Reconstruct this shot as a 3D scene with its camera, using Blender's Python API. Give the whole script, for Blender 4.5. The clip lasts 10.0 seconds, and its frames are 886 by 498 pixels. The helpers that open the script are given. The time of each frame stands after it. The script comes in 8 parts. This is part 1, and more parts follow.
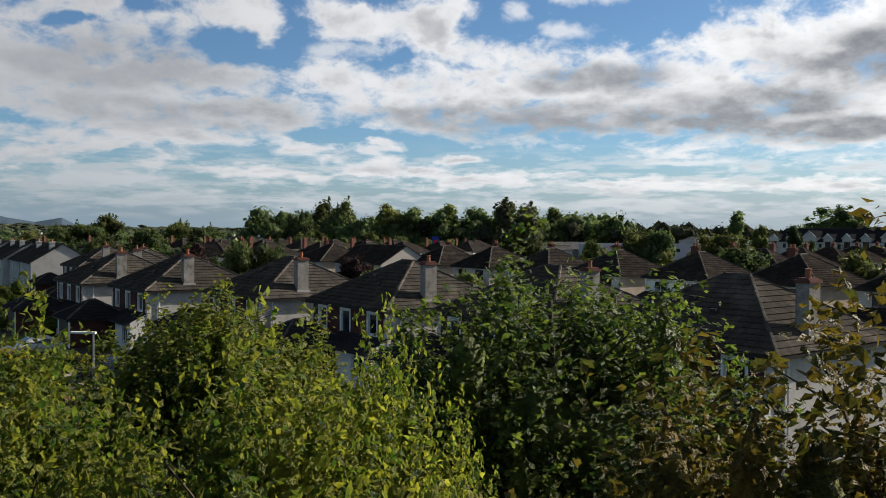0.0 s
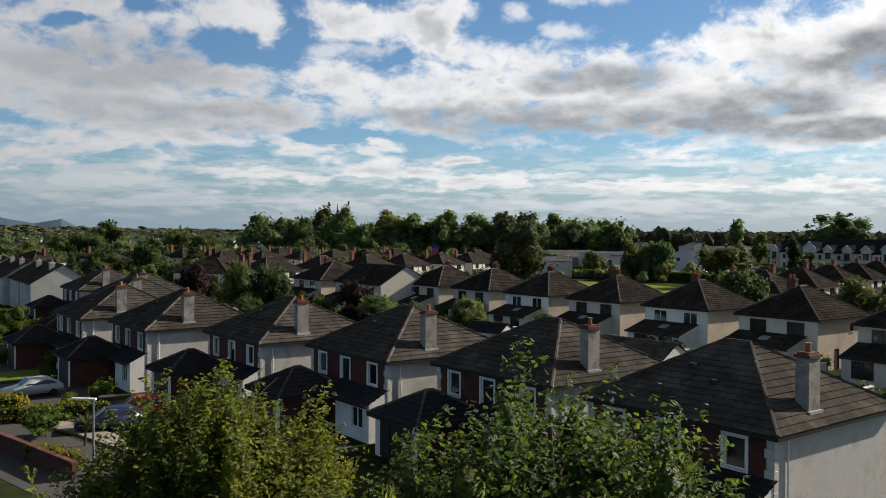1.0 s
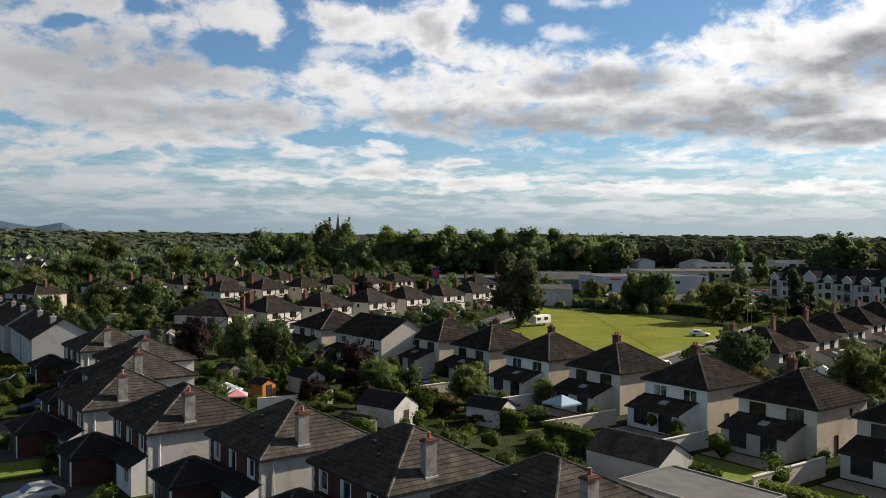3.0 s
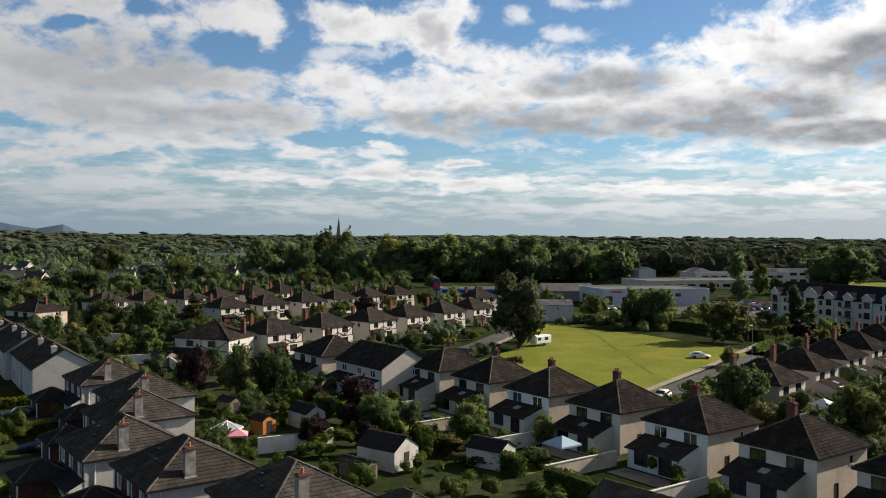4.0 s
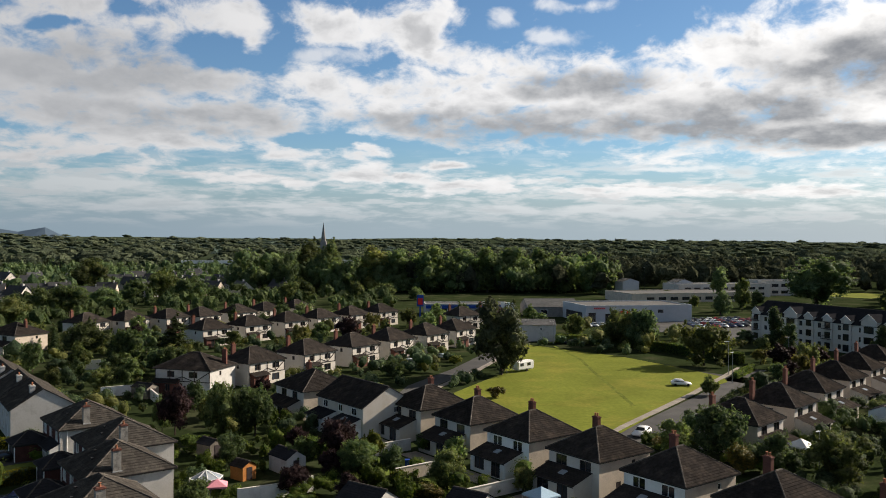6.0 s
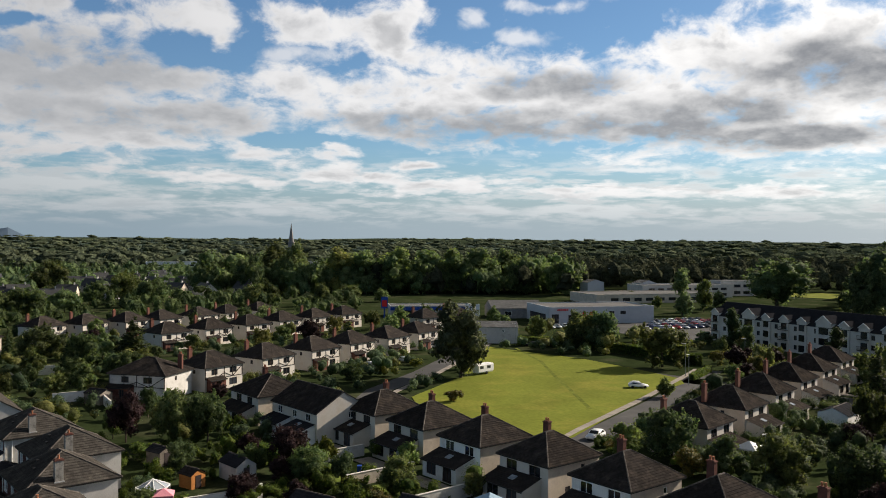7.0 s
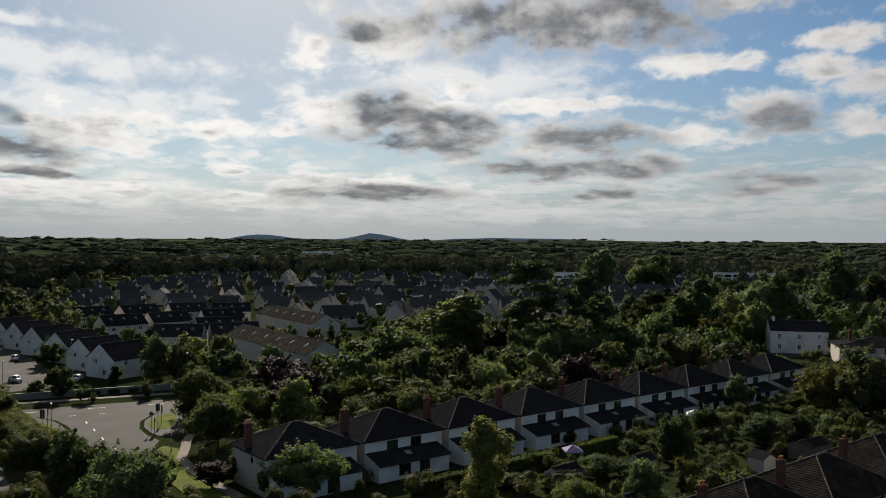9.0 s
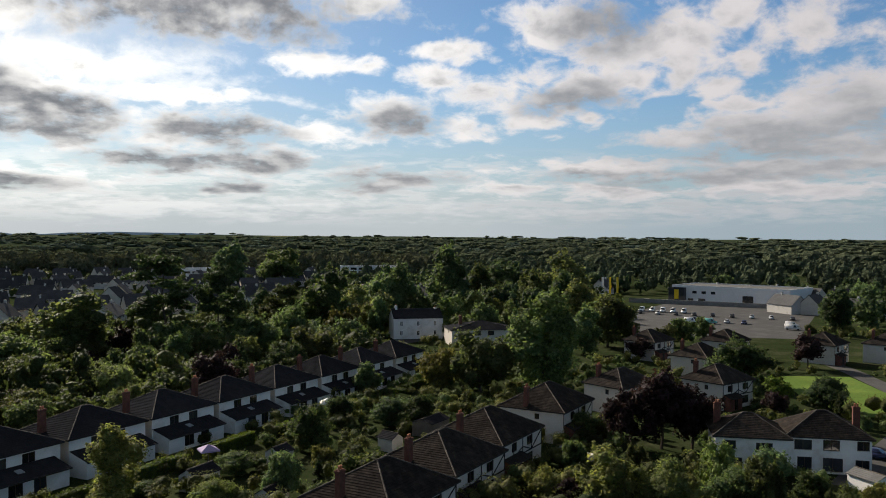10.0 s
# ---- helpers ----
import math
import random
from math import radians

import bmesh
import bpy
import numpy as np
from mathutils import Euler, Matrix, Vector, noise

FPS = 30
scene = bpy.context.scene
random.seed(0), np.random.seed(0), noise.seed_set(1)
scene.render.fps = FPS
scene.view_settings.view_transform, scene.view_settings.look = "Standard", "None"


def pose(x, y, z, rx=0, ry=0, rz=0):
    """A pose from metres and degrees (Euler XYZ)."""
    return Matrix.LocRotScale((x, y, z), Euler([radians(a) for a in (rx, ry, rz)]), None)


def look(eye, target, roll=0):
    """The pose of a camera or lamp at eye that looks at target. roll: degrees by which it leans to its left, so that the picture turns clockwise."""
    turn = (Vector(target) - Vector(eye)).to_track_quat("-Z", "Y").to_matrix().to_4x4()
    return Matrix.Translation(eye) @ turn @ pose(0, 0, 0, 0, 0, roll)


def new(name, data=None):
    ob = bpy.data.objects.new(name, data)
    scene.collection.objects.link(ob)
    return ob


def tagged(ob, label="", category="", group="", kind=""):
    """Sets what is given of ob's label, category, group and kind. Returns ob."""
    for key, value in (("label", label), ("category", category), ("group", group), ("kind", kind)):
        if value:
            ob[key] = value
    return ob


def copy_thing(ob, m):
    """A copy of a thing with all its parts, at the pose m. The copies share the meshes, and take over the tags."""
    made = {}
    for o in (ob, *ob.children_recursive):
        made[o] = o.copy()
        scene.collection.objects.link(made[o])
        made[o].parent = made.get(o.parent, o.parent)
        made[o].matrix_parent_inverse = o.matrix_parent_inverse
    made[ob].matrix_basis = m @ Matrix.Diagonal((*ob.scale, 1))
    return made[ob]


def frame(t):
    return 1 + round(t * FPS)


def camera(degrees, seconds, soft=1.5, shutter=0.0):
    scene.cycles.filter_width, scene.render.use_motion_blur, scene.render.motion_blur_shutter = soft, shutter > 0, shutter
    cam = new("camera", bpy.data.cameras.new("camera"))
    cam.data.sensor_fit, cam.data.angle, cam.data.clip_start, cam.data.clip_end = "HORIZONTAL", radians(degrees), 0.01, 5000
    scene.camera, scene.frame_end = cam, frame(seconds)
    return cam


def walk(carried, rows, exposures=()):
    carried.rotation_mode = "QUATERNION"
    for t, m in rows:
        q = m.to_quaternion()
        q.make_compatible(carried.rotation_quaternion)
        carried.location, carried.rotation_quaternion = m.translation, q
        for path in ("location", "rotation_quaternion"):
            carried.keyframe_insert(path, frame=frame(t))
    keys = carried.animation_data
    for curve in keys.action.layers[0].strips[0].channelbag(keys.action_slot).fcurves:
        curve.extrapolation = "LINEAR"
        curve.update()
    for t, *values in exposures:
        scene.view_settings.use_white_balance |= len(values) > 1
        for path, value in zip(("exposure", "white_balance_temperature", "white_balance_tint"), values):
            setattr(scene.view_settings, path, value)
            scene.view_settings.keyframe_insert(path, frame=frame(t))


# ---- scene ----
cam = camera(56.0, 10.0, soft=0.95)
PATH = [
    (0, -2.12, -0.2, 9.72, -1.12, -0.95, 0.36),
    (0.5, -2.13, -0.18, 11.4, -1.13, -0.93, 0.36),
    (1, -2.15, -0.16, 12.89, -1.13, -0.9, 0.36),
    (1.5, -2.17, -0.16, 14.28, -1.13, -0.88, 0.36),
    (2, -2.18, -0.18, 16.47, -1.13, -0.84, 0.36),
    (2.5, -2.2, -0.25, 18.8, -1.12, -0.79, 0.38),
    (4, -2.16, -0.3, 25.85, -1.04, -0.7, 0.38),
    (4.5, -2.15, -0.25, 27.82, -1.04, -0.65, 0.36),
    (5, -2.15, -0.25, 29.52, -1.04, -0.62, 0.37),
    (5.3, -2.14, -0.3, 30.35, -1.25, -0.6, 0.38),
    (5.5, -2.1, -0.38, 30.74, -1.74, -0.57, 0.38),
    (5.7, -1.95, -0.42, 31.15, -1.82, -0.56, 0.38),
    (6.8, 0.35, -0.58, 32.3, -2.96, -0.55, 0.37),
    (7, 1, -0.54, 32.4, -4.08, -0.54, 0.36),
    (7.1, 1.35, -0.48, 32.45, -8, -0.5, 0.33),
    (7.2, 1.75, -0.4, 32.48, -13.34, -0.46, 0.31),
    (7.3, 2.15, -0.34, 32.49, -18.7, -0.42, 0.3),
    (7.4, 2.45, -0.3, 32.49, -24.95, -0.37, 0.3),
    (7.5, 2.62, -0.28, 32.49, -30.19, -0.33, 0.3),
    (7.6, 2.7, -0.27, 32.49, -35.95, -0.3, 0.32),
    (7.7, 2.68, -0.24, 32.52, -41.64, -0.31, 0.33),
    (7.8, 2.63, -0.18, 32.58, -45.3, -0.32, 0.32),
    (7.9, 2.6, -0.12, 32.63, -47.05, -0.33, 0.31),
    (8, 2.58, -0.1, 32.66, -47.86, -0.34, 0.31),
    (8.3, 2.62, -0.2, 32.63, -47.95, -0.37, 0.34),
    (8.5, 2.67, -0.38, 32.54, -49.11, -0.41, 0.38),
    (8.6, 2.67, -0.4, 32.5, -53.4, -0.43, 0.38),
    (8.7, 2.65, -0.41, 32.45, -58.25, -0.45, 0.38),
    (8.8, 2.61, -0.41, 32.41, -63.9, -0.47, 0.37),
    (8.9, 2.56, -0.39, 32.37, -69.9, -0.48, 0.37),
    (9, 2.51, -0.35, 32.34, -75.56, -0.49, 0.37),
    (9.1, 2.47, -0.28, 32.35, -81.3, -0.52, 0.36),
    (9.2, 2.5, -0.13, 32.36, -87.15, -0.54, 0.36),
    (9.3, 2.57, 0.07, 32.36, -92.2, -0.57, 0.37),
    (9.4, 2.65, 0.28, 32.35, -96.8, -0.6, 0.38),
    (9.5, 2.72, 0.44, 32.33, -99.59, -0.62, 0.4),
    (9.7, 2.8, 0.6, 32.29, -100.63, -0.67, 0.4),
    (10, 2.85, 0.72, 32.26, -100.67, -0.71, 0.4),
]
# rows: seconds, x, y, z, yaw, pitch, lean to the left
walk(cam, [(t, pose(x, y, z, 0, 0, yaw) @ pose(0, 0, 0, 90 + pitch) @ pose(0, 0, 0, 0, 0, lean)) for t, x, y, z, yaw, pitch, lean in PATH],
     exposures=[(0.0, 0.60, 6500, 10), (2.0, 0.72, 6680, 10.5), (7.0, 0.68, 6700, 10.5), (7.6, 0.40, 6700, 10.5), (8.0, 0.18, 6680, 10.5), (8.5, 0.18, 6680, 10.5), (9.0, 0.14, 6680, 10), (9.6, 0.46, 6640, 10), (10.0, 0.58, 6640, 10)])

# ---- sky, sun ----
SUN_BEARING, SUN_HEIGHT = 64.0, 27.5  # degrees to the right of +y, degrees above the horizon


def sky_world():
    w = bpy.data.worlds.new("sky")
    scene.world = w
    w.use_nodes = True
    nt = w.node_tree
    nt.nodes.clear()
    N, L = nt.nodes.new, nt.links.new

    def m(op, a, b=None, clamp=False):
        n = N("ShaderNodeMath")
        n.operation, n.use_clamp = op, clamp
        for k, v in enumerate((a, b)):
            if v is None:
                continue
            if isinstance(v, (int, float)):
                n.inputs[k].default_value = v
            else:
                L(v, n.inputs[k])
        return n.outputs[0]

    def noise_tex(vec, scale, detail, rough, dist=0.0):
        n = N("ShaderNodeTexNoise")
        n.inputs["Scale"].default_value, n.inputs["Detail"].default_value = scale, detail
        n.inputs["Roughness"].default_value, n.inputs["Distortion"].default_value = rough, dist
        L(vec, n.inputs["Vector"])
        return n.outputs["Fac"]

    def smooth(v, lo, hi, a=0.0, b=1.0):
        n = N("ShaderNodeMapRange")
        n.interpolation_type = "SMOOTHSTEP"
        for k, x in enumerate((lo, hi, a, b)):
            n.inputs[k + 1].default_value = x
        L(v, n.inputs[0])
        return n.outputs[0]

    tc = N("ShaderNodeTexCoord")
    sep = N("ShaderNodeSeparateXYZ")
    L(tc.outputs["Generated"], sep.inputs[0])
    x, y, z = sep.outputs
    bearing0 = m("MULTIPLY", m("ARCTAN2", x, y), 180 / math.pi)
    height0 = m("MULTIPLY", m("ARCSINE", z), 180 / math.pi)

    # cloud texture: wide and flat near the horizon, rounder higher up
    ang = N("ShaderNodeCombineXYZ")
    L(m("MULTIPLY", bearing0, 0.6), ang.inputs[0])
    L(m("MULTIPLY", m("LOGARITHM", m("ADD", m("MAXIMUM", height0, -1.0), 3.0), 2.718), 14.0), ang.inputs[1])
    ang = ang.outputs[0]
    place = N("ShaderNodeCombineXYZ")
    L(m("ADD", bearing0, m("MULTIPLY", m("SUBTRACT", noise_tex(ang, 0.32, 4, 0.55), 0.5), 4.2)), place.inputs[0])
    L(m("ADD", height0, m("MULTIPLY", m("SUBTRACT", noise_tex(ang, 0.37, 4, 0.55, 0.3), 0.5), 1.7)), place.inputs[1])
    place = place.outputs[0]

    def field(blobs, soft):
        """One inside the nearest heap, nought on its rim, below nought outside."""
        total = None
        for b0, h0, sb, sh in blobs:
            at = N("ShaderNodeVectorMath")
            at.operation = "MULTIPLY_ADD"
            L(place, at.inputs[0])
            at.inputs[1].default_value = (1 / sb, 1 / sh, 0)
            at.inputs[2].default_value = (-b0 / sb, -h0 / sh, 0)
            ln = N("ShaderNodeVectorMath")
            ln.operation = "LENGTH"
            L(at.outputs[0], ln.inputs[0])
            r = ln.outputs["Value"]
            if total is None:
                total = r
            else:
                n = N("ShaderNodeMath")
                n.operation = "SMOOTH_MIN"
                L(total, n.inputs[0])
                L(r, n.inputs[1])
                n.inputs[2].default_value = soft
                total = n.outputs[0]
        return m("SUBTRACT", 1.0, total)

    billow = m("SUBTRACT", noise_tex(ang, 0.62, 9, 0.6, 0.25), 0.5)
    streak = m("SUBTRACT", noise_tex(ang, 0.24, 7, 0.55, 0.1), 0.5)
    heaps = field(HEAPS_NORTH_WEST + HEAPS_NORTH + HEAPS_NORTH_EAST + HEAPS_EAST + HEAPS_SOUTH_EAST + HEAPS_SOUTH + HEAPS_SOUTH_WEST, 0.3)
    # behind and overhead, broken cloud of the same sort
    flat = N("ShaderNodeCombineXYZ")
    zz = m("ADD", m("MAXIMUM", z, 0.0), 0.06)
    L(m("DIVIDE", x, zz), flat.inputs[0])
    L(m("DIVIDE", y, zz), flat.inputs[1])
    broken = m("MULTIPLY", m("SUBTRACT", noise_tex(flat.outputs[0], 0.6, 6, 0.54, 0.2), 0.64), 3.0)
    behind = m("MAXIMUM", smooth(height0, 17.5, 22.0), m("MAXIMUM", smooth(bearing0, -30.0, -36.0), smooth(bearing0, 130.0, 136.0)))
    apart = m("SUBTRACT", 1.0, behind)
    heaps = m("ADD", m("MULTIPLY", m("MAXIMUM", heaps, -1.5), apart), m("MULTIPLY", broken, behind))
    heaps = m("SUBTRACT", heaps, m("MULTIPLY", m("MAXIMUM", m("ADD", field(GAPS, 0.1), 0.5), 0.0), 1.0))
    dens = m("ADD", heaps, m("ADD", m("MULTIPLY", billow, 3.2), m("MULTIPLY", streak, 1.7)))
    cover = smooth(dens, -0.34, 0.6)
    veils = m("ADD", field(VEILS, 0.3), m("ADD", m("MULTIPLY", billow, 2.6), m("MULTIPLY", streak, 2.6)))
    cover = m("MAXIMUM", cover, smooth(veils, -0.3, 0.8, 0.0, 0.72))
    # rows of small flat clouds far off, seen almost edge on
    low = N("ShaderNodeCombineXYZ")
    L(m("MULTIPLY", bearing0, 0.26), low.inputs[0])
    L(m("MULTIPLY", height0, 1.5), low.inputs[1])
    rows = noise_tex(low.outputs[0], 1.0, 7, 0.58, 0.15)
    band = m("MULTIPLY", smooth(height0, 0.5, 1.6), smooth(height0, 4.2, 6.4, 1.0, 0.0))
    cover = m("MAXIMUM", cover, m("MULTIPLY", smooth(rows, 0.44, 0.64, 0.0, 0.72), band))
    # grey where the cloud is deep, greyest along the bases
    base = m("ADD", field(BASES_NORTH + BASES_SOUTH, 0.3), m("ADD", m("MULTIPLY", billow, 0.9), m("MULTIPLY", streak, 1.8)))
    # each swelling is bright above and grey beneath
    above = N("ShaderNodeVectorMath")
    above.operation = "ADD"
    L(ang, above.inputs[0])
    above.inputs[1].default_value = (0.25, 0.75, 0.0)
    under = m("SUBTRACT", noise_tex(above.outputs[0], 0.42, 5, 0.5, 0.2), noise_tex(ang, 0.42, 5, 0.5, 0.2))
    deep = m("MULTIPLY", m("MULTIPLY", smooth(under, -0.14, 0.16), smooth(dens, 0.1, 1.3)), 0.72)
    low_deep = m("MULTIPLY", m("MULTIPLY", smooth(rows, 0.5, 0.68), band), 0.4)
    thick = m("MAXIMUM", m("MAXIMUM", deep, low_deep), m("MULTIPLY", smooth(base, -0.6, 0.6), smooth(under, -0.24, 0.06, 0.55, 1.0)))
    # towards the sun the edges shine
    s = Vector((math.sin(radians(SUN_BEARING)) * math.cos(radians(SUN_HEIGHT)), math.cos(radians(SUN_BEARING)) * math.cos(radians(SUN_HEIGHT)), math.sin(radians(SUN_HEIGHT))))
    dot = N("ShaderNodeVectorMath")
    dot.operation = "DOT_PRODUCT"
    L(tc.outputs["Generated"], dot.inputs[0])
    dot.inputs[1].default_value = s
    near = m("MAXIMUM", dot.outputs["Value"], 0.0)
    halo = m("POWER", near, 9.0)
    glare = m("POWER", near, 15.0)
    side = m("POWER", near, 4.2)

    sky = N("ShaderNodeTexSky")
    sky.sky_type, sky.sun_disc = "NISHITA", False
    sky.sun_elevation, sky.sun_rotation = radians(SUN_HEIGHT), radians(SUN_BEARING)
    sky.dust_density, sky.ozone_density, sky.air_density = 0.3, 2.5, 1.0

    def mix(fac, a, b, kind="MIX"):
        n = N("ShaderNodeMix")
        n.data_type, n.blend_type = "RGBA", kind
        n.clamp_factor = True
        if isinstance(fac, (int, float)):
            n.inputs[0].default_value = fac
        else:
            L(fac, n.inputs[0])
        for k, v in ((6, a), (7, b)):
            if isinstance(v, tuple):
                n.inputs[k].default_value = (*v, 1)
            else:
                L(v, n.inputs[k])
        return n.outputs[2]

    blue = N("ShaderNodeVectorMath")
    blue.operation = "SCALE"
    tint = mix(1.0, sky.outputs[0], mix(smooth(height0, 15.0, 45.0), (0.74, 0.95, 1.11), (1.62, 1.06, 0.62)), "MULTIPLY")
    L(tint, blue.inputs[0])
    L(m("MULTIPLY", m("SUBTRACT", 1.0, m("MULTIPLY", halo, 0.4)), SKY_STRENGTH), blue.inputs["Scale"])
    lit = mix(side, mix(smooth(bearing0, -32.0, 2.0), (0.53, 0.54, 0.56), mix(smooth(bearing0, 84.0, 112.0), (0.80, 0.81, 0.83), (0.62, 0.59, 0.61))), (1.42, 1.40, 1.36))
    dark = mix(m("MINIMUM", m("MULTIPLY", m("POWER", near, 3.0), 1.3), 1.0), (0.37, 0.385, 0.41), (0.20, 0.21, 0.23))
    fine = noise_tex(ang, 1.1, 6, 0.6)
    cloud = mix(m("MULTIPLY", thick, smooth(fine, 0.3, 0.66, 0.84, 1.0)), lit, dark)
    east = m("MAXIMUM", side, m("MULTIPLY", m("MULTIPLY", smooth(bearing0, 45.0, 85.0), smooth(bearing0, 98.0, 122.0, 1.0, 0.1)), 0.5))
    pale = mix(east, mix(smooth(bearing0, -28.0, 6.0), (0.23, 0.31, 0.38), (0.31, 0.395, 0.46)), (0.66, 0.68, 0.69))
    clear = mix(smooth(height0, 0.0, 7.0, 0.92, 0.0), blue.outputs[0], pale)
    clear = mix(m("MULTIPLY", smooth(bearing0, 62.0, 90.0), smooth(height0, 5.0, 12.0, 0.4, 0.0)), clear, pale)
    col = mix(m("MULTIPLY", cover, 0.97), clear, cloud)
    # thin veil round the sun, pale air near the horizon
    veil = m("SUBTRACT", 0.66, m("MULTIPLY", m("MULTIPLY", thick, cover), 0.7))
    col = mix(m("MULTIPLY", glare, veil), col, (1.25, 1.23, 1.20))
    col = mix(smooth(height0, 0.0, 4.0, 0.7, 0.0), col, pale)
    bg = N("ShaderNodeBackground")
    L(col, bg.inputs["Color"])
    bg.inputs["Strength"].default_value = 0.68
    out = N("ShaderNodeOutputWorld")
    L(bg.outputs[0], out.inputs["Surface"])
    w.cycles.sampling_method, w.cycles.sample_map_resolution = "MANUAL", 512


SKY_STRENGTH = 0.085
# heaps of cloud by quarter of the sky: bearing, height, half-width, half-height, in degrees
HEAPS_NORTH_WEST = [(-26.4, 10.2, 9.1, 5.8), (-18.9, 8.7, 9.5, 3.7), (-11.8, 8.1, 5.4, 1.3), (-16.8, 6.6, 4.8, 1), (-25.1, 5.3, 2, 0.7), (-19.9, 14.2, 6.7, 2.3), (-12.5, 14.3, 2.9, 1.9), (-11, 12.8, 1.2, 0.8), (-4.6, 14.5, 3.6, 1.4), (-8.2, 5.7, 3.6, 0.8), (-3, 6.1, 1.3, 0.4), (2.4, 5.1, 1.5, 0.3), (-10.6, 4, 4.4, 0.5)]
HEAPS_NORTH = [(-5.7, 10.4, 3.8, 1.5), (-2.3, 9.2, 4.8, 2.3), (0.4, 13.9, 2.7, 3.3), (4.7, 10, 6.3, 3.1), (11.6, 9.1, 6.7, 3.2), (18.5, 9.1, 5.9, 3.5), (21.6, 12.6, 4, 1.9), (25.6, 10.4, 6.7, 4.9), (29.9, 9.4, 6.3, 5.1), (-2.3, 4.4, 4.4, 0.7), (4.7, 3.8, 6.3, 0.6), (13.1, 3.4, 7.1, 0.5), (25.3, 3.3, 6.7, 0.5)]
HEAPS_NORTH_EAST = [(21.5, 12.1, 5.2, 2.1), (28, 12.1, 5.9, 2.8), (34.6, 12.1, 5.2, 2.7), (40.5, 10.5, 1.6, 0.8), (42.6, 13.4, 2.6, 0.9), (26.9, 7, 8.7, 1.6), (37, 6.4, 9.9, 1.4), (45.9, 5.6, 5.9, 1.5), (50.5, 5.9, 2.4, 1.2), (49.1, 4.3, 3.8, 0.5), (26.5, 3.4, 3, 0.4), (40.4, 4.6, 2.4, 0.4), (49.5, 3, 7.9, 0.7)]
HEAPS_EAST = [(52.4, 6.8, 5.9, 2.1), (60.4, 7.3, 2.8, 0.8), (65.2, 7.5, 1.5, 0.9), (61.2, 5.1, 1.8, 0.8), (67.6, 8.6, 3.6, 1.6), (71.7, 8.5, 5.2, 2.1), (75.9, 7.6, 4.8, 2.3), (76.2, 10.3, 2.4, 1.2), (72, 13.7, 5.2, 2.4), (66.9, 12.8, 2.2, 1.2), (66.6, 3.6, 5.2, 1.1), (71.7, 3.6, 5.9, 1.1), (61.2, 2.7, 5.9, 0.6), (53.6, 3.3, 5.2, 0.7)]
HEAPS_SOUTH_EAST = [(83.9, 15, 12.3, 2.4), (77.4, 7.2, 4, 1.2), (83.9, 7.1, 5.4, 1.5), (85, 5.2, 7.7, 1.1), (92, 7.2, 2, 0.9), (91.2, 11.7, 2.8, 0.9), (95, 15.5, 2.2, 1.1), (95.4, 11.5, 1.7, 0.8), (100.8, 12.7, 2.6, 0.6), (97, 8.2, 3.2, 1.5), (102, 7.5, 3.2, 0.9), (83.5, 9.3, 5.9, 0.6), (97.4, 3.9, 4.4, 1), (86.8, 3.2, 2.8, 0.8), (74.8, 3.4, 4, 0.7)]
HEAPS_SOUTH = [(108.9, 13.9, 3.5, 2.3), (112.6, 12.5, 4.4, 3), (116.3, 13.2, 4.4, 2.1), (117.4, 10.5, 2.2, 1.7), (108.9, 10.2, 4.4, 1.9), (103.5, 9.9, 3.4, 1.2), (99.7, 10.8, 1.8, 0.8), (106.8, 8, 2.8, 0.9), (110.4, 8, 1.1, 0.6), (120.5, 11.7, 1.1, 1.2), (119.8, 14.3, 3.2, 1.2), (124.2, 13.3, 3.6, 1.7)]
HEAPS_SOUTH_WEST = [(126.2, 8.1, 5.5, 2.4), (121.2, 6.9, 6.3, 1.5), (116.4, 6.9, 2.8, 0.9), (119.9, 8.7, 3.6, 0.4), (127.1, 5.6, 6.3, 1.9), (111.6, 4.7, 7.1, 0.8), (122, 4.6, 7.9, 0.9), (127.8, 9.5, 2.4, 1.4), (105.1, 3.5, 3.6, 0.7), (112, 3.1, 3.6, 0.6), (123.3, 3.2, 6.3, 0.7)]
# thin veils and streaks, blue gaps between the heaps, shaded bases
VEILS = [(9.4, 13.7, 2.4, 0.5), (11.1, 15.7, 2.8, 0.5), (-21.2, 3.4, 5.9, 0.9), (-25.4, 2.4, 2.8, 0.5), (-13.6, 2.2, 16.6, 0.5), (-6.1, 12.3, 2.4, 0.5), (5.8, 14.6, 1, 0.8), (13.1, 2.1, 15.9, 0.5), (16.7, 5, 4.8, 0.3), (51.1, 7.9, 11.1, 3.7), (49.4, 11.2, 10.3, 1.2), (47.3, 13.2, 3.2, 0.4), (56.1, 3.4, 4.8, 1.6), (50, 10.8, 9.1, 1.4), (60.8, 9.1, 1.2, 0.3), (78.4, 10.6, 11.1, 2.3), (89, 9.1, 4.8, 0.5), (82.5, 2, 15.9, 0.8), (112.7, 2, 16.6, 0.6)]
GAPS = [(-18, 14.6, 1.5, 0.6), (-23.1, 13, 1.4, 0.4), (-13.1, 12.4, 1.7, 0.9), (-26.8, 7.1, 1, 0.5), (-6.5, 6.8, 2.4, 0.4), (115.6, 8.9, 1.4, 0.5)]
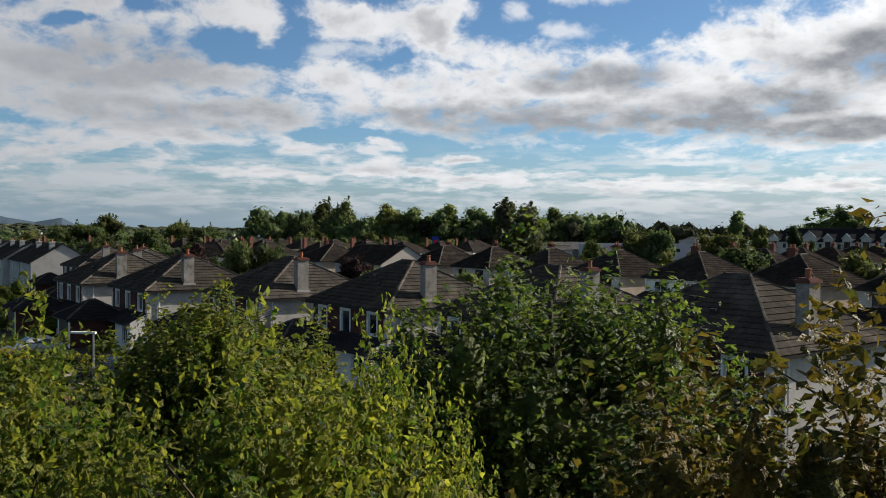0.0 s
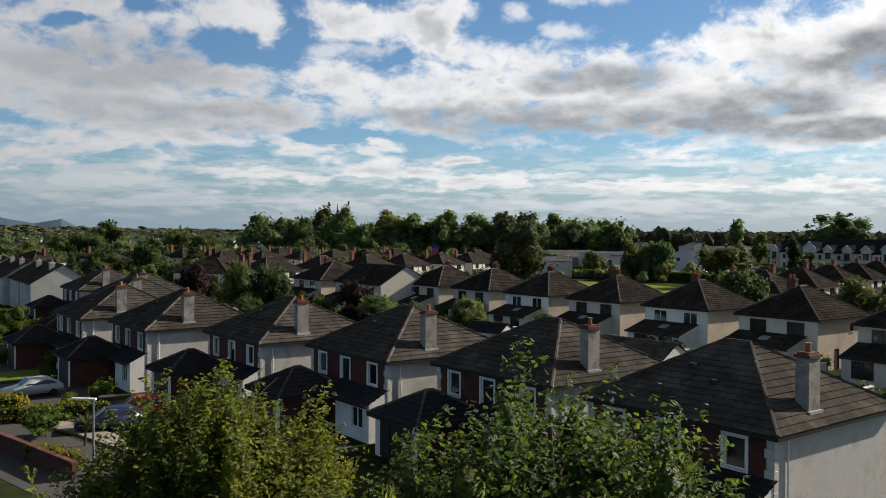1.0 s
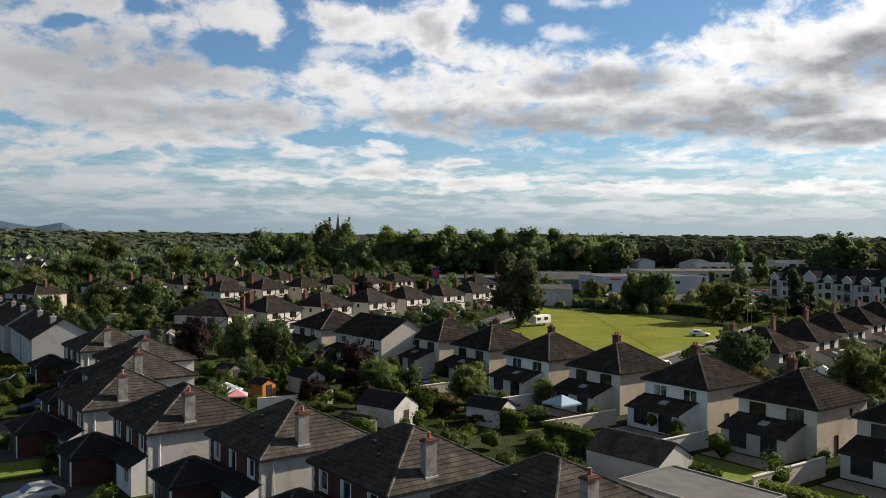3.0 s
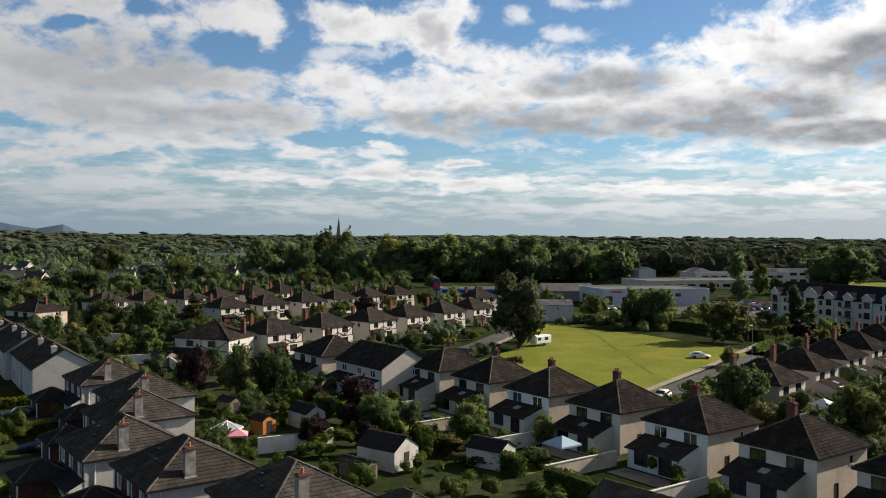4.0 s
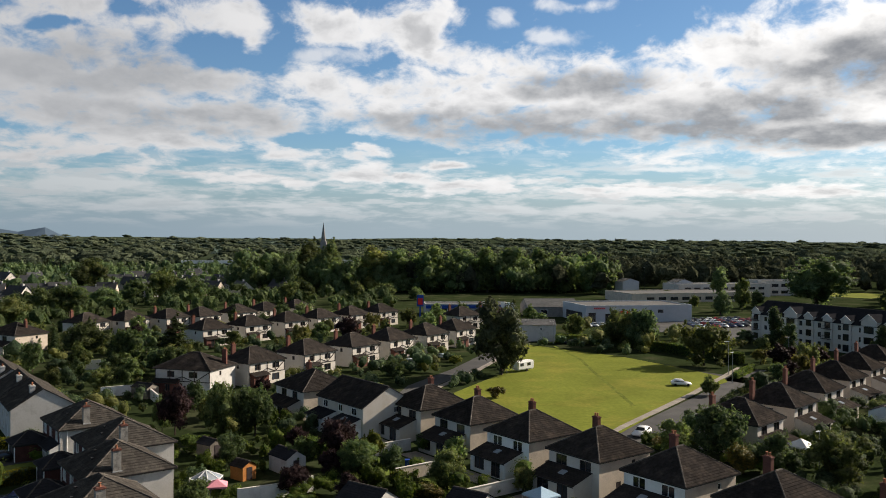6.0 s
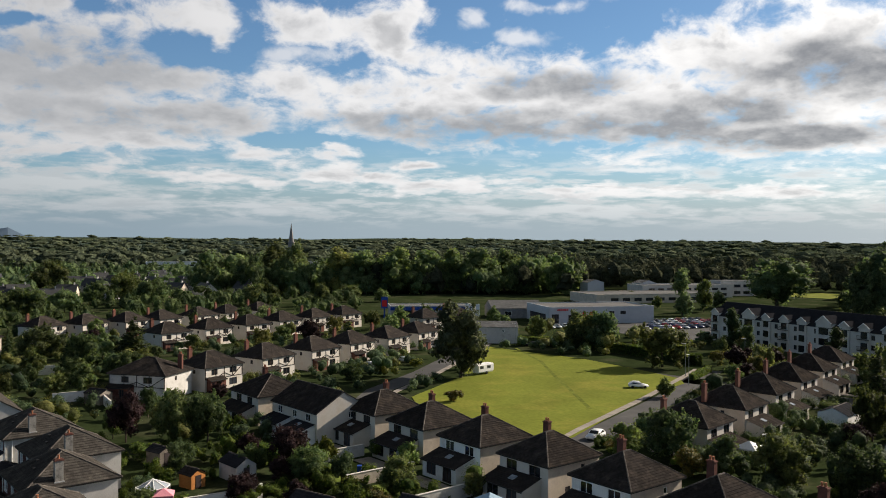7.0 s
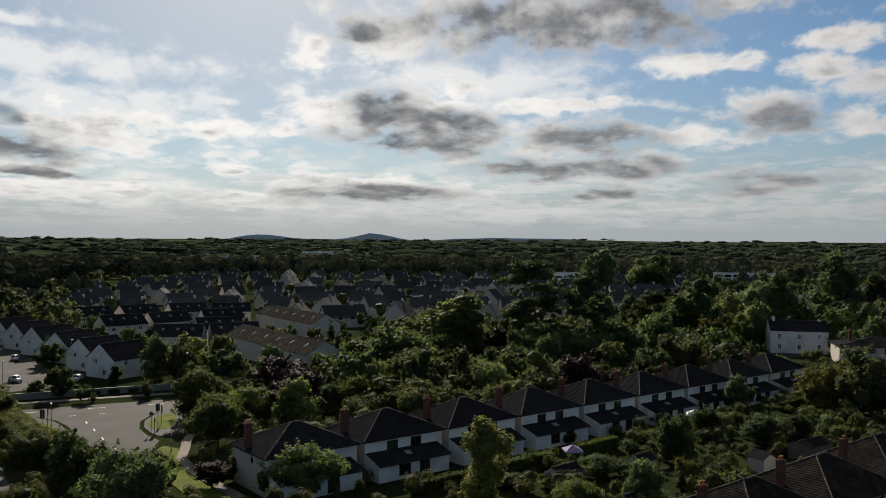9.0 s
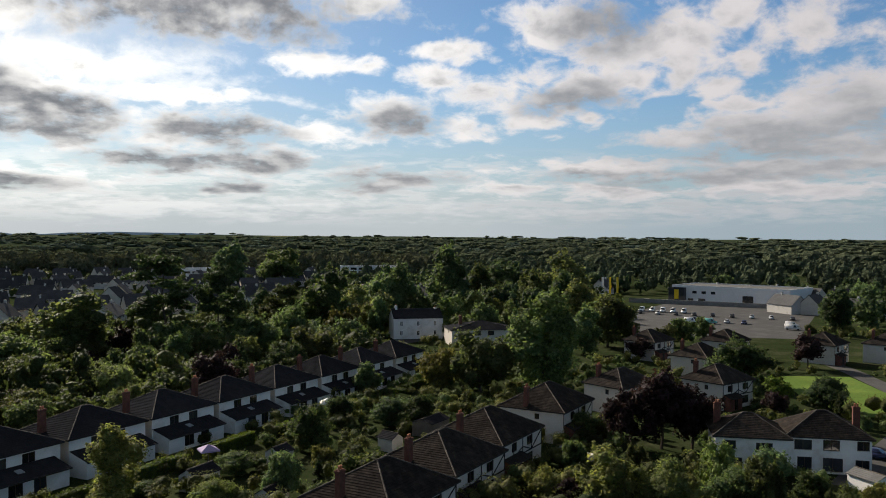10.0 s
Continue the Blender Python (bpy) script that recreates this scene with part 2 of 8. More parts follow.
BASES_NORTH = [(-20.6, 10.6, 8.3, 2.1), (-17.2, 7.9, 8.3, 1.1), (10.4, 7.8, 9.9, 1.2), (0.1, 8.2, 4.8, 0.8), (11.5, 10.4, 4.4, 0.9), (20.2, 7.8, 4, 0.9), (-12.5, 7.7, 3.6, 0.5), (28.4, 11.4, 2, 1.1), (32.7, 11, 2.6, 1.5), (26.9, 6.8, 6.7, 0.9), (19.3, 7.4, 4.4, 1), (40.8, 5.9, 7.1, 0.8), (48.4, 5.8, 3.6, 1), (49.1, 4.2, 3.4, 0.3), (12, 10.7, 2.4, 0.8), (47.3, 7.6, 1.8, 0.5), (69.6, 13.7, 2.4, 1.2), (71.4, 8.8, 2.6, 1.6), (74.6, 6.9, 4.8, 1), (70.1, 3.3, 6.3, 0.7), (29, 10.6, 7, 2), (22, 8.4, 6, 1.5), (38, 9, 4, 1.4)]
BASES_SOUTH = [(82.8, 14.6, 13.3, 2), (111.9, 14.1, 3.1, 2), (109.3, 9.5, 3.4, 1.1), (97.4, 8, 3.1, 1), (122.9, 6.1, 8.4, 1.4), (127.7, 7.5, 3.1, 2), (112.7, 4.2, 7.1, 0.5), (123.3, 4.5, 8, 0.6), (97.4, 3.9, 4.3, 0.8), (74.2, 7.1, 6.2, 1.4), (85.3, 7, 4.3, 1.2), (85, 5.1, 8, 0.8), (86.8, 3.2, 2.7, 0.6), (76.7, 8.2, 3.6, 0.8)]
sky_world()
sun = new("sun", bpy.data.lights.new("sun", "SUN"))
sun.data.energy, sun.data.angle, sun.data.color = 5.0, radians(0.6), (1.0, 0.905, 0.78)
_b, _h = radians(SUN_BEARING), radians(SUN_HEIGHT)
sun.matrix_world = look((math.sin(_b) * math.cos(_h) * 300, math.cos(_b) * math.cos(_h) * 300, math.sin(_h) * 300), (0, 0, 0))

# ---- materials ----
def material(name, base, rough=0.8, metal=0.0, vary=0.15, grain=20.0, coarse=0.6, bump=0.0, per_object=0.0, per_island=0.0, second=None, second_scale=0.3, second_at=(0.5, 0.65), spec=0.12):
    """A painted, rendered or grown surface: a base colour with fine grain and broad stains, both in metres."""
    mt = bpy.data.materials.new(name)
    mt.use_nodes = True
    nt = mt.node_tree
    N, L = nt.nodes.new, nt.links.new
    b = nt.nodes["Principled BSDF"]
    b.inputs["Roughness"].default_value, b.inputs["Metallic"].default_value = rough, metal
    b.inputs["Specular IOR Level"].default_value = spec
    geo = N("ShaderNodeNewGeometry")
    pos = geo.outputs["Position"]

    def tex(scale, detail=5.0):
        n = N("ShaderNodeTexNoise")
        n.inputs["Scale"].default_value, n.inputs["Detail"].default_value, n.inputs["Roughness"].default_value = scale, detail, 0.6
        L(pos, n.inputs["Vector"])
        return n.outputs["Fac"]

    def rng(v, lo, hi, a, c):
        n = N("ShaderNodeMapRange")
        for k, q in enumerate((lo, hi, a, c)):
            n.inputs[k + 1].default_value = q
        L(v, n.inputs[0])
        return n.outputs[0]

    def mul(a, c):
        n = N("ShaderNodeMath")
        n.operation = "MULTIPLY"
        L(a, n.inputs[0])
        L(c, n.inputs[1])
        return n.outputs[0]

    fine = tex(grain)
    broad = tex(coarse)
    k = mul(rng(fine, 0.3, 0.7, 1 - vary, 1 + vary), rng(broad, 0.3, 0.7, 1 - vary, 1 + vary))
    if per_object:
        info = N("ShaderNodeObjectInfo")
        k = mul(k, rng(info.outputs["Random"], 0, 1, 1 - per_object, 1 + per_object))
    if per_island:
        k = mul(k, rng(geo.outputs["Random Per Island"], 0, 1, 1 - per_island, 1 + per_island))
    colour = N("ShaderNodeRGB").outputs[0]
    colour.default_value = (*base, 1)
    if second:
        mx = N("ShaderNodeMix")
        mx.data_type = "RGBA"
        mx.inputs[6].default_value, mx.inputs[7].default_value = (*base, 1), (*second, 1)
        L(rng(tex(second_scale, 7.0), second_at[0], second_at[1], 0, 1), mx.inputs[0])
        colour = mx.outputs[2]
    sc = N("ShaderNodeVectorMath")
    sc.operation = "SCALE"
    L(colour, sc.inputs[0])
    L(k, sc.inputs["Scale"])
    L(sc.outputs[0], b.inputs["Base Color"])
    if bump:
        bp = N("ShaderNodeBump")
        bp.inputs["Strength"].default_value, bp.inputs["Distance"].default_value = 0.6, bump
        L(fine, bp.inputs["Height"])
        L(bp.outputs[0], b.inputs["Normal"])
    return mt


def leaf_material(name, base, other, trans=0.45, gloss=0.6, spec=0.06, mixed=True, clump=1.5):
    """Leaves: two hues by leaf and by tree, light coming through from behind."""
    mt = bpy.data.materials.new(name)
    mt.use_nodes = True
    nt = mt.node_tree
    nt.nodes.clear()
    N, L = nt.nodes.new, nt.links.new
    geo, info = N("ShaderNodeNewGeometry"), N("ShaderNodeObjectInfo")
    nz = N("ShaderNodeTexNoise")
    nz.inputs["Scale"].default_value, nz.inputs["Detail"].default_value = 0.45, 3
    L(geo.outputs["Position"], nz.inputs["Vector"])
    add = N("ShaderNodeMath")
    add.operation = "ADD"
    L(geo.outputs["Random Per Island"], add.inputs[0])
    L(nz.outputs["Fac"], add.inputs[1])
    rg = N("ShaderNodeMapRange")
    for k, q in enumerate((0.55, 1.4, 0.0, 1.0)):
        rg.inputs[k + 1].default_value = q
    L(add.outputs[0], rg.inputs[0])
    mx = N("ShaderNodeMix")
    mx.data_type = "RGBA"
    mx.inputs[6].default_value, mx.inputs[7].default_value = (*base, 1), (*other, 1)
    L(rg.outputs[0], mx.inputs[0])
    br = N("ShaderNodeMapRange")
    for k, q in enumerate((0, 1, 0.62, 1.42) if mixed else (0, 1, 0.95, 1.05)):
        br.inputs[k + 1].default_value = q
    L(info.outputs["Random"], br.inputs[0])
    # each tree leans to olive, fresh green or grey-green
    turn, ramp, hue = N("ShaderNodeMath"), N("ShaderNodeValToRGB"), N("ShaderNodeMix")
    turn.operation = "FRACT"
    mul7 = N("ShaderNodeMath")
    mul7.operation = "MULTIPLY"
    mul7.inputs[1].default_value = 7.31
    L(info.outputs["Random"], mul7.inputs[0])
    L(mul7.outputs[0], turn.inputs[0])
    for k, (q, c) in enumerate(((0.0, (1.25, 1.02, 0.85, 1)), (1.0, (0.92, 1.0, 1.15, 1)))):
        ramp.color_ramp.elements[k].position, ramp.color_ramp.elements[k].color = q, c
    mid = ramp.color_ramp.elements.new(0.5)
    mid.color = (1.0, 1.04, 0.9, 1)
    L(turn.outputs[0], ramp.inputs[0])
    hue.data_type, hue.blend_type = "RGBA", "MULTIPLY"
    hue.inputs[0].default_value = 1.0 if mixed else 0.0
    L(mx.outputs[2], hue.inputs[6])
    L(ramp.outputs[0], hue.inputs[7])
    mx = hue
    # stands of lighter and darker trees
    bz, bs, both = N("ShaderNodeTexNoise"), N("ShaderNodeMapRange"), N("ShaderNodeMath")
    bz.inputs["Scale"].default_value, bz.inputs["Detail"].default_value = 0.055, 2
    L(geo.outputs["Position"], bz.inputs["Vector"])
    for k, q in enumerate((0.35, 0.65, 0.68, 1.36)):
        bs.inputs[k + 1].default_value = q
    L(bz.outputs["Fac"], bs.inputs[0])
    both.operation = "MULTIPLY"
    L(br.outputs[0], both.inputs[0])
    L(bs.outputs[0], both.inputs[1])
    sc = N("ShaderNodeVectorMath")
    sc.operation = "SCALE"
    L(mx.outputs[2], sc.inputs[0])
    L(both.outputs[0], sc.inputs["Scale"])
    # leaf clusters: relief, its crests light, shade in the gaps painted dark
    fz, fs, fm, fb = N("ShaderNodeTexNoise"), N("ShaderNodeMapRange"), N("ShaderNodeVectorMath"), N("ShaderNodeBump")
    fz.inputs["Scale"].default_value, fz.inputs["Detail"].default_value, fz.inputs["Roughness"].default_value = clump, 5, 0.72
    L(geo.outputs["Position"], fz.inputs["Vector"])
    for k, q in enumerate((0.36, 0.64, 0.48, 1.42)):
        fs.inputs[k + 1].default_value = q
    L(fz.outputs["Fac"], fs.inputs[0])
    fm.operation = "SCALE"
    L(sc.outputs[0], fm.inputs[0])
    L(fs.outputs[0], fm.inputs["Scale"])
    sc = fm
    fb.inputs["Strength"].default_value, fb.inputs["Distance"].default_value = 1.0, 1.5 / clump
    L(fz.outputs["Fac"], fb.inputs["Height"])
    pb = N("ShaderNodeBsdfPrincipled")
    L(fb.outputs[0], pb.inputs["Normal"])
    pb.inputs["Roughness"].default_value, pb.inputs["Specular IOR Level"].default_value = gloss, spec
    tr = N("ShaderNodeBsdfTranslucent")
    warm = N("ShaderNodeVectorMath")
    warm.operation = "MULTIPLY"
    warm.inputs[1].default_value = (1.25, 1.3, 0.75)
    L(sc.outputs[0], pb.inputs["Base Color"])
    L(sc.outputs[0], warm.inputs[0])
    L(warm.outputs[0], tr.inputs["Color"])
    ms, out = N("ShaderNodeMixShader"), N("ShaderNodeOutputMaterial")
    ms.inputs[0].default_value = trans
    L(pb.outputs[0], ms.inputs[1])
    L(tr.outputs[0], ms.inputs[2])
    L(ms.outputs[0], out.inputs["Surface"])
    return mt


M = {}
M["render_grey"] = material("render_grey", (0.50, 0.48, 0.45), 0.9, vary=0.10, grain=9, coarse=0.5, bump=0.01, second=(0.36, 0.34, 0.31), second_scale=0.5)
M["render_cream"] = material("render_cream", (0.55, 0.51, 0.455), 0.9, vary=0.07, grain=10, coarse=0.4, bump=0.008, per_object=0.08, second=(0.48, 0.43, 0.36), second_scale=0.4)
M["render_dash"] = material("render_dash", (0.54, 0.46, 0.375), 0.95, vary=0.12, grain=14, coarse=0.5, bump=0.012, per_object=0.08, second=(0.44, 0.375, 0.31), second_scale=0.4)
M["render_white"] = material("render_white", (0.74, 0.73, 0.70), 0.85, vary=0.06, grain=8, coarse=0.4, bump=0.005, second=(0.6, 0.58, 0.54), second_scale=0.35)
M["brick_dark"] = material("brick_dark", (0.085, 0.036, 0.03), 0.9, vary=0.25, grain=12, coarse=1.0, bump=0.01)
M["brick_red"] = material("brick_red", (0.125, 0.055, 0.042), 0.9, vary=0.25, grain=14, coarse=1.2, bump=0.01)
M["quoin"] = material("quoin", (0.55, 0.52, 0.47), 0.9, vary=0.1, grain=12, coarse=2, bump=0.004)
M["tile_grey"] = material("tile_grey", (0.052, 0.047, 0.042), 0.75, vary=0.3, grain=9, coarse=0.9, bump=0.02, per_object=0.12, per_island=0.13, second=(0.078, 0.069, 0.060), second_scale=0.6, spec=0.0)
M["tile_brown"] = material("tile_brown", (0.030, 0.026, 0.024), 0.75, vary=0.22, grain=7, coarse=0.8, bump=0.012, per_object=0.15, per_island=0.2, second=(0.048, 0.040, 0.034), second_scale=0.6, spec=0.0)
M["slate"] = material("slate", (0.024, 0.024, 0.027), 0.8, vary=0.2, grain=6, coarse=0.7, bump=0.008, per_object=0.15, per_island=0.2, spec=0.0)
# paler slate; part of the distant roofs' sheen is put into the base colour
M["slate_pale"] = material("slate_pale", (0.058, 0.058, 0.061), 0.75, vary=0.2, grain=6, coarse=0.3, per_object=0.3, spec=0.06)
M["ridge"] = material("ridge", (0.062, 0.054, 0.048), 0.85, vary=0.3, grain=6, coarse=1.5, second=(0.12, 0.105, 0.088), second_scale=1.2)
M["gutter"] = material("gutter", (0.03, 0.028, 0.027), 0.5, vary=0.1, grain=4)
M["fascia_white"] = material("fascia_white", (0.7, 0.69, 0.66), 0.6, vary=0.08, grain=5)
M["lead"] = material("lead", (0.35, 0.35, 0.35), 0.5, vary=0.2, grain=6)
M["frame_white"] = material("frame_white", (0.78, 0.78, 0.75), 0.45, vary=0.05, grain=8)
M["frame_dark"] = material("frame_dark", (0.07, 0.05, 0.04), 0.5, vary=0.1, grain=8)
M["timber_dark"] = material("timber_dark", (0.035, 0.028, 0.024), 0.7, vary=0.2, grain=10)
M["door_dark"] = material("door_dark", (0.05, 0.04, 0.04), 0.5, vary=0.2, grain=5, per_object=0.4)
M["clay_pot"] = material("clay_pot", (0.32, 0.13, 0.07), 0.8, vary=0.2, grain=20)
M["asphalt"] = material("asphalt", (0.06, 0.058, 0.057), 0.85, vary=0.15, grain=8, coarse=0.25, second=(0.08, 0.077, 0.074), second_scale=0.12)
M["road_pale"] = material("road_pale", (0.050, 0.049, 0.049), 0.8, vary=0.14, grain=6, coarse=0.2, second=(0.066, 0.063, 0.062), second_scale=0.1, spec=0.07)
M["paving"] = material("paving", (0.26, 0.23, 0.20), 0.9, vary=0.15, grain=5, coarse=0.4, second=(0.2, 0.17, 0.15), second_scale=0.3)
M["paint_white"] = material("paint_white", (0.7, 0.7, 0.68), 0.7, vary=0.15, grain=5)
M["lawn"] = material("lawn", (0.140, 0.158, 0.026), 0.9, vary=0.16, grain=1.2, coarse=0.08, second=(0.185, 0.182, 0.034), second_scale=0.07, bump=0.05, spec=0.02)
M["lawn_worn"] = material("lawn_worn", (0.105, 0.125, 0.022), 0.9, vary=0.25, grain=1.2, coarse=0.3, second=(0.135, 0.145, 0.028), second_scale=0.4, spec=0.02)
M["lawn_green"] = material("lawn_green", (0.095, 0.15, 0.032), 0.9, vary=0.16, grain=1.2, coarse=0.08, second=(0.13, 0.18, 0.04), second_scale=0.07, bump=0.05, spec=0.02)
M["verge"] = material("verge", (0.12, 0.155, 0.035), 0.9, vary=0.2, grain=2.0, coarse=0.2, second=(0.18, 0.19, 0.05), second_scale=0.15, bump=0.04, spec=0.02)
M["fields"] = material("fields", (0.036, 0.048, 0.028), 0.95, vary=0.3, grain=0.02, coarse=0.004, second=(0.10, 0.10, 0.06), second_scale=0.004, second_at=(0.6, 0.63), spec=0.0)
# horizon hills: distance haze put into the base colour, paler to the east
M["hill_haze_blue"] = material("hill_haze_blue", (0.10, 0.14, 0.19), 0.95, vary=0.05, grain=0.01, coarse=0.002, spec=0.0)
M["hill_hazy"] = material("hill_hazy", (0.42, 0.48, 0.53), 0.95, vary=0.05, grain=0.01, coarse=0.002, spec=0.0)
M["bark"] = material("bark", (0.07, 0.055, 0.042), 0.95, vary=0.3, grain=8, coarse=1.5, bump=0.02)
M["wood_orange"] = material("wood_orange", (0.42, 0.17, 0.05), 0.7, vary=0.15, grain=6)
M["wood_grey"] = material("wood_grey", (0.16, 0.14, 0.12), 0.85, vary=0.2, grain=6, per_object=0.3)
M["steel"] = material("steel", (0.32, 0.33, 0.34), 0.4, 0.7, vary=0.1, grain=5)
M["pole_dark"] = material("pole_dark", (0.05, 0.05, 0.05), 0.5, vary=0.1, grain=5)
M["cladding"] = material("cladding", (0.46, 0.47, 0.49), 0.5, vary=0.06, grain=1.0, coarse=0.1)
M["cladding_white"] = material("cladding_white", (0.66, 0.67, 0.68), 0.5, vary=0.05, grain=1.0, coarse=0.1)
M["flat_roof"] = material("flat_roof", (0.15, 0.148, 0.145), 0.9, vary=0.15, grain=0.8, coarse=0.15, spec=0.0)
M["chimney_render"] = material("chimney_render", (0.28, 0.262, 0.235), 0.95, vary=0.22, grain=12, coarse=1.2, bump=0.01, second=(0.15, 0.14, 0.125), second_scale=1.4)
M["blue_sign"] = material("blue_sign", (0.02, 0.06, 0.28), 0.5, vary=0.05)
M["red_sign"] = material("red_sign", (0.55, 0.03, 0.03), 0.5, vary=0.05)
M["yellow_sign"] = material("yellow_sign", (0.75, 0.5, 0.03), 0.5, vary=0.05)
M["cloth_blue"] = material("cloth_blue", (0.30, 0.42, 0.52), 0.8, vary=0.08, grain=5)
M["cloth_pink"] = material("cloth_pink", (0.7, 0.28, 0.33), 0.8, vary=0.08, grain=5)
M["cloth_violet"] = material("cloth_violet", (0.35, 0.28, 0.45), 0.8, vary=0.08, grain=5)
M["cloth_white"] = material("cloth_white", (0.75, 0.74, 0.72), 0.8, vary=0.06, grain=5)
M["stone_grey"] = material("stone_grey", (0.22, 0.21, 0.20), 0.9, vary=0.2, grain=6, coarse=0.8, bump=0.02)
M["tyre"] = material("tyre", (0.02, 0.02, 0.02), 0.8, vary=0.1)
for cname, c in (("white", (0.72, 0.72, 0.72)), ("silver", (0.42, 0.44, 0.46)), ("navy", (0.02, 0.03, 0.09)), ("red", (0.35, 0.02, 0.02)), ("black", (0.02, 0.02, 0.022)), ("blue", (0.22, 0.32, 0.45)), ("yellow", (0.55, 0.38, 0.05)), ("teal", (0.15, 0.42, 0.38))):
    M["car_" + cname] = material("car_" + cname, c, 0.25, 0.0, vary=0.03, spec=0.6)
M["glass"] = material("glass", (0.022, 0.025, 0.03), 0.08, vary=0.2, grain=0.7, per_object=0.6, spec=0.7)
M["glass_roof"] = material("glass_roof", (0.30, 0.33, 0.36), 0.12, vary=0.1, spec=0.8)
M["leaf_green"] = leaf_material("leaf_green", (0.066, 0.100, 0.050), (0.138, 0.168, 0.080), 0.45)
M["leaf_light"] = leaf_material("leaf_light", (0.098, 0.142, 0.060), (0.174, 0.204, 0.088), 0.45)
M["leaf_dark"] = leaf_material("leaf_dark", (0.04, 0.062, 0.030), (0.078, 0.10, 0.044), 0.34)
M["leaf_autumn"] = leaf_material("leaf_autumn", (0.075, 0.085, 0.022), (0.20, 0.14, 0.03), 0.25, 0.5, 0.15, False, 3.5)
M["leaf_maple"] = leaf_material("leaf_maple", (0.062, 0.115, 0.019), (0.27, 0.27, 0.045), 0.42, 0.45, 0.25, False, 3.5)
M["leaf_maple_dark"] = leaf_material("leaf_maple_dark", (0.030, 0.062, 0.017), (0.135, 0.175, 0.040), 0.36, 0.45, 0.25, False, 3.5)
M["leaf_purple"] = leaf_material("leaf_purple", (0.024, 0.015, 0.017), (0.056, 0.032, 0.034), 0.2, 0.6, 0.06, False)
M["leaf_olive"] = leaf_material("leaf_olive", (0.046, 0.058, 0.034), (0.095, 0.106, 0.060), 0.3, 0.6, 0.06, False)
M["leaf_grey"] = leaf_material("leaf_grey", (0.085, 0.105, 0.045), (0.15, 0.16, 0.065))
M["hedge"] = leaf_material("hedge", (0.06, 0.098, 0.022), (0.12, 0.145, 0.032), 0.35)
M["hedge_gold"] = leaf_material("hedge_gold", (0.12, 0.13, 0.015), (0.22, 0.19, 0.02))
# far leaves greyer and bluer: distance haze is mixed into the colour
M["leaf_far_haze"] = leaf_material("leaf_far_haze", (0.052, 0.068, 0.054), (0.082, 0.100, 0.070), 0.13, 0.9, 0.0, clump=0.35)


# ---- building blocks ----
def box(bm, x0, x1, y0, y1, z0, z1):
    v = [bm.verts.new(p) for p in ((x0, y0, z0), (x1, y0, z0), (x1, y1, z0), (x0, y1, z0), (x0, y0, z1), (x1, y0, z1), (x1, y1, z1), (x0, y1, z1))]
    for f in ((3, 2, 1, 0), (4, 5, 6, 7), (0, 1, 5, 4), (1, 2, 6, 5), (2, 3, 7, 6), (3, 0, 4, 7)):
        bm.faces.new([v[i] for i in f])


def beam(bm, a, b, w, h, up=(0, 0, 1)):
    """A bar from a to b."""
    a, b = Vector(a), Vector(b)
    d = (b - a).normalized()
    s = d.cross(Vector(up))
    s = s.normalized() if s.length > 1e-4 else Vector((1, 0, 0))
    u = s.cross(d)
    v = [bm.verts.new(p + s * i * w / 2 + u * j * h / 2) for p in (a, b) for i, j in ((-1, -1), (1, -1), (1, 1), (-1, 1))]
    for f in ((3, 2, 1, 0), (4, 5, 6, 7), (0, 1, 5, 4), (1, 2, 6, 5), (2, 3, 7, 6), (3, 0, 4, 7)):
        bm.faces.new([v[i] for i in f])


def tube(bm, a, b, r0, r1, n=8):
    a, b = Vector(a), Vector(b)
    d = (b - a).normalized()
    s = d.orthogonal().normalized()
    u = d.cross(s)
    rings = [[bm.verts.new(p + (s * math.cos(k * 2 * math.pi / n) + u * math.sin(k * 2 * math.pi / n)) * r) for k in range(n)] for p, r in ((a, r0), (b, r1))]
    for k in range(n):
        bm.faces.new((rings[0][k], rings[0][(k + 1) % n], rings[1][(k + 1) % n], rings[1][k]))
    bm.faces.new(rings[0][::-1])
    bm.faces.new(rings[1])


def poly(bm, pts):
    return bm.faces.new([bm.verts.new(p) for p in pts])


def part(name, bm, mat, parent=None, label="", at=None):
    me = bpy.data.meshes.new(name)
    bm.to_mesh(me)
    bm.free()
    me.materials.append(M[mat] if isinstance(mat, str) else mat)
    ob = new(name, me)
    if parent is not None:
        ob.parent = parent
    if at is not None:
        ob.matrix_basis = at
    if label:
        ob["label"] = label
    return ob


def share(name, me, parent, at, label=""):
    ob = new(name, me)
    ob.parent = parent
    ob.matrix_basis = at
    if label:
        ob["label"] = label
    return ob


def one(name, bm, mat, label, category, at=None, group="", kind=""):
    return tagged(part(name, bm, mat, None, "", at), label, category, group, kind)


def thing(name, label, category, at=None, group="", kind=""):
    ob = new(name)
    ob.empty_display_size = 0.3
    if at is not None:
        ob.matrix_basis = at
    return tagged(ob, label, category, group, kind)


# ---- houses ----
FACES = {  # outward normal, direction along the wall
    "-x": ((-1, 0), (0, -1)), "+x": ((1, 0), (0, 1)), "-y": ((0, -1), (1, 0)), "+y": ((0, 1), (-1, 0)),
}


def on_face(face, hx, hy, s, out, z):
    n, a = FACES[face]
    d = hx if n[0] else hy
    return Vector((n[0] * (d + out) + a[0] * s, n[1] * (d + out) + a[1] * s, z))


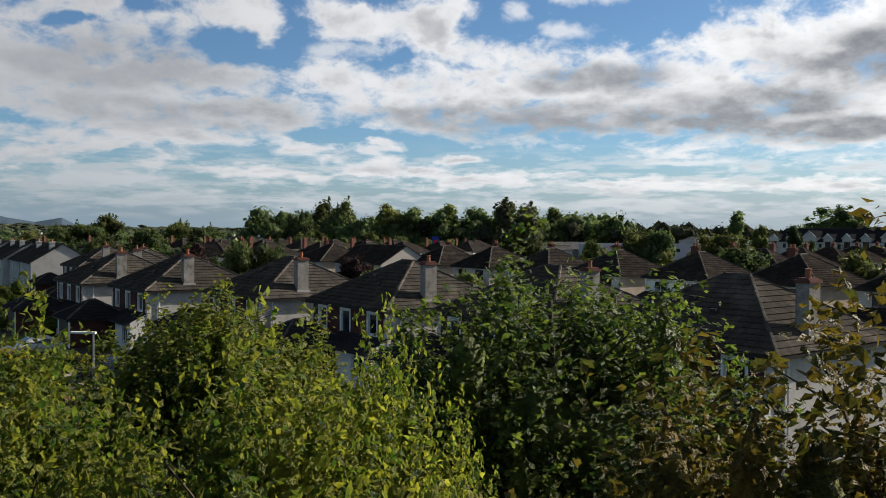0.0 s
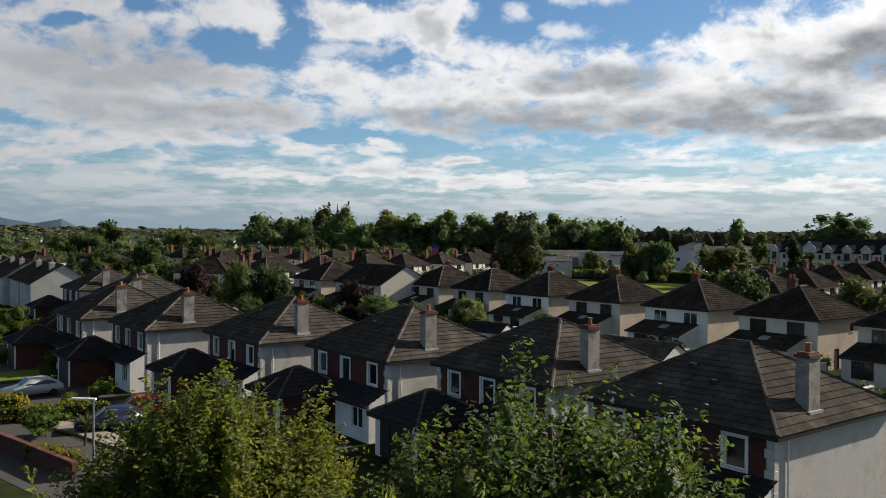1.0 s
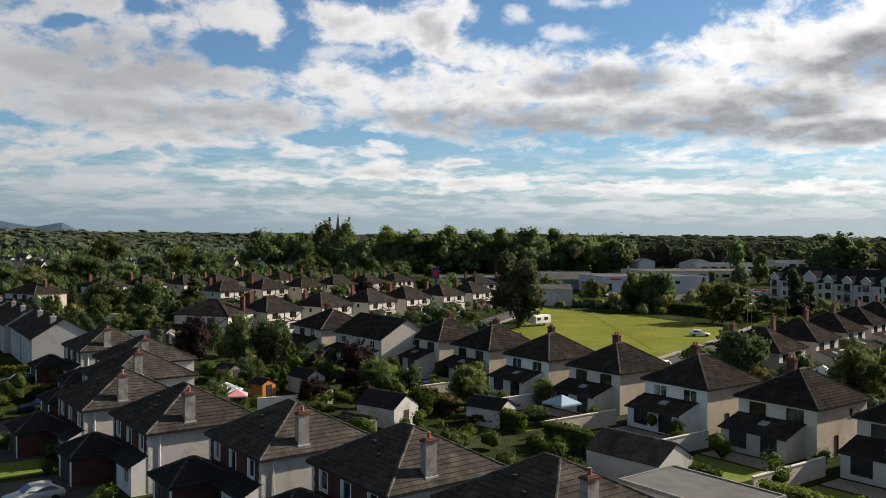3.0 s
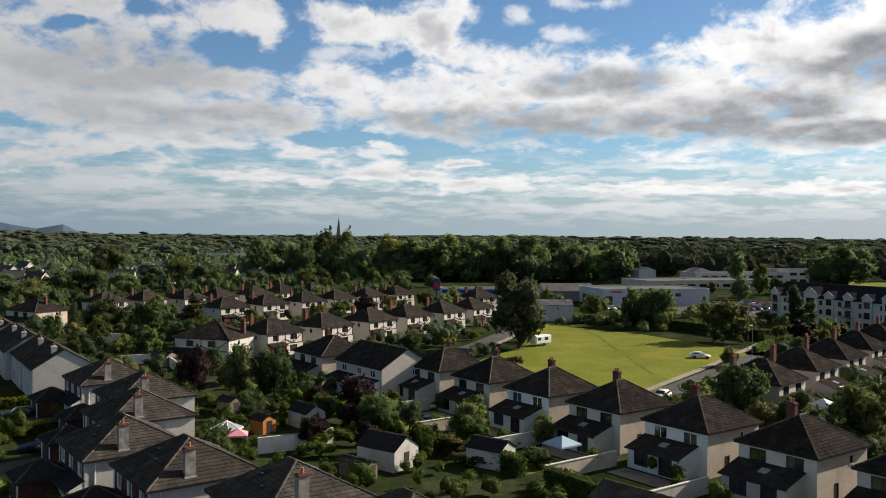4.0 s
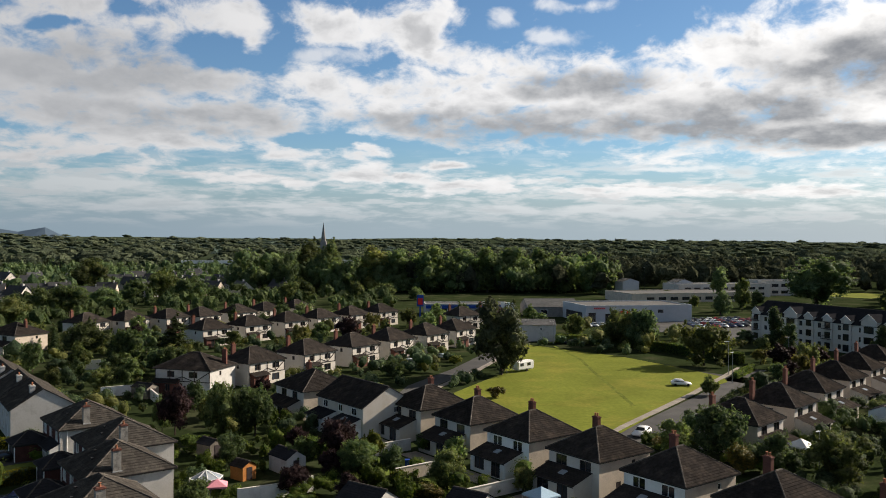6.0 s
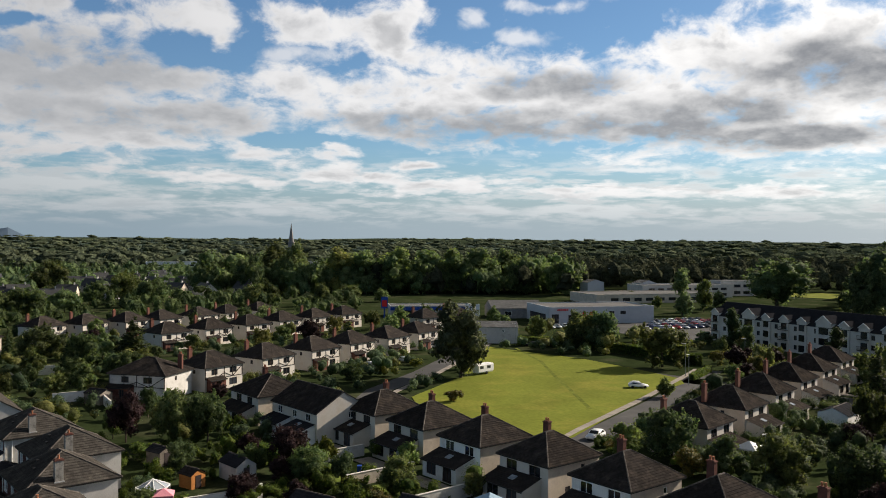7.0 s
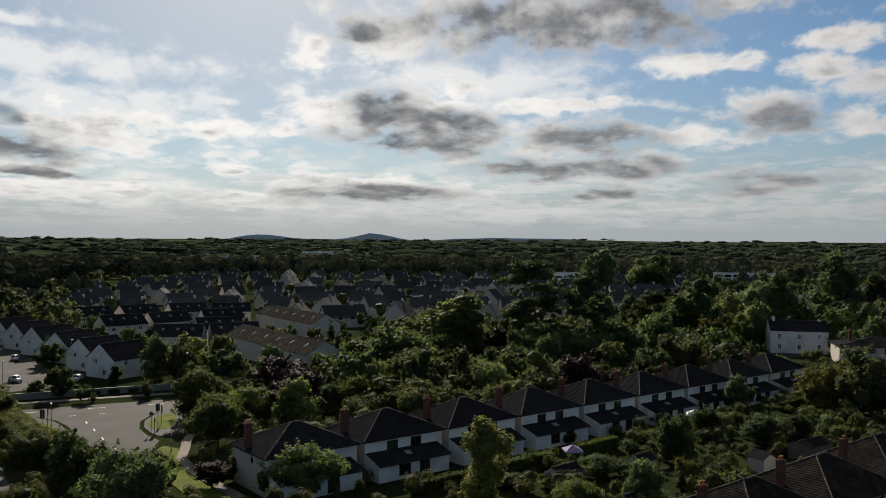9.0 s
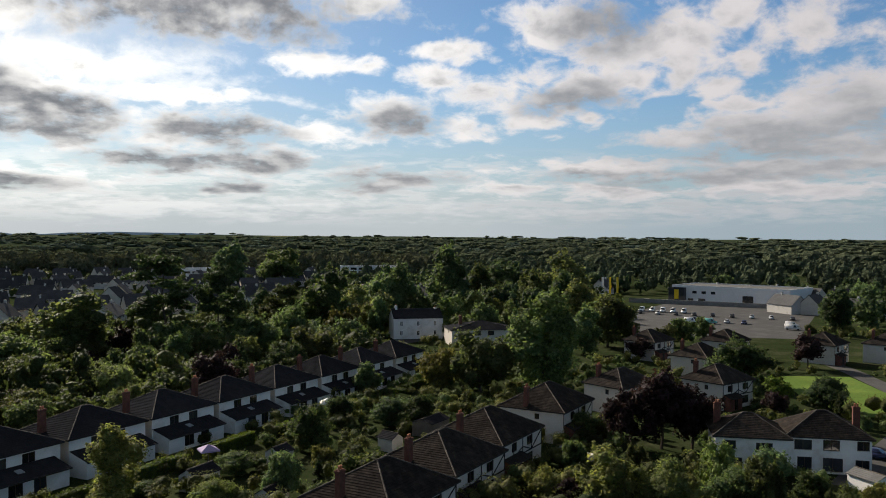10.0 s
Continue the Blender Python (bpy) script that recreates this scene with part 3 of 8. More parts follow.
def wall_faces(bm, hx, hy, z0, z1, holes, faces=("-x", "+x", "-y", "+y"), depth=0.12):
    """Four walls, with openings cut through to the given depth and closed round the reveal."""
    for face in faces:
        half = hy if FACES[face][0][0] else hx
        hs = [h[1:] for h in holes if h[0] == face]
        xs = sorted({-half, half, *[v for h in hs for v in (h[0] - h[2] / 2, h[0] + h[2] / 2)]})
        zs = sorted({z0, z1, *[v for h in hs for v in (h[1], h[1] + h[3])]})
        for i in range(len(xs) - 1):
            for j in range(len(zs) - 1):
                cx, cz = (xs[i] + xs[i + 1]) / 2, (zs[j] + zs[j + 1]) / 2
                if any(abs(cx - h[0]) < h[2] / 2 and h[1] < cz < h[1] + h[3] for h in hs):
                    continue
                poly(bm, [on_face(face, hx, hy, s, 0, z) for s, z in ((xs[i], zs[j]), (xs[i + 1], zs[j]), (xs[i + 1], zs[j + 1]), (xs[i], zs[j + 1]))])
        for s, z, w, h, *_ in hs:
            c = [(s - w / 2, z), (s + w / 2, z), (s + w / 2, z + h), (s - w / 2, z + h)]
            for k in range(4):
                (sa, za), (sb, zb) = c[k], c[(k + 1) % 4]
                poly(bm, [on_face(face, hx, hy, sa, 0, za), on_face(face, hx, hy, sb, 0, zb), on_face(face, hx, hy, sb, -depth, zb), on_face(face, hx, hy, sa, -depth, za)])


LITE = [False]


def window_at(parent, face, hx, hy, s, z, w, h, mat="frame_white", bars=2, surround=None, name="window"):
    """A framed window in its opening: frame with mullions, a pane as its child, a sill below."""
    bm = bmesh.new()
    d = -0.07

    def bar(s0, s1, z0, z1, t=0.06):
        p = [on_face(face, hx, hy, q, d + e, zz) for e in (-t / 2, t / 2) for q, zz in ((s0, z0), (s1, z0), (s1, z1), (s0, z1))]
        v = [bm.verts.new(q) for q in p]
        for f in ((3, 2, 1, 0), (4, 5, 6, 7), (0, 1, 5, 4), (1, 2, 6, 5), (2, 3, 7, 6), (3, 0, 4, 7)):
            bm.faces.new([v[i] for i in f])

    fw = 0.09
    l, r = s - w / 2 + 0.002, s + w / 2 - 0.002
    bar(l, r, z, z + fw)
    bar(l, r, z + h - fw, z + h)
    bar(l, l + fw, z + fw, z + h - fw)
    bar(r - fw, r, z + fw, z + h - fw)
    for k in range(1, bars):
        q = l + (r - l) * k / bars
        bar(q - 0.035, q + 0.035, z + fw, z + h - fw)
    win = part(name, bm, mat, parent)
    bm = bmesh.new()
    poly(bm, [on_face(face, hx, hy, q, d - 0.02, zz) for q, zz in ((l, z), (r, z), (r, z + h), (l, z + h))])
    part("pane", bm, "glass", win)
    bm = bmesh.new()
    t = 0.13 if surround else 0.0
    if surround:
        for s0, s1, z0, z1 in ((l - t, r + t, z - t, z), (l - t, r + t, z + h, z + h + t), (l - t, l, z, z + h), (r, r + t, z, z + h)):
            p = [on_face(face, hx, hy, q, e, zz) for e in (-0.02, 0.05) for q, zz in ((s0, z0), (s1, z0), (s1, z1), (s0, z1))]
            v = [bm.verts.new(q) for q in p]
            for f in ((3, 2, 1, 0), (4, 5, 6, 7), (0, 1, 5, 4), (1, 2, 6, 5), (2, 3, 7, 6), (3, 0, 4, 7)):
                bm.faces.new([v[i] for i in f])
        part("surround", bm, surround, win)
    elif not LITE[0]:
        p = [on_face(face, hx, hy, q, e, zz) for e in (-0.05, 0.07) for q, zz in ((l - 0.06, z - 0.07), (r + 0.06, z - 0.07), (r + 0.06, z), (l - 0.06, z))]
        v = [bm.verts.new(q) for q in p]
        for f in ((3, 2, 1, 0), (4, 5, 6, 7), (0, 1, 5, 4), (1, 2, 6, 5), (2, 3, 7, 6), (3, 0, 4, 7)):
            bm.faces.new([v[i] for i in f])
        part("sill", bm, "quoin", win)
    return win


def courses(bm, a, b, c, d, gauge=0.36, lip=0.045, tile=0.0):
    """Tile courses on a roof slope: a-b is the eave, d-c the top edge. Each course overlaps the one below."""
    a, b, c, d = (Vector(p) for p in (a, b, c, d))
    n = (b - a).cross(d - a).normalized()
    length = max(((d - a) - (b - a).normalized() * (d - a).dot((b - a).normalized())).length, 0.01)
    k = max(2, round(length / gauge))
    step = max(1, k)
    rows = []
    if tile:
        along_eave = (b - a).normalized()
        pick = random.Random(int(length * 1000))
        for i in range(step):
            t0, t1 = i / step, (i + 1) / step
            low, high = a.lerp(d, t0), a.lerp(d, t1)
            s0, s1 = (low - a).dot(along_eave), (b.lerp(c, t0) - a).dot(along_eave)
            e0, e1 = (high - a).dot(along_eave), (b.lerp(c, t1) - a).dot(along_eave)
            foot, head = low - along_eave * s0, high - along_eave * e0
            q = s0 - (tile / 2 if i % 2 else 0.0)
            while q < s1 - 0.01:
                l0, r0 = max(q, s0), min(q + tile - 0.012, s1)
                l1, r1 = min(max(l0, e0), e1), min(max(r0, e0), e1)
                up = n * (lip + pick.uniform(-0.009, 0.009))
                p = [foot + along_eave * l0 + up, foot + along_eave * r0 + up, head + along_eave * r1 + n * 0.003, head + along_eave * l1 + n * 0.003]
                v = [bm.verts.new(x) for x in p]
                if r1 - l1 > 0.02:
                    bm.faces.new(v)
                elif r0 - l0 > 0.03:
                    bm.verts.remove(v[3])
                    bm.faces.new(v[:3])
                w = [bm.verts.new(p[k] - up) for k in (0, 1)]
                bm.faces.new((w[0], w[1], v[1], v[0]))
                q += tile
        under = [bm.verts.new(x - n * 0.004) for x in ((a, b, c, d) if (c - d).length > 0.01 else (a, b, c))]
        bm.faces.new(under)
        return
    for i in range(step):
        t0, t1 = i / step, (i + 1) / step
        l0, r0, l1, r1 = a.lerp(d, t0), b.lerp(c, t0), a.lerp(d, t1), b.lerp(c, t1)
        rows += [(l0 + n * lip, r0 + n * lip), (l1 + n * 0.003, r1 + n * 0.003)]
    verts = [(bm.verts.new(p), bm.verts.new(q)) for p, q in [(a - n * 0.02, b - n * 0.02)] + rows]
    for (p, q), (p1, q1) in zip(verts, verts[1:]):
        bm.faces.new((p, q, q1, p1))


def cap_line(bm, a, b, w=0.2, h=0.12, step=0.42):
    """Ridge or hip tiles, each a little proud of the next."""
    a, b = Vector(a), Vector(b)
    n = max(1, round((b - a).length / step))
    d = (b - a) / n
    s = d.cross(Vector((0, 0, 1))).normalized() * w / 2
    up = Vector((0, 0, h))
    for k in range(n):
        p, q = a + d * k, a + d * (k + 1.06)
        lift = Vector((0, 0, 0.012 * (k % 2)))
        v = [bm.verts.new(x + lift) for x in (p - s - up * 0.3, p - s * 0.5 + up * 0.7, p + s * 0.5 + up * 0.7, p + s - up * 0.3, q - s - up * 0.3, q - s * 0.5 + up * 0.7, q + s * 0.5 + up * 0.7, q + s - up * 0.3)]
        for f in ((0, 1, 5, 4), (1, 2, 6, 5), (2, 3, 7, 6), (3, 2, 1, 0), (4, 5, 6, 7)):
            bm.faces.new([v[i] for i in f])


def roof_slopes(parent, name, slopes, mat, gauge, at):
    """The roof as a part; each slope is a piece of it. Inside a part it stays one piece."""
    deep = parent.parent is not None
    roof = None
    for k, sl in enumerate(slopes):
        bm = bmesh.new()
        courses(bm, *sl, gauge=gauge, tile=0.34 if mat in ("tile_grey", "tile_brown") and not deep and not LITE[0] else 0.0)
        s = [Vector(q) - Vector((0, 0, 0.06)) for q in sl]
        poly(bm, s[::-1] if (s[2] - s[3]).length > 0.01 else s[2::-1])
        if roof is None:
            roof = part(name, bm, mat, parent, at=at)
        else:
            part(name if deep else "slope", bm, mat, parent if deep else roof, at=at if deep else None)
    return roof, (parent if deep else roof)


def hip_roof(parent, hx, hy, eave, ridge, mat, over=0.35, gauge=0.36, ridge_len=None, at=None, gutter="gutter", name="roof"):
    """A hipped roof over a rectangle, its ridge along the longer side, with caps, soffit and gutter."""
    ex, ey = hx + over, hy + over
    r = abs(ex - ey) if ridge_len is None else ridge_len / 2
    r = max(r, 0.25)
    along_x = ex >= ey
    p0, p1 = ((-r, 0, ridge), (r, 0, ridge)) if along_x else ((0, -r, ridge), (0, r, ridge))
    c = [(-ex, -ey, eave), (ex, -ey, eave), (ex, ey, eave), (-ex, ey, eave)]
    if along_x:
        slopes = ((c[0], c[1], p1, p0), (c[1], c[2], p1, p1), (c[2], c[3], p0, p1), (c[3], c[0], p0, p0))
    else:
        slopes = ((c[0], c[1], p0, p0), (c[1], c[2], p1, p0), (c[2], c[3], p1, p1), (c[3], c[0], p0, p1))
    roof, host = roof_slopes(parent, name, slopes, mat, gauge, at)
    bm = bmesh.new()
    cap_line(bm, p0, p1)
    ends = ((c[0], p0), (c[1], p1), (c[2], p1), (c[3], p0)) if along_x else ((c[0], p0), (c[1], p0), (c[2], p1), (c[3], p1))
    for a, b in ends:
        cap_line(bm, Vector(a) + Vector((0, 0, 0.03)), b)
    part("ridge_tiles", bm, "ridge", host)["kind"] = "stuff"
    bm = bmesh.new()
    ring = []
    for o, z in ((0.0, -0.18), (0.0, -0.02), (-0.1, -0.02), (-0.1, -0.18)):
        ring.append([bm.verts.new((math.copysign(abs(x) + o, x), math.copysign(abs(y) + o, y), eave + z)) for x, y, _ in c])
    for j in range(4):
        for k in range(4):
            q = (k + 1) % 4
            bm.faces.new((ring[j][k], ring[j][q], ring[(j + 1) % 4][q], ring[(j + 1) % 4][k]))
    part("gutter", bm, gutter, host)
    if LITE[0]:
        return roof
    bm = bmesh.new()
    box(bm, -ex + 0.1, ex - 0.1, -ey + 0.1, ey - 0.1, eave - 0.14, eave - 0.08)
    part("soffit", bm, "fascia_white", host)
    return roof


def gable_roof(parent, hx, hy, eave, ridge, mat, over=0.3, gauge=0.36, axis="x", at=None, name="roof", verge="gutter", plain=False):
    """A gabled roof, its ridge along the given axis."""
    ex, ey = (hx + 0.12, hy + over) if axis == "x" else (hx + over, hy + 0.12)
    if axis == "x":
        p0, p1 = (-ex, 0, ridge), (ex, 0, ridge)
        sl = (((-ex, -ey, eave), (ex, -ey, eave), p1, p0), ((ex, ey, eave), (-ex, ey, eave), p0, p1))
    else:
        p0, p1 = (0, -ey, ridge), (0, ey, ridge)
        sl = (((-ex, ey, eave), (-ex, -ey, eave), p0, p1), ((ex, -ey, eave), (ex, ey, eave), p1, p0))
    roof, host = roof_slopes(parent, name, sl, mat, gauge, at)
    bm = bmesh.new()
    cap_line(bm, p0, p1)
    part("ridge_tiles", bm, "ridge", host)["kind"] = "stuff"
    if plain or LITE[0]:
        return roof
    for s in sl:
        bm = bmesh.new()
        beam(bm, Vector(s[0]) - Vector((0, 0, 0.06)), Vector(s[1]) - Vector((0, 0, 0.06)), 0.1, 0.14)
        part("gutter", bm, verge, host)
        for i, j in ((0, 3), (1, 2)):
            bm = bmesh.new()
            beam(bm, Vector(s[i]) - Vector((0, 0, 0.05)), Vector(s[j]) - Vector((0, 0, 0.05)), 0.08, 0.16)
            part("verge", bm, verge, host)
    return roof


def gable_ends(bm, hx, hy, eave, ridge, axis="x"):
    if axis == "x":
        poly(bm, [(hx, -hy, eave), (hx, hy, eave), (hx, 0, ridge)])
        poly(bm, [(-hx, hy, eave), (-hx, -hy, eave), (-hx, 0, ridge)])
    else:
        poly(bm, [(-hx, -hy, eave), (hx, -hy, eave), (0, -hy, ridge)])
        poly(bm, [(hx, hy, eave), (-hx, hy, eave), (0, hy, ridge)])


def chimney_at(parent, x, y, z0, z1, w=0.95, d=0.6, mat="render_grey", pots=2, cap=None):
    bm = bmesh.new()
    box(bm, x - w / 2, x + w / 2, y - d / 2, y + d / 2, z0, z1 - 0.22)
    body = bm
    bm = bmesh.new() if cap else bm
    box(bm, x - w / 2 - 0.07, x + w / 2 + 0.07, y - d / 2 - 0.07, y + d / 2 + 0.07, z1 - 0.22, z1 - 0.08)
    box(bm, x - w / 2 + 0.04, x + w / 2 - 0.04, y - d / 2 + 0.04, y + d / 2 - 0.04, z1 - 0.08, z1)
    ch = part("chimney", body, mat, parent)
    if cap:
        part("cap", bm, cap, ch, "brick chimney cap")
    for k in range(pots):
        bm = bmesh.new()
        px, py = (x + (k - (pots - 1) / 2) * 0.38, y) if w >= d else (x, y + (k - (pots - 1) / 2) * 0.38)
        tube(bm, (px, py, z1 - 0.01), (px, py, z1 + 0.34), 0.13, 0.11, 10)
        tube(bm, (px, py, z1 + 0.34), (px, py, z1 + 0.4), 0.14, 0.14, 10)
        part("chimney_pot", bm, "clay_pot", ch)
    return ch


def lean_to(parent, face, hx, hy, s0, s1, depth, top, low, wall, roof, holes=(), skylights=(), frame="frame_dark", name="extension"):
    """A low extension against a wall: walls, a tiled slope from top down to low, windows and skylights."""
    n, a = FACES[face]
    bm = bmesh.new()

    def at(s, out, z):
        return on_face(face, hx, hy, s, out, z)

    hs = [(s, z, w, h) for s, z, w, h in holes]
    xs = sorted({s0, s1, *[v for h in hs for v in (h[0] - h[2] / 2, h[0] + h[2] / 2)]})
    zs = sorted({0.0, low, *[v for h in hs for v in (h[1], h[1] + h[3])]})
    for i in range(len(xs) - 1):
        for j in range(len(zs) - 1):
            cx, cz = (xs[i] + xs[i + 1]) / 2, (zs[j] + zs[j + 1]) / 2
            if any(abs(cx - h[0]) < h[2] / 2 and h[1] < cz < h[1] + h[3] for h in hs):
                continue
            poly(bm, [at(xs[i], depth, zs[j]), at(xs[i + 1], depth, zs[j]), at(xs[i + 1], depth, zs[j + 1]), at(xs[i], depth, zs[j + 1])])
    poly(bm, [at(s0, 0, 0), at(s0, depth, 0), at(s0, depth, low), at(s0, 0, top)])
    poly(bm, [at(s1, depth, 0), at(s1, 0, 0), at(s1, 0, top), at(s1, depth, low)])
    ext = part(name, bm, wall, parent)
    bm = bmesh.new()
    o = 0.3
    drop = (top - low) / depth * o
    courses(bm, at(s0 - 0.2, depth + o, low - drop + 0.05), at(s1 + 0.2, depth + o, low - drop + 0.05), at(s1 + 0.2, 0.0, top + 0.05), at(s0 - 0.2, 0.0, top + 0.05))
    rf = part("roof", bm, roof, ext)
    bm = bmesh.new()
    beam(bm, at(s0 - 0.2, depth + o + 0.04, low - drop), at(s1 + 0.2, depth + o + 0.04, low - drop), 0.1, 0.14)
    part("gutter", bm, "gutter", ext)
    for s, z, w, h in hs:
        wall_window(parent, at, s, z, w, h, depth, frame)
    for s, f, w, l in skylights:
        bm = bmesh.new()
        pts = []
        for q, e in ((s - w / 2, f + l / 2 / depth), (s + w / 2, f + l / 2 / depth), (s + w / 2, f - l / 2 / depth), (s - w / 2, f - l / 2 / depth)):
            pts.append(at(q, depth * e, top + (low - top) * e + 0.13))
        poly(bm, pts)
        for k in range(4):
            beam(bm, pts[k] - Vector((0, 0, 0.03)), pts[(k + 1) % 4] - Vector((0, 0, 0.03)), 0.08, 0.1)
        part("skylight", bm, "glass_roof", ext)
    return ext


def wall_window(parent, at, s, z, w, h, out, mat):
    bm = bmesh.new()
    l, r, d = s - w / 2, s + w / 2, out - 0.08
    for s0, s1, z0, z1 in ((l, r, z, z + 0.09), (l, r, z + h - 0.09, z + h), (l, l + 0.09, z + 0.09, z + h - 0.09), (r - 0.09, r, z + 0.09, z + h - 0.09), (s - 0.04, s + 0.04, z + 0.09, z + h - 0.09)):
        v = [bm.verts.new(at(q, d + e, zz)) for e in (-0.03, 0.03) for q, zz in ((s0, z0), (s1, z0), (s1, z1), (s0, z1))]
        for f in ((3, 2, 1, 0), (4, 5, 6, 7), (0, 1, 5, 4), (1, 2, 6, 5), (2, 3, 7, 6), (3, 0, 4, 7)):
            bm.faces.new([v[i] for i in f])
    win = part("window", bm, mat, parent)
    bm = bmesh.new()
    poly(bm, [at(q, d - 0.02, zz) for q, zz in ((l, z), (r, z), (r, z + h), (l, z + h))])
    part("pane", bm, "glass", win)


def brick_detached_house(at, gauge=0.42):
    """The row with dark brick fronts, grey rendered sides and tall rendered chimneys; its front looks to -x."""
    h = thing("detached_house", "grey rendered house with dark brick front and hipped roof", "house", at, "brick-fronted detached houses")
    hx, hy, e, r = 4.95, 5.0, 5.0, 7.9
    front = [("-x", -3.3, 3.25, 1.05, 1.4), ("-x", -0.2, 3.0, 1.15, 1.65), ("-x", 3.2, 3.25, 1.05, 1.4)]
    low = [("-x", -3.4, 0.7, 1.1, 1.6)]
    back = [("+x", -2.6, 3.3, 1.6, 1.2), ("+x", 2.4, 3.3, 1.6, 1.2), ("+x", -2.2, 0.4, 2.4, 2.0), ("+x", 2.6, 0.9, 1.8, 1.2)]
    bm = bmesh.new()
    wall_faces(bm, hx, hy, 0, e, front + low + back)
    wall = part("wall", bm, "render_grey", h)
    # brick skin on the front, the openings left free
    bm = bmesh.new()
    wall_faces(bm, hx + 0.03, hy - 0.35, 0, e - 0.05, [(f, s, z, w, q) for f, s, z, w, q in front + low], faces=("-x",), depth=0.03)
    part("brick_skin", bm, "brick_dark", h, "dark red brick facing")
    for k, sy in enumerate((-1, 1)):
        for i in range(11):
            bm = bmesh.new()
            w = 0.42 if i % 2 else 0.28
            y1 = sy * (hy + 0.035)
            y0 = sy * (hy - w)
            box(bm, -hx - 0.05, -hx + w * 0.5, min(y0, y1), max(y0, y1), 0.15 + i * 0.43, 0.15 + i * 0.43 + 0.36)
            part("quoin", bm, "quoin", h)
    for f, s, z, w, q in front:
        window_at(h, f, hx, hy, s, z, w, q, "frame_white", 1, surround="frame_white")
    for f, s, z, w, q in low + back:
        window_at(h, f, hx, hy, s, z, w, q, "frame_white", 2)
    hip_roof(h, hx, hy, e, r, "tile_grey", 0.35, gauge, ridge_len=1.4)
    chimney_at(h, -1.36, -4.35, 5.2, 7.98, 0.9, 0.62, "chimney_render", 1, "brick_red")
    # downpipe on the side wall
    bm = bmesh.new()
    tube(bm, (-hx + 0.9, -hy - 0.06, 0), (-hx + 0.9, -hy - 0.06, e - 0.1), 0.045, 0.045, 6)
    part("downpipe", bm, "frame_white", h)
    # canopy along the front over a white bay, and a garage standing forward
    lean_to(h, "-x", hx, hy, 0.9, 5.0, 1.4, 3.15, 2.45, "render_white", "slate", holes=[(3.6, 0.75, 1.3, 1.35)], frame="frame_white", name="bay")
    lean_to(h, "-x", hx, hy, -0.5, 0.65, 1.4, 3.15, 2.45, "brick_dark", "slate", holes=[(0.1, 0.02, 0.8, 2.1)], frame="frame_dark", name="porch")
    bm = bmesh.new()
    gx, gy = 2.3, 2.15
    wall_faces(bm, gx, gy, 0, 2.45, [])
    g = part("garage", bm, "brick_dark", h, at=pose(-hx - 2.32, 2.75, 0))
    hip_roof(g, gx, gy, 2.45, 3.9, "slate", 0.4, 0.42)
    for y in (-1.1, 0.0, 1.1):
        bm = bmesh.new()
        box(bm, -gx - 0.05, -gx - 0.005, y - 0.5, y + 0.5, 0.1, 2.2)
        part("garage_panel", bm, "door_dark", g)
    for y in (-1.85, 1.85):
        bm = bmesh.new()
        box(bm, -gx - 0.04, -gx + 0.2, y - 0.28, y + 0.28, 0.0, 2.4)
        part("pier", bm, "render_white", g, "white rendered pier")
    # lead at the chimney's foot, vents, a dish
    bm = bmesh.new()
    box(bm, -1.9, -0.82, -4.78, -4.6, 5.36, 5.5)
    part("flashing", bm, "lead", h)
    for x, y, z in ((-3.0, -0.8, 6.32), (-2.2, 0.9, 6.78)):
        bm = bmesh.new()
        box(bm, x - 0.14, x + 0.14, y - 0.16, y + 0.16, z - 0.12, z + 0.14)
        part("roof_vent", bm, "gutter", h)
    return h


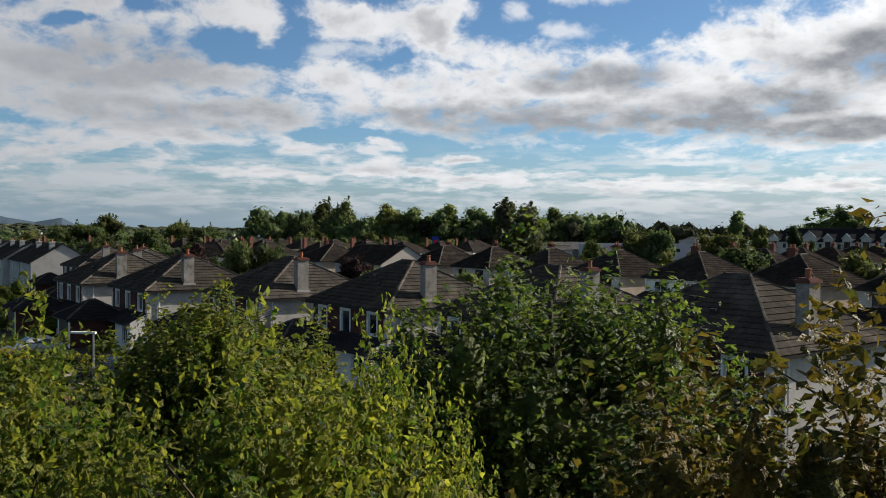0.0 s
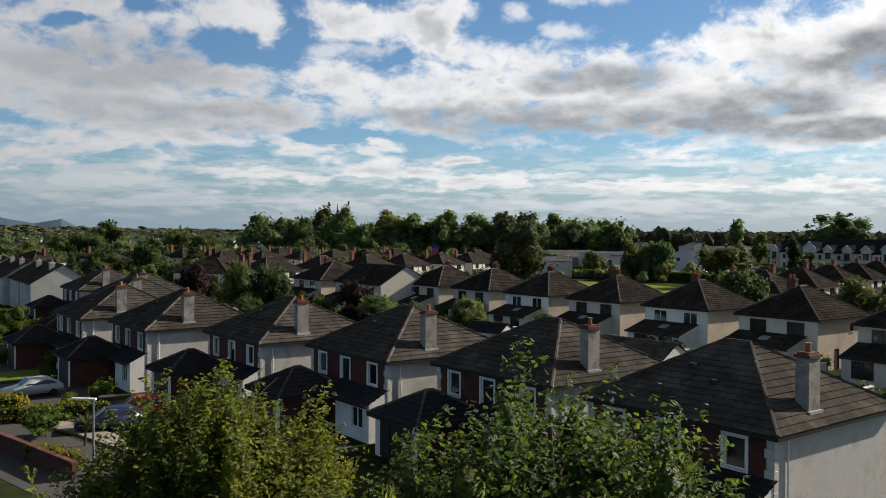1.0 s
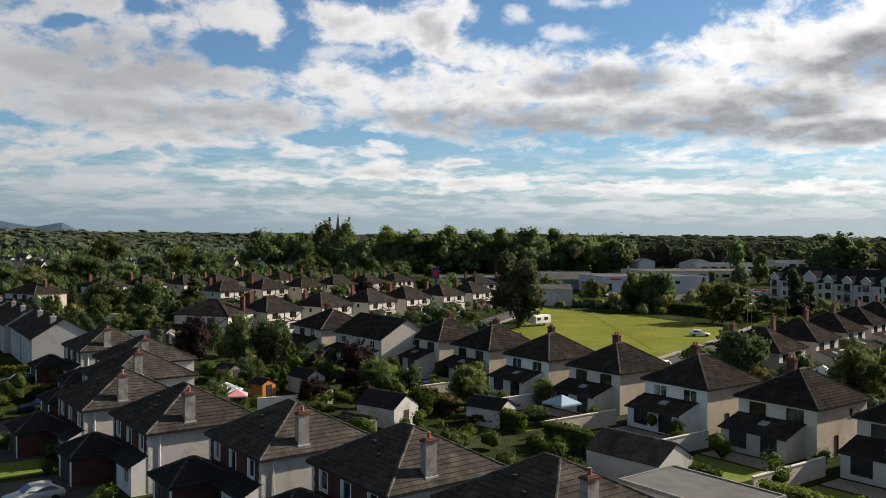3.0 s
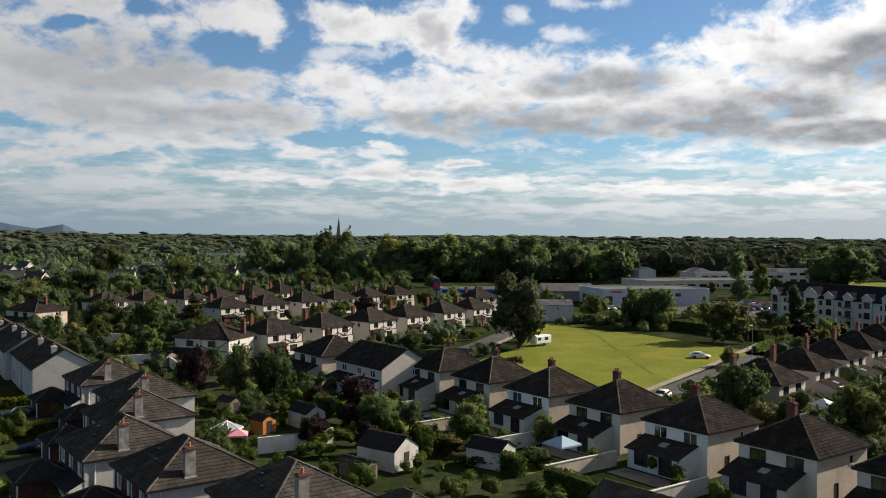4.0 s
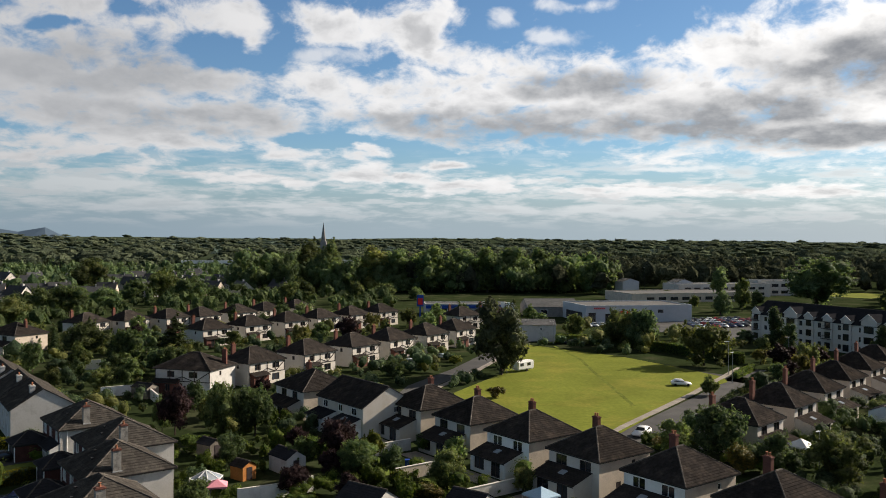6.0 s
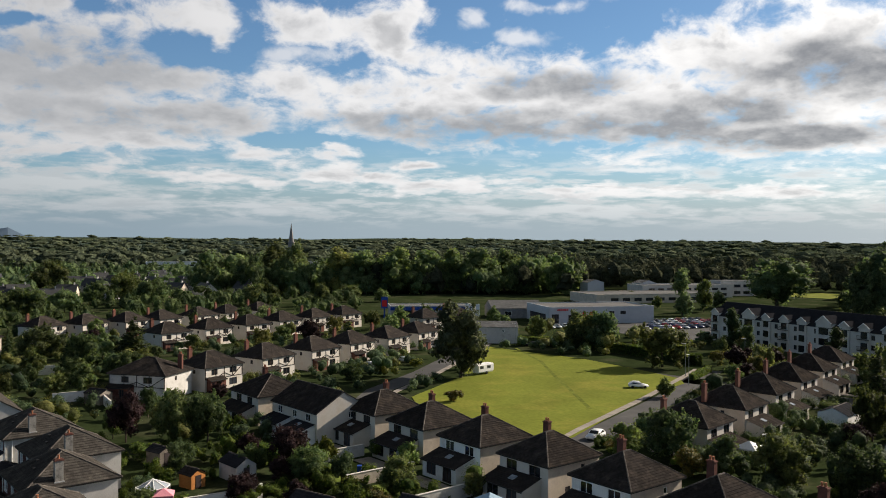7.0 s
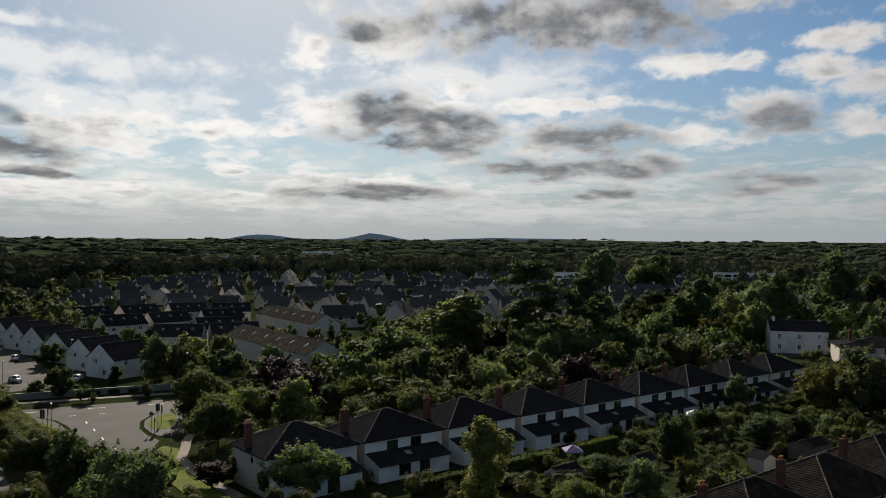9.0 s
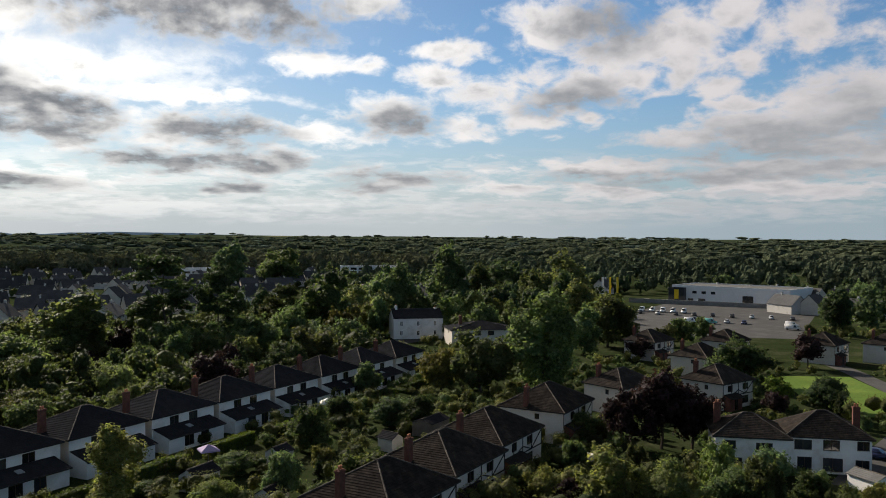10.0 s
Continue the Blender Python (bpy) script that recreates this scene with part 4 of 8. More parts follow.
def rear_house(at, wall="render_cream", side="render_dash", roof="tile_brown", hx=4.7, hy=4.3, chimney=(2.3, 2.6), ext=3.2, frame="frame_dark", skylight=True, name="detached_house", group="houses with rear extensions", label=None, ridge=8.0, up=None, more=()):
    """A hipped house whose back, with a lean-to across it, looks to -x."""
    h = thing(name, label or "cream rendered house with brown hipped roof and rear lean-to", "house", at, group)
    e = 5.05
    up = up or [("-x", -2.1, 3.3, 1.9, 1.35), ("-x", 2.0, 3.3, 1.9, 1.35)]
    sidew = [("-y", 1.6, 3.6, 0.7, 0.8), ("-y", -1.2, 0.0, 0.95, 2.05), ("+y", 0.8, 3.6, 0.7, 0.8)]
    front = [("+x", -2.2, 3.3, 1.7, 1.25), ("+x", 2.2, 3.3, 1.7, 1.25), ("+x", -1.8, 0.0, 1.0, 2.1)]
    more = list(more)
    bm = bmesh.new()
    wall_faces(bm, hx, hy, 0, e, up, faces=("-x",))
    part("wall", bm, wall, h)
    bm = bmesh.new()
    wall_faces(bm, hx, hy, 0, e, front, faces=("+x",))
    part("wall", bm, wall, h)
    for f in ("-y", "+y"):
        bm = bmesh.new()
        wall_faces(bm, hx, hy, 0, e, sidew + more, faces=(f,))
        part("side_wall", bm, side, h)
    for f, s, z, w, q in up + front[:2]:
        window_at(h, f, hx, hy, s, z, w, q, frame, 2)
    for f, s, z, w, q in [sidew[0], sidew[2]] + more:
        window_at(h, f, hx, hy, s, z, w, q, frame, 1)
    for f, s, z, w, q in (sidew[1], front[2]):
        bm = bmesh.new()
        p = [on_face(f, hx, hy, s + i * w / 2, o, zz) for o in (-0.1, -0.05) for i, zz in ((-1, 0), (1, 0), (1, q), (-1, q))]
        v = [bm.verts.new(x) for x in p]
        for k in ((3, 2, 1, 0), (4, 5, 6, 7), (0, 1, 5, 4), (1, 2, 6, 5), (2, 3, 7, 6), (3, 0, 4, 7)):
            bm.faces.new([v[i] for i in k])
        part("door", bm, "door_dark", h)
    hip_roof(h, hx, hy, e, ridge, roof, 0.4, ridge_len=1.3)
    chimney_at(h, chimney[0], chimney[1], 5.4, 8.6, 0.6, 0.95, "brick_red", 2)
    if ext:
        lean_to(h, "-x", hx, hy, -hy + 0.2, hy - 1.2, ext, 3.35, 2.35, wall, roof, holes=[(-2.2, 0.5, 2.0, 1.6), (1.2, 0.1, 1.8, 2.0)], skylights=[(-0.4, 0.45, 0.9, 0.8)] if skylight else ())
    return h


def timber_front(h, face, hx, hy, e, lo=2.6):
    """Dark timbering on a pale upper storey."""
    half = hy if FACES[face][0][0] else hx
    rows = [((-half, lo), (half, lo)), ((-half, e - 0.15), (half, e - 0.15))]
    rows += [((s, lo), (s, e - 0.1)) for s in (-half + 0.08, -half * 0.45, 0.0, half * 0.45, half - 0.08)]
    rows += [((-half * 0.45, lo), (-0.1, lo + 0.9)), ((half * 0.45, lo), (half - 0.1, e - 0.4)), ((0.1, lo + 0.9), (half * 0.45, lo))]
    for (s0, z0), (s1, z1) in rows:
        bm = bmesh.new()
        beam(bm, on_face(face, hx, hy, s0, 0.03, z0), on_face(face, hx, hy, s1, 0.03, z1), 0.16, 0.08, up=(*FACES[face][0], 0))
        part("timber", bm, "timber_dark", h)


def timbered_house(at, hx=5.2, hy=4.6, wall="render_cream", roof="tile_brown", group="timber-fronted houses", chimney=(-3.4, 2.6), ridge=8.0):
    """A hipped house with a timbered front to -y and a brick chimney."""
    h = thing("timbered_house", "cream house with dark timbered front and brown hipped roof", "house", at, group)
    e = 5.1
    up = [("-y", -2.7, 3.35, 1.7, 1.25), ("-y", 2.5, 3.35, 2.0, 1.25)]
    dn = [("-y", 2.5, 0.7, 2.2, 1.5), ("-y", -2.6, 0.0, 1.1, 2.1)]
    sd = [("-x", 1.0, 3.6, 0.8, 0.9), ("+x", -1.0, 3.6, 0.8, 0.9), ("-x", -1.6, 0.9, 0.9, 1.1)]
    bk = [("+y", -2.4, 3.4, 1.7, 1.2), ("+y", 2.4, 3.4, 1.7, 1.2)]
    bm = bmesh.new()
    wall_faces(bm, hx, hy, 0, e, up + dn + (sd[:1] if LITE[0] else sd + bk))
    part("wall", bm, wall, h)
    for f, s, z, w, q in up + dn[:1] + (sd[:1] if LITE[0] else sd + bk):
        window_at(h, f, hx, hy, s, z, w, q, "frame_dark", 2)
    bm = bmesh.new()
    box(bm, -2.6 - 0.55, -2.6 + 0.55, -hy + 0.05, -hy + 0.1, 0, 2.1)
    part("door", bm, "door_dark", h)
    timber_front(h, "-y", hx, hy, e)
    hip_roof(h, hx, hy, e, ridge, roof, 0.4, ridge_len=2.0)
    lean_to(h, "-y", hx, hy, -hx + 0.4, -0.6, 1.3, 3.0, 2.5, "brick_red", roof, holes=[(-2.6, 0.05, 1.1, 2.1)], name="porch")
    chimney_at(h, chimney[0], chimney[1], 5.4, 8.6, 0.95, 0.6, "brick_red", 2)
    return h


def gabled_house(at, hx, hy, e, r, wall, roof, axis="x", name="gabled_house", label="pale rendered house with a slate gabled roof", group="houses of the far estate", windows=(), chim=None, lights=0, kind_cat="house"):
    h = thing(name, label, kind_cat, at, group)
    bm = bmesh.new()
    wall_faces(bm, hx, hy, 0, e, windows)
    gable_ends(bm, hx, hy, e, r, axis)
    part("wall", bm, wall, h)
    for f, s, z, w, q in windows:
        window_at(h, f, hx, hy, s, z, w, q, "frame_white", 2)
    gable_roof(h, hx, hy, e, r, roof, axis=axis)
    if chim:
        chimney_at(h, chim[0], chim[1], e, r + 0.3, 0.75, 1.15, "render_grey", 2)
    for k in range(lights):
        half = hx if axis == "x" else hy
        s = -half + (k + 0.7) * 2 * half / (lights + 0.4)
        bm = bmesh.new()
        pts = []
        for ds, t in ((-0.4, 0.42), (0.4, 0.42), (0.4, 0.66), (-0.4, 0.66)):
            q = -(hy if axis == "x" else hx) * (1 - t)
            z = e + (r - e) * t + 0.12
            pts.append(Vector((s + ds, q, z)) if axis == "x" else Vector((q, -(s + ds), z)))
        poly(bm, pts)
        part("skylight", bm, "glass_roof", h)
    return h

# ---- trees ----
def quads_mesh(name, centres, normals, sizes, rng, lengthen=1.35, points=3):
    """Many separate leaves or leaf clumps: pointed blades of three or four corners, each lying across its normal."""
    n = len(centres)
    a = rng.normal(size=(n, 3))
    u = np.cross(normals, a)
    u /= np.linalg.norm(u, axis=1)[:, None] + 1e-9
    v = np.cross(normals, u)
    s = sizes[:, None]
    bend = normals * s * rng.uniform(-0.25, 0.25, (n, 1))
    tip, left, right = centres + u * s * lengthen * 0.5, centres + v * s * 0.42 + bend - u * s * 0.16, centres - v * s * 0.42 + bend - u * s * 0.16
    if points == 4:
        co = np.stack([centres - u * s * lengthen * 0.5, left, tip, right], 1).reshape(-1, 3)
    else:
        co = np.stack([left - u * s * 0.3, tip, right - u * s * 0.3], 1).reshape(-1, 3)
    me = bpy.data.meshes.new(name)
    me.vertices.add(points * n)
    me.vertices.foreach_set("co", co.ravel())
    me.loops.add(points * n)
    me.loops.foreach_set("vertex_index", np.arange(points * n))
    me.polygons.add(n)
    me.polygons.foreach_set("loop_start", np.arange(n) * points)
    me.update(calc_edges=True)
    return me


def ball(level):
    """Unit ball as vertices and triangles, the seed of a leafy mass."""
    bm = bmesh.new()
    bmesh.ops.create_icosphere(bm, subdivisions=level, radius=1.0)
    v = np.array([p.co[:] for p in bm.verts])
    f = np.array([[p.index for p in q.verts] for q in bm.faces])
    bm.free()
    return v, f


BALLS = [ball(1), ball(2)]


def with_core(me, centres, radii, rng, level=1, smooth=True):
    """Adds the dense inner masses of a crown to its loose leaves: uneven lumps behind the leaf shell."""
    bv, bf = BALLS[level]
    n, k = len(centres), len(bv)
    bump = rng.uniform(0.66, 1.14, (n, k, 1)) if smooth else rng.uniform(0.5, 1.25, (n, k, 1))
    co = (centres[:, None, :] + bv[None] * bump * radii[:, None, :]).reshape(-1, 3)
    co[:, 2] = np.maximum(co[:, 2], 0.03)
    fi = (bf[None] + (np.arange(n) * k)[:, None, None]).reshape(-1, 3)
    v0, l0, p0 = len(me.vertices), len(me.loops), len(me.polygons)
    me.vertices.add(len(co))
    old = np.empty((v0 + len(co)) * 3)
    me.vertices.foreach_get("co", old)
    old[v0 * 3:] = co.ravel()
    me.vertices.foreach_set("co", old)
    me.loops.add(fi.size)
    idx = np.empty(l0 + fi.size, dtype=np.int32)
    idx[:l0] = np.arange(l0)
    idx[l0:] = fi.ravel() + v0
    me.loops.foreach_set("vertex_index", idx)
    me.polygons.add(len(fi))
    st = np.empty(p0 + len(fi), dtype=np.int32)
    st[:p0] = np.arange(p0) * (l0 // p0)
    st[p0:] = l0 + np.arange(len(fi)) * 3
    me.polygons.foreach_set("loop_start", st)
    me.polygons.foreach_set("use_smooth", (np.arange(p0 + len(fi)) >= p0) & smooth)
    me.update(calc_edges=True)
    return me


def lobes(rng, height, radius, trunk, kind):
    """The crown's masses: centre and radii."""
    out = []
    top = height
    if kind == "conifer":
        n = 16
        for k in range(n):
            t = k / (n - 1)
            z = trunk + (top - trunk) * t
            r = radius * (1 - t) ** 0.8 + 0.15
            for j in range(3 if t < 0.8 else 1):
                a = rng.uniform(0, 6.28)
                out.append((r * 0.45 * math.cos(a), r * 0.45 * math.sin(a), z, r * 0.62, r * 0.62, (top - trunk) / n * 0.75))
        return out
    if kind == "pine":
        for k in range(22):
            t = rng.uniform(0.0, 1) ** 0.8
            z = trunk + (top - trunk) * t
            r = radius * (0.35 + 0.75 * math.sin(math.pi * (0.25 + 0.7 * t)))
            a = rng.uniform(0, 6.28)
            d = rng.uniform(0.2, 0.9) * r
            out.append((d * math.cos(a), d * math.sin(a), z, radius * 0.42, radius * 0.42, radius * 0.16))
        return out
    if kind == "poplar":
        for k in range(26):
            t = rng.uniform(0, 1)
            z = trunk + (top - trunk) * (0.06 + 0.9 * t)
            r = radius * (0.35 + 0.75 * math.sin(math.pi * min(1, 0.16 + 0.86 * t)))
            a, d = rng.uniform(0, 6.28), rng.uniform(0.1, 0.75)
            q = radius * rng.uniform(0.30, 0.5)
            out.append((d * r * math.cos(a), d * r * math.sin(a), z, q, q, q * 1.35))
        return out
    if kind == "shoots":
        for k in range(44):
            a, d = rng.uniform(0, 6.28), math.sqrt(rng.uniform(0, 1))
            dome = trunk + (top - trunk) * (1 - 0.48 * d ** 2.6) * rng.uniform(0.74, 1.0)
            half = (top - trunk) * rng.uniform(0.18, 0.30)
            q = radius * rng.uniform(0.09, 0.15)
            out.append((d * radius * 0.9 * math.cos(a), d * radius * 0.9 * math.sin(a), max(dome - half, trunk + half * 0.6), q, q, half))
        for k in range(24):
            a, d = rng.uniform(0, 6.28), rng.uniform(0.3, 0.95)
            out.append((d * radius * 0.85 * math.cos(a), d * radius * 0.85 * math.sin(a), trunk + (top - trunk) * rng.uniform(0.12, 0.4), radius * 0.26, radius * 0.26, (top - trunk) * 0.16))
        out.append((0, 0, trunk + (top - trunk) * 0.36, radius * 0.72, radius * 0.72, (top - trunk) * 0.38))
        return out
    n = 30 if kind != "shrub" else 14
    mid, half = (trunk + top) / 2, (top - trunk) / 2
    for k in range(n):
        d = rng.normal(size=3)
        d /= np.linalg.norm(d)
        q = rng.uniform(0.45, 0.86)
        z = mid + d[2] * half * q
        lean = 1.0 - 0.28 * max(0, (z - mid) / half)
        s = rng.uniform(0.22, 0.40)
        out.append((d[0] * radius * q * lean, d[1] * radius * q * lean, z, radius * s, radius * s, max(half * s * 0.95, radius * s * 0.62)))
    out.append((0, 0, mid, radius * 0.6, radius * 0.6, half * 0.62))
    return out


def crown_mesh(name, seed, height, radius, trunk, count, leaf, kind="broad", droop=0.0, core=0.74, level=0, shoots=0.36, up_lean=0.5):
    """A crown of leaves: part fill the masses, part sit along upright shoots that break the outline."""
    rng = np.random.default_rng(seed)
    ls = np.array(lobes(rng, height, radius, trunk, kind))
    vol = (ls[:, 3] * ls[:, 4] * ls[:, 5]) ** (2 / 3)
    inside = int(count * (1 - shoots))
    l = ls[rng.choice(len(ls), inside, p=vol / vol.sum())]
    d = rng.normal(size=(inside, 3))
    d /= np.linalg.norm(d, axis=1)[:, None]
    c = l[:, :3] + d * l[:, 3:] * rng.uniform(0.35 if kind == "shoots" else 0.72, 1.06, (inside, 1)) ** (0.7 if kind == "shoots" else 1.0)
    # shoots
    per = 26
    n = (count - inside) // per
    l = ls[rng.choice(len(ls), n, p=vol / vol.sum())]
    e = rng.normal(size=(n, 3)) + np.array([0, 0, 0.35])
    e /= np.linalg.norm(e, axis=1)[:, None]
    foot = l[:, :3] + e * l[:, 3:] * 0.85
    up = e * 0.8 + np.array([0, 0, 0.75 if kind in ("broad", "poplar", "shrub", "shoots") else 0.1])
    up /= np.linalg.norm(up, axis=1)[:, None]
    reach = radius * rng.uniform(0.12, 0.36 if kind == "shoots" else 0.26, n)
    t = rng.uniform(0, 1, (n, per))
    thick = (1 - t * 0.8) * reach[:, None] * 0.36
    j = rng.normal(size=(n, per, 3))
    s = foot[:, None, :] + up[:, None, :] * (t * reach[:, None])[:, :, None] + j * thick[:, :, None] * 0.6
    c = np.concatenate([c, s.reshape(-1, 3)])
    d = np.concatenate([d, (j * 0.6 + e[:, None, :] * 0.5).reshape(-1, 3)])
    if droop:
        c[:, 2] -= droop * rng.uniform(0, 1, len(c)) * np.hypot(c[:, 0], c[:, 1]) / radius * height * 0.3
    c[:, 2] = np.clip(c[:, 2], 0.08, None)
    nrm = d * 0.6 + rng.normal(size=c.shape) * 0.5 + np.array([0, 0, up_lean])
    nrm /= np.linalg.norm(nrm, axis=1)[:, None]
    me = quads_mesh(name, c, nrm, leaf * rng.uniform(0.55, 1.3, len(c)), rng, 1.35, 4 if kind == "shoots" else 3)
    if core and not droop:
        k = np.full((len(ls), 1), core)
        if kind == "shoots":
            k[-1] = 0.8
        with_core(me, ls[:, :3], ls[:, 3:] * k, rng, level)
    return me


def trunk_bmesh(seed, height, radius, trunk, thick, plain=False):
    rng = random.Random(seed)
    bm = bmesh.new()
    p, r = Vector((0, 0, -0.1)), thick
    top = max(height * 0.8, trunk)
    steps = 5
    spine = [p]
    for k in range(steps):
        q = Vector((rng.uniform(-1, 1) * thick * 0.8, rng.uniform(-1, 1) * thick * 0.8, top * (k + 1) / steps))
        tube(bm, p, q, r, r * 0.74, 5 if plain else 8)
        p, r = q, r * 0.74
        spine.append(p)
    for k in range(4 if plain else 9):
        t = rng.uniform(0.25, 0.85)
        i = min(int(t * steps), steps - 1)
        a = spine[i].lerp(spine[i + 1], t * steps - i)
        if a.z < trunk * 0.7:
            a = Vector((0, 0, trunk * 0.9))
        an = k * 2.4 + rng.uniform(-0.4, 0.4)
        b = a + Vector((math.cos(an) * radius * 0.55, math.sin(an) * radius * 0.55, radius * rng.uniform(0.25, 0.6)))
        b.z = min(b.z, height * 0.9)
        w = thick * 0.42 * (1 - t * 0.6)
        tube(bm, a, b, w, w * 0.3, 4 if plain else 5)
        for s in () if plain else (-1, 1):
            e = a.lerp(b, 0.6) + Vector((math.cos(an + s * 0.8), math.sin(an + s * 0.8), 0.5)) * radius * 0.28
            tube(bm, a.lerp(b, 0.6), e, w * 0.5, w * 0.15, 4)
    return bm


KINDS = {}


def tree_kind(key, name, label, category, height, radius, trunk, count, leaf, kind, mat, thick=0.16, droop=0.0, variants=2):
    """Meshes of one sort of tree, at its own size; trees of that sort are scaled from them."""
    made = []
    for v in range(variants):
        seed = len(KINDS) * 17 + v * 5 + 3
        crowns = [crown_mesh(name + "_crown", seed, height, radius, trunk, int(count * q), leaf * w, kind, droop, 0.6 if count > 12000 else 0.76, 0, 0.36 if count > 12000 else 0.24, 0.25 if count > 12000 or q < 1 else 0.5) for q, w in (((2.0, 0.82), (1.05, 1.02), (0.45, 1.34)) if variants > 1 or kind != "shoots" and count < 12000 else ((1.0, 1.0),))]
        trunks = []
        for plain in (False, True):
            bm = trunk_bmesh(len(KINDS) * 31 + v, height, radius, trunk, thick, plain)
            tm = bpy.data.meshes.new(name + "_trunk")
            bm.to_mesh(tm)
            bm.free()
            tm.materials.append(M["bark"])
            trunks.append(tm)
        made.append((crowns, trunks))
    KINDS[key] = (name, label, category, height, radius, mat, made)


PLANTED = [0]


def tree(key, x, y, height, width, label="", group="", mat=None):
    """A tree of a sort, with its foot at x, y, scaled to its height and the width of its crown."""
    if key in ("broad", "light", "willow") and height / width < 0.85 and width > 5:
        mat = mat or KINDS[key][5]
        key = "spread"
    elif key == "broad" and width > 12:
        key = "tall"
    name, lab, cat, h0, r0, m0, made = KINDS[key]
    PLANTED[0] += 1
    k = PLANTED[0]
    crowns, trunks = made[k % len(made)]
    d = math.hypot(x - 10, y)
    crown, tm = crowns[min(0 if d < 66 else 1 if d < 190 or key == "pine" else 2, len(crowns) - 1)], trunks[d > 82]
    m = mat or m0
    slot = crown.name + m
    if slot not in LEAF_MESHES:
        cm = crown.copy() if crown.materials else crown
        cm.materials.clear()
        cm.materials.append(M[m])
        LEAF_MESHES[slot] = cm
    t = thing(name, label or lab, cat, pose(x, y, 0, 0, 0, (k * 67) % 360) @ Matrix.Diagonal((width / 2 / r0, width / 2 / r0, height / h0, 1)), group)
    share("trunk", tm, t, Matrix.Identity(4))
    share("crown", LEAF_MESHES[slot], t, Matrix.Identity(4))
    return t


LEAF_MESHES = {}


def hedge_mesh(seed, length, thick, height, leaf, per_m2):
    rng = np.random.default_rng(seed)
    area = 2 * length * height + length * thick + 2 * thick * height
    n = int(area * per_m2)
    c = rng.uniform(-0.5, 0.5, (n, 3)) * np.array([length, thick, height]) + np.array([0, 0, height / 2])
    side = rng.choice(5, n, p=np.array([length * height, length * height, length * thick, thick * height, thick * height]) / area)
    nrm = np.zeros((n, 3))
    for k, (ax, sg) in enumerate(((1, 1), (1, -1), (2, 1), (0, 1), (0, -1))):
        m = side == k
        lim = (length, thick, height)[ax] / 2
        c[m, ax] = sg * lim + (height / 2 if ax == 2 else 0)
        nrm[m, ax] = sg
    bulge = np.sin(c[:, 0] * 1.7) * 0.07 + np.sin(c[:, 0] * 0.6 + 1) * 0.1
    c[:, 2] += bulge * (c[:, 2] > height * 0.6)
    c += rng.normal(size=(n, 3)) * 0.09
    c[:, 2] = np.maximum(c[:, 2], 0.03)
    nrm += rng.normal(size=(n, 3)) * 0.5
    nrm /= np.linalg.norm(nrm, axis=1)[:, None]
    return quads_mesh("hedge", c, nrm, leaf * rng.uniform(0.6, 1.3, n), rng)


HEDGES = [0]


def hedge(x0, y0, x1, y1, height=1.4, thick=0.9, mat="hedge", label="clipped green garden hedge", leaf=0.2, per_m2=32):
    HEDGES[0] += 1
    length = math.hypot(x1 - x0, y1 - y0)
    me = hedge_mesh(900 + HEDGES[0], length, thick, height, leaf, per_m2)
    me.materials.append(M[mat])
    h = thing("hedge", label, "hedge", pose((x0 + x1) / 2, (y0 + y1) / 2, 0, 0, 0, math.degrees(math.atan2(y1 - y0, x1 - x0))), "garden hedges")
    share("leaves", me, h, Matrix.Identity(4))
    # added inner box; its darker leaf colour stands for shade between the leaves
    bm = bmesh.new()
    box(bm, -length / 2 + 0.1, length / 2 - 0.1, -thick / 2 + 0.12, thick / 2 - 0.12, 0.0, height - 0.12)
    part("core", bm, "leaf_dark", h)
    return h


tree_kind("broad", "broadleaf_tree", "green broadleaf tree with a full rounded crown", "tree", 8.0, 3.6, 0.2, 4200, 0.34, "broad", "leaf_green", 0.2, variants=3)
tree_kind("light", "young_tree", "light green young garden tree", "tree", 6.0, 2.4, 0.2, 2600, 0.28, "broad", "leaf_light", 0.12)
tree_kind("autumn", "autumn_tree", "small garden tree turning yellow and orange", "tree", 5.0, 2.2, 0.2, 2200, 0.25, "broad", "leaf_autumn", 0.1, variants=1)
tree_kind("purple", "purple_tree", "dark purple-leaved garden tree", "tree", 7.0, 3.0, 0.8, 3800, 0.30, "broad", "leaf_purple", 0.16)
tree_kind("tall", "tall_tree", "tall broad green tree with a dense crown", "tree", 16.0, 6.0, 0.6, 8000, 0.48, "broad", "leaf_green", 0.4)
tree_kind("poplar", "poplar", "tall upright poplar in full leaf", "tree", 15.0, 3.6, 0.3, 5200, 0.42, "poplar", "leaf_light", 0.3)
tree_kind("conifer", "conifer", "dark green pointed conifer", "conifer", 8.0, 2.2, 0.2, 2600, 0.30, "conifer", "leaf_dark", 0.16)
tree_kind("pine", "pine", "tall dark pine with layered branches", "conifer", 18.0, 5.0, 3.5, 5200, 0.5, "pine", "leaf_dark", 0.35)
tree_kind("willow", "willow", "grey-green willow with drooping branches", "tree", 8.0, 4.0, 0.3, 4600, 0.30, "broad", "leaf_grey", 0.2)
tree_kind("spread", "spreading_tree", "low spreading tree with a broad leafy crown", "tree", 7.0, 5.0, 0.2, 8200, 0.29, "broad", "leaf_green", 0.22, variants=3)
tree_kind("shrub", "shrub", "rounded green garden shrub", "shrub", 2.2, 1.5, 0.05, 1100, 0.17, "shrub", "hedge", 0.06)

# ---- ground, roads, distance ----
PLOTS, LANES = [], []


